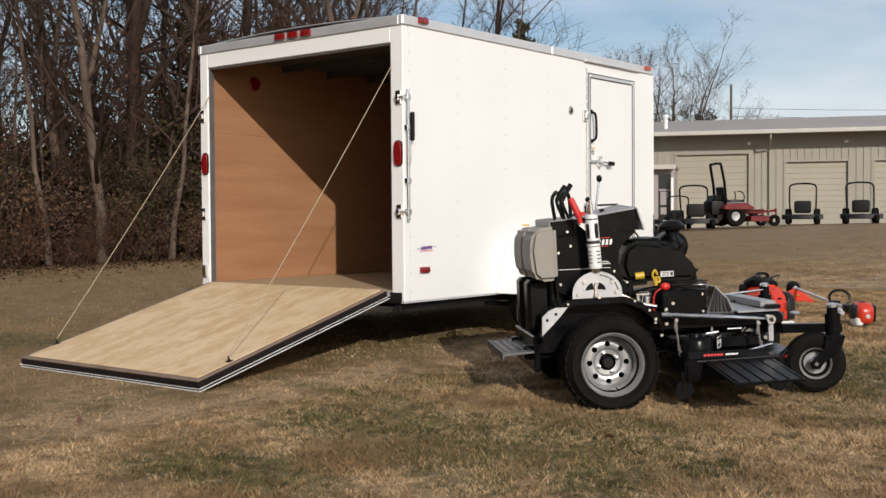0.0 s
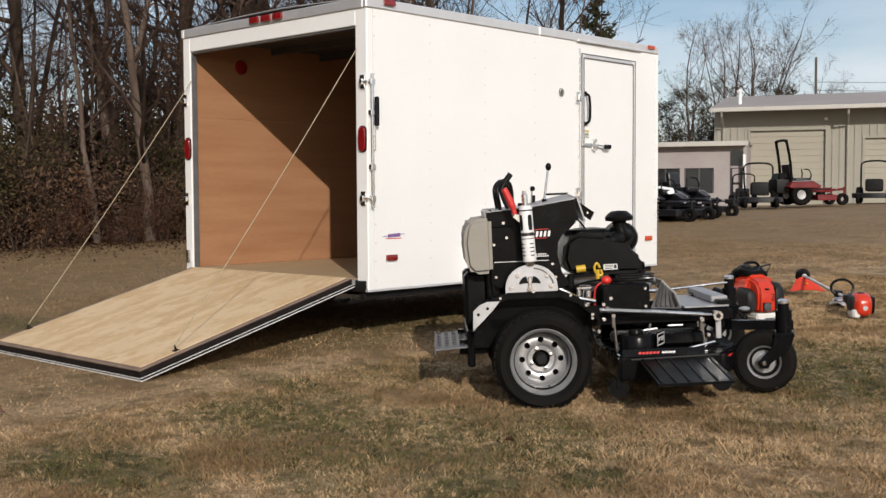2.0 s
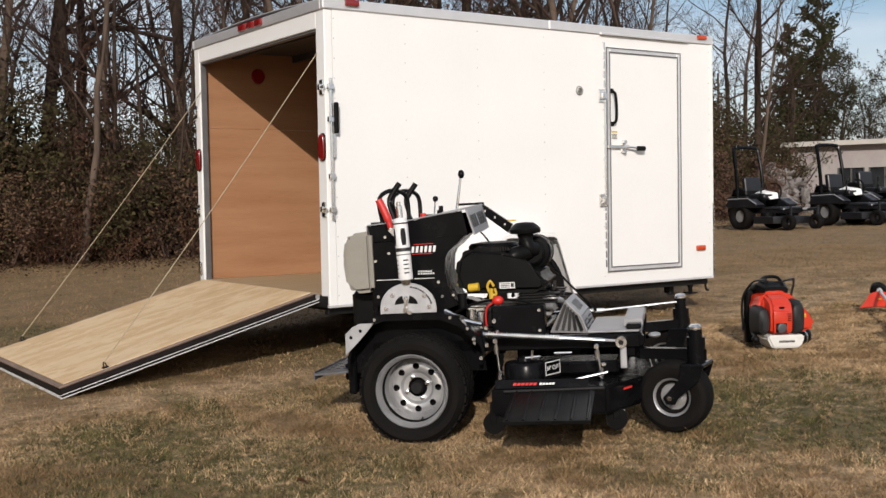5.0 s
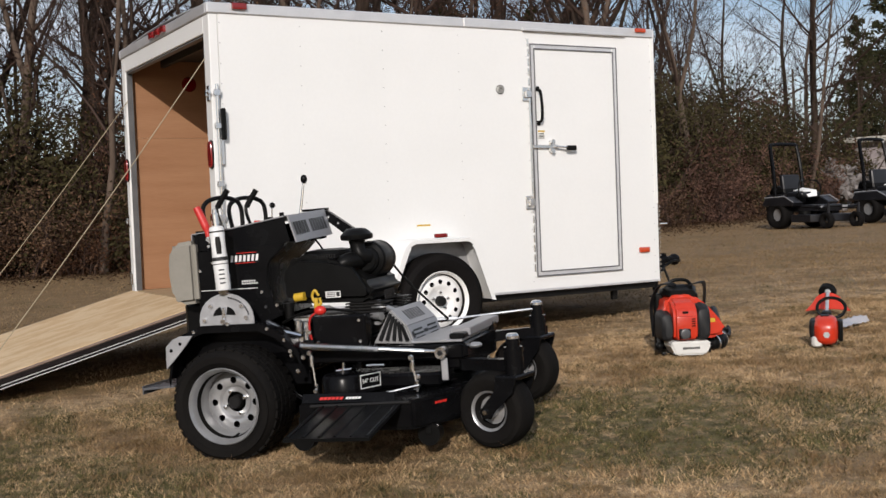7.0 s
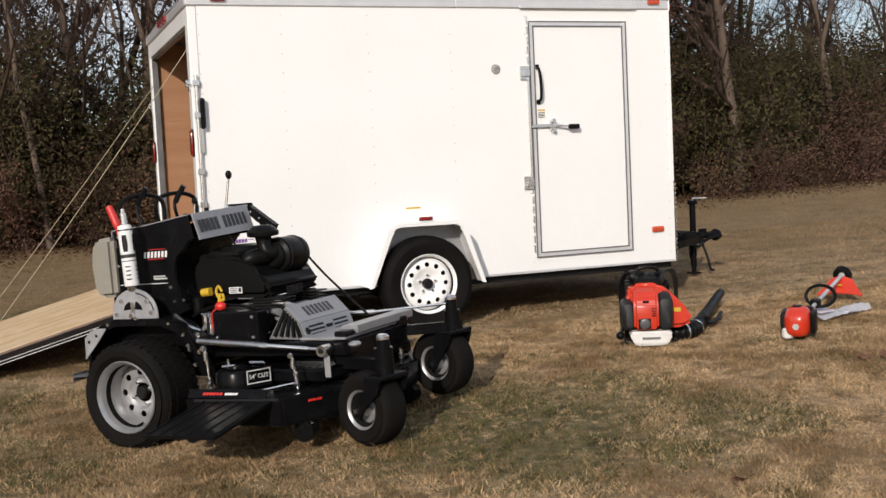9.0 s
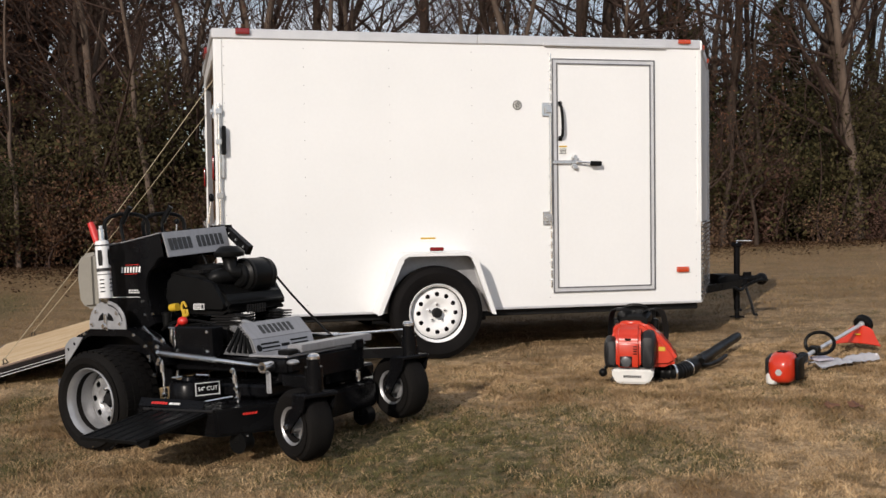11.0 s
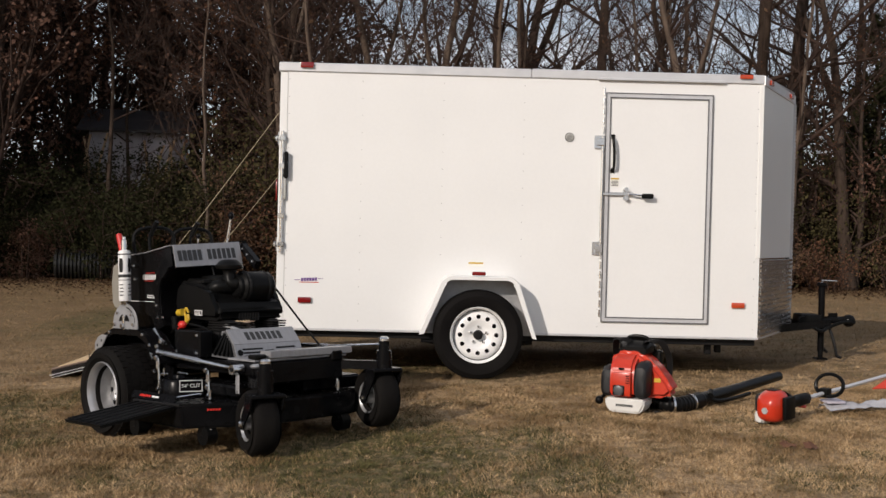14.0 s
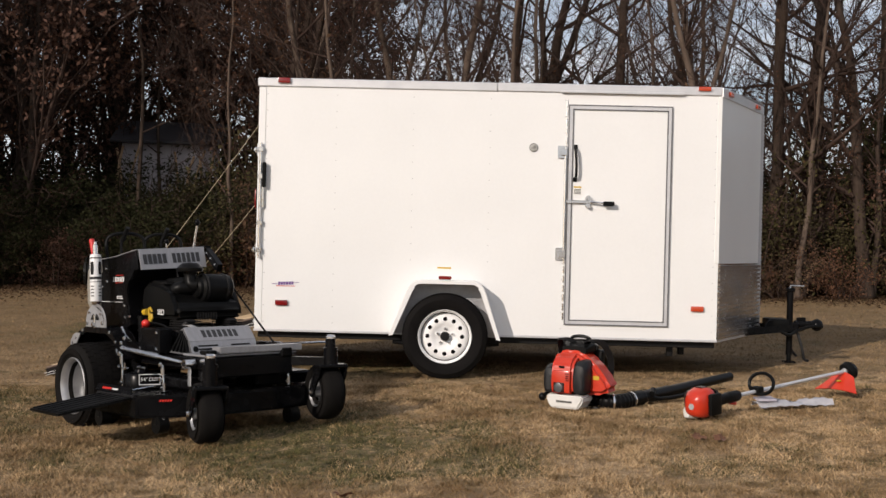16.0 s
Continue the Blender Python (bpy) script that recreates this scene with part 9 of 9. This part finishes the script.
def make_rubble():
    rng = random.Random(8)
    bm = bmesh.new()
    for k in range(150):
        u = rng.gauss(0, 0.55)
        v = rng.gauss(0, 0.4)
        h = max(0.0, 1.75 * math.exp(-(u * u) / 0.7 - v * v / 0.5))
        c = Vector((29.7 + u * 1.7, 20.1 + v * 1.6, ground_z(29.7, 20.1) + h * rng.uniform(0.55, 1.0)))
        m = Matrix.Translation(c) @ Euler((rng.uniform(0, 6), rng.uniform(0, 6), rng.uniform(0, 6))).to_matrix().to_4x4() @ Matrix.Diagonal((rng.uniform(0.12, 0.3), rng.uniform(0.1, 0.24), rng.uniform(0.07, 0.16), 1))
        bmesh.ops.create_icosphere(bm, subdivisions=1, radius=1.0, matrix=m)
    ob = new("rubble_pile", finish(bm, "rubble_pile", M_RUBBLE, 20))
    tagged(ob, "heap of pale broken rubble behind the parked mowers", "rubble", kind="stuff")


def make_poles():
    tops = []
    for x, y, h in ((76.5, 31.5, 11.5), (72, 60, 12), (95, -12, 11.5)):
        root = thing("utility_pole", Matrix.Translation((x, y, ground_z(x, y))), "tall weathered wooden utility pole", "pole", "utility poles")
        bm = bmesh.new()
        rod(bm, (0, 0, -0.2), (0, 0, h - 1.0), 0.13, 0.09, seg=10)
        part("post", bm, M_POLE, root)
        tops.append(Vector((x, y, ground_z(x, y) + h)))
    for off, z in ((-0.2, -2.9), (0.2, -3.5), (0.0, -4.3)):
        bm = bmesh.new()
        a, b = tops[0] + Vector((0, off, z)), tops[2] + Vector((0, off, z))
        tube(bm, [a.lerp(b, k / 16) - Vector((0, 0, 0.8 * math.sin(math.pi * k / 16))) for k in range(17)], 0.018, 4)
        ob = new("power_line", finish(bm, "power_line", M_BLACK_MATT))
        tagged(ob, "thin dark overhead power line", "cable", "power lines")


make_rider(16.35, 9.95, -94, M_CHAR, "black zero-turn mower parked with its roll bar up", rag=True)
make_rider(18.3, 9.2, -92, M_CHAR, "dark zero-turn mower with a white rag on its seat", rag=True)
make_rider(19.6, 9.3, -90, M_CHAR, "dark zero-turn mower with no roll bar", rops=False)
make_rider(24.6, 8.6, -42, M_RED_PAINT, "red zero-turn mower parked before the warehouse")
make_walk_mower(23.9, 9.3, -150, "walk-behind mower with a tall hoop handle")
make_walk_mower(25.6, 10.7, -155, "small walk-behind mower with a low hoop handle", 0.8)
make_walk_mower(27.9, 7.6, -160, "walk-behind mower with hoop handle by the doors")
make_walk_mower(28.4, 6.0, -160, "walk-behind mower with hoop handle near the warehouse")
make_walk_mower(29.3, 4.4, -160, "walk-behind mower with hoop handle on the lawn")
make_culvert()
make_shed()
make_rubble()
make_poles()
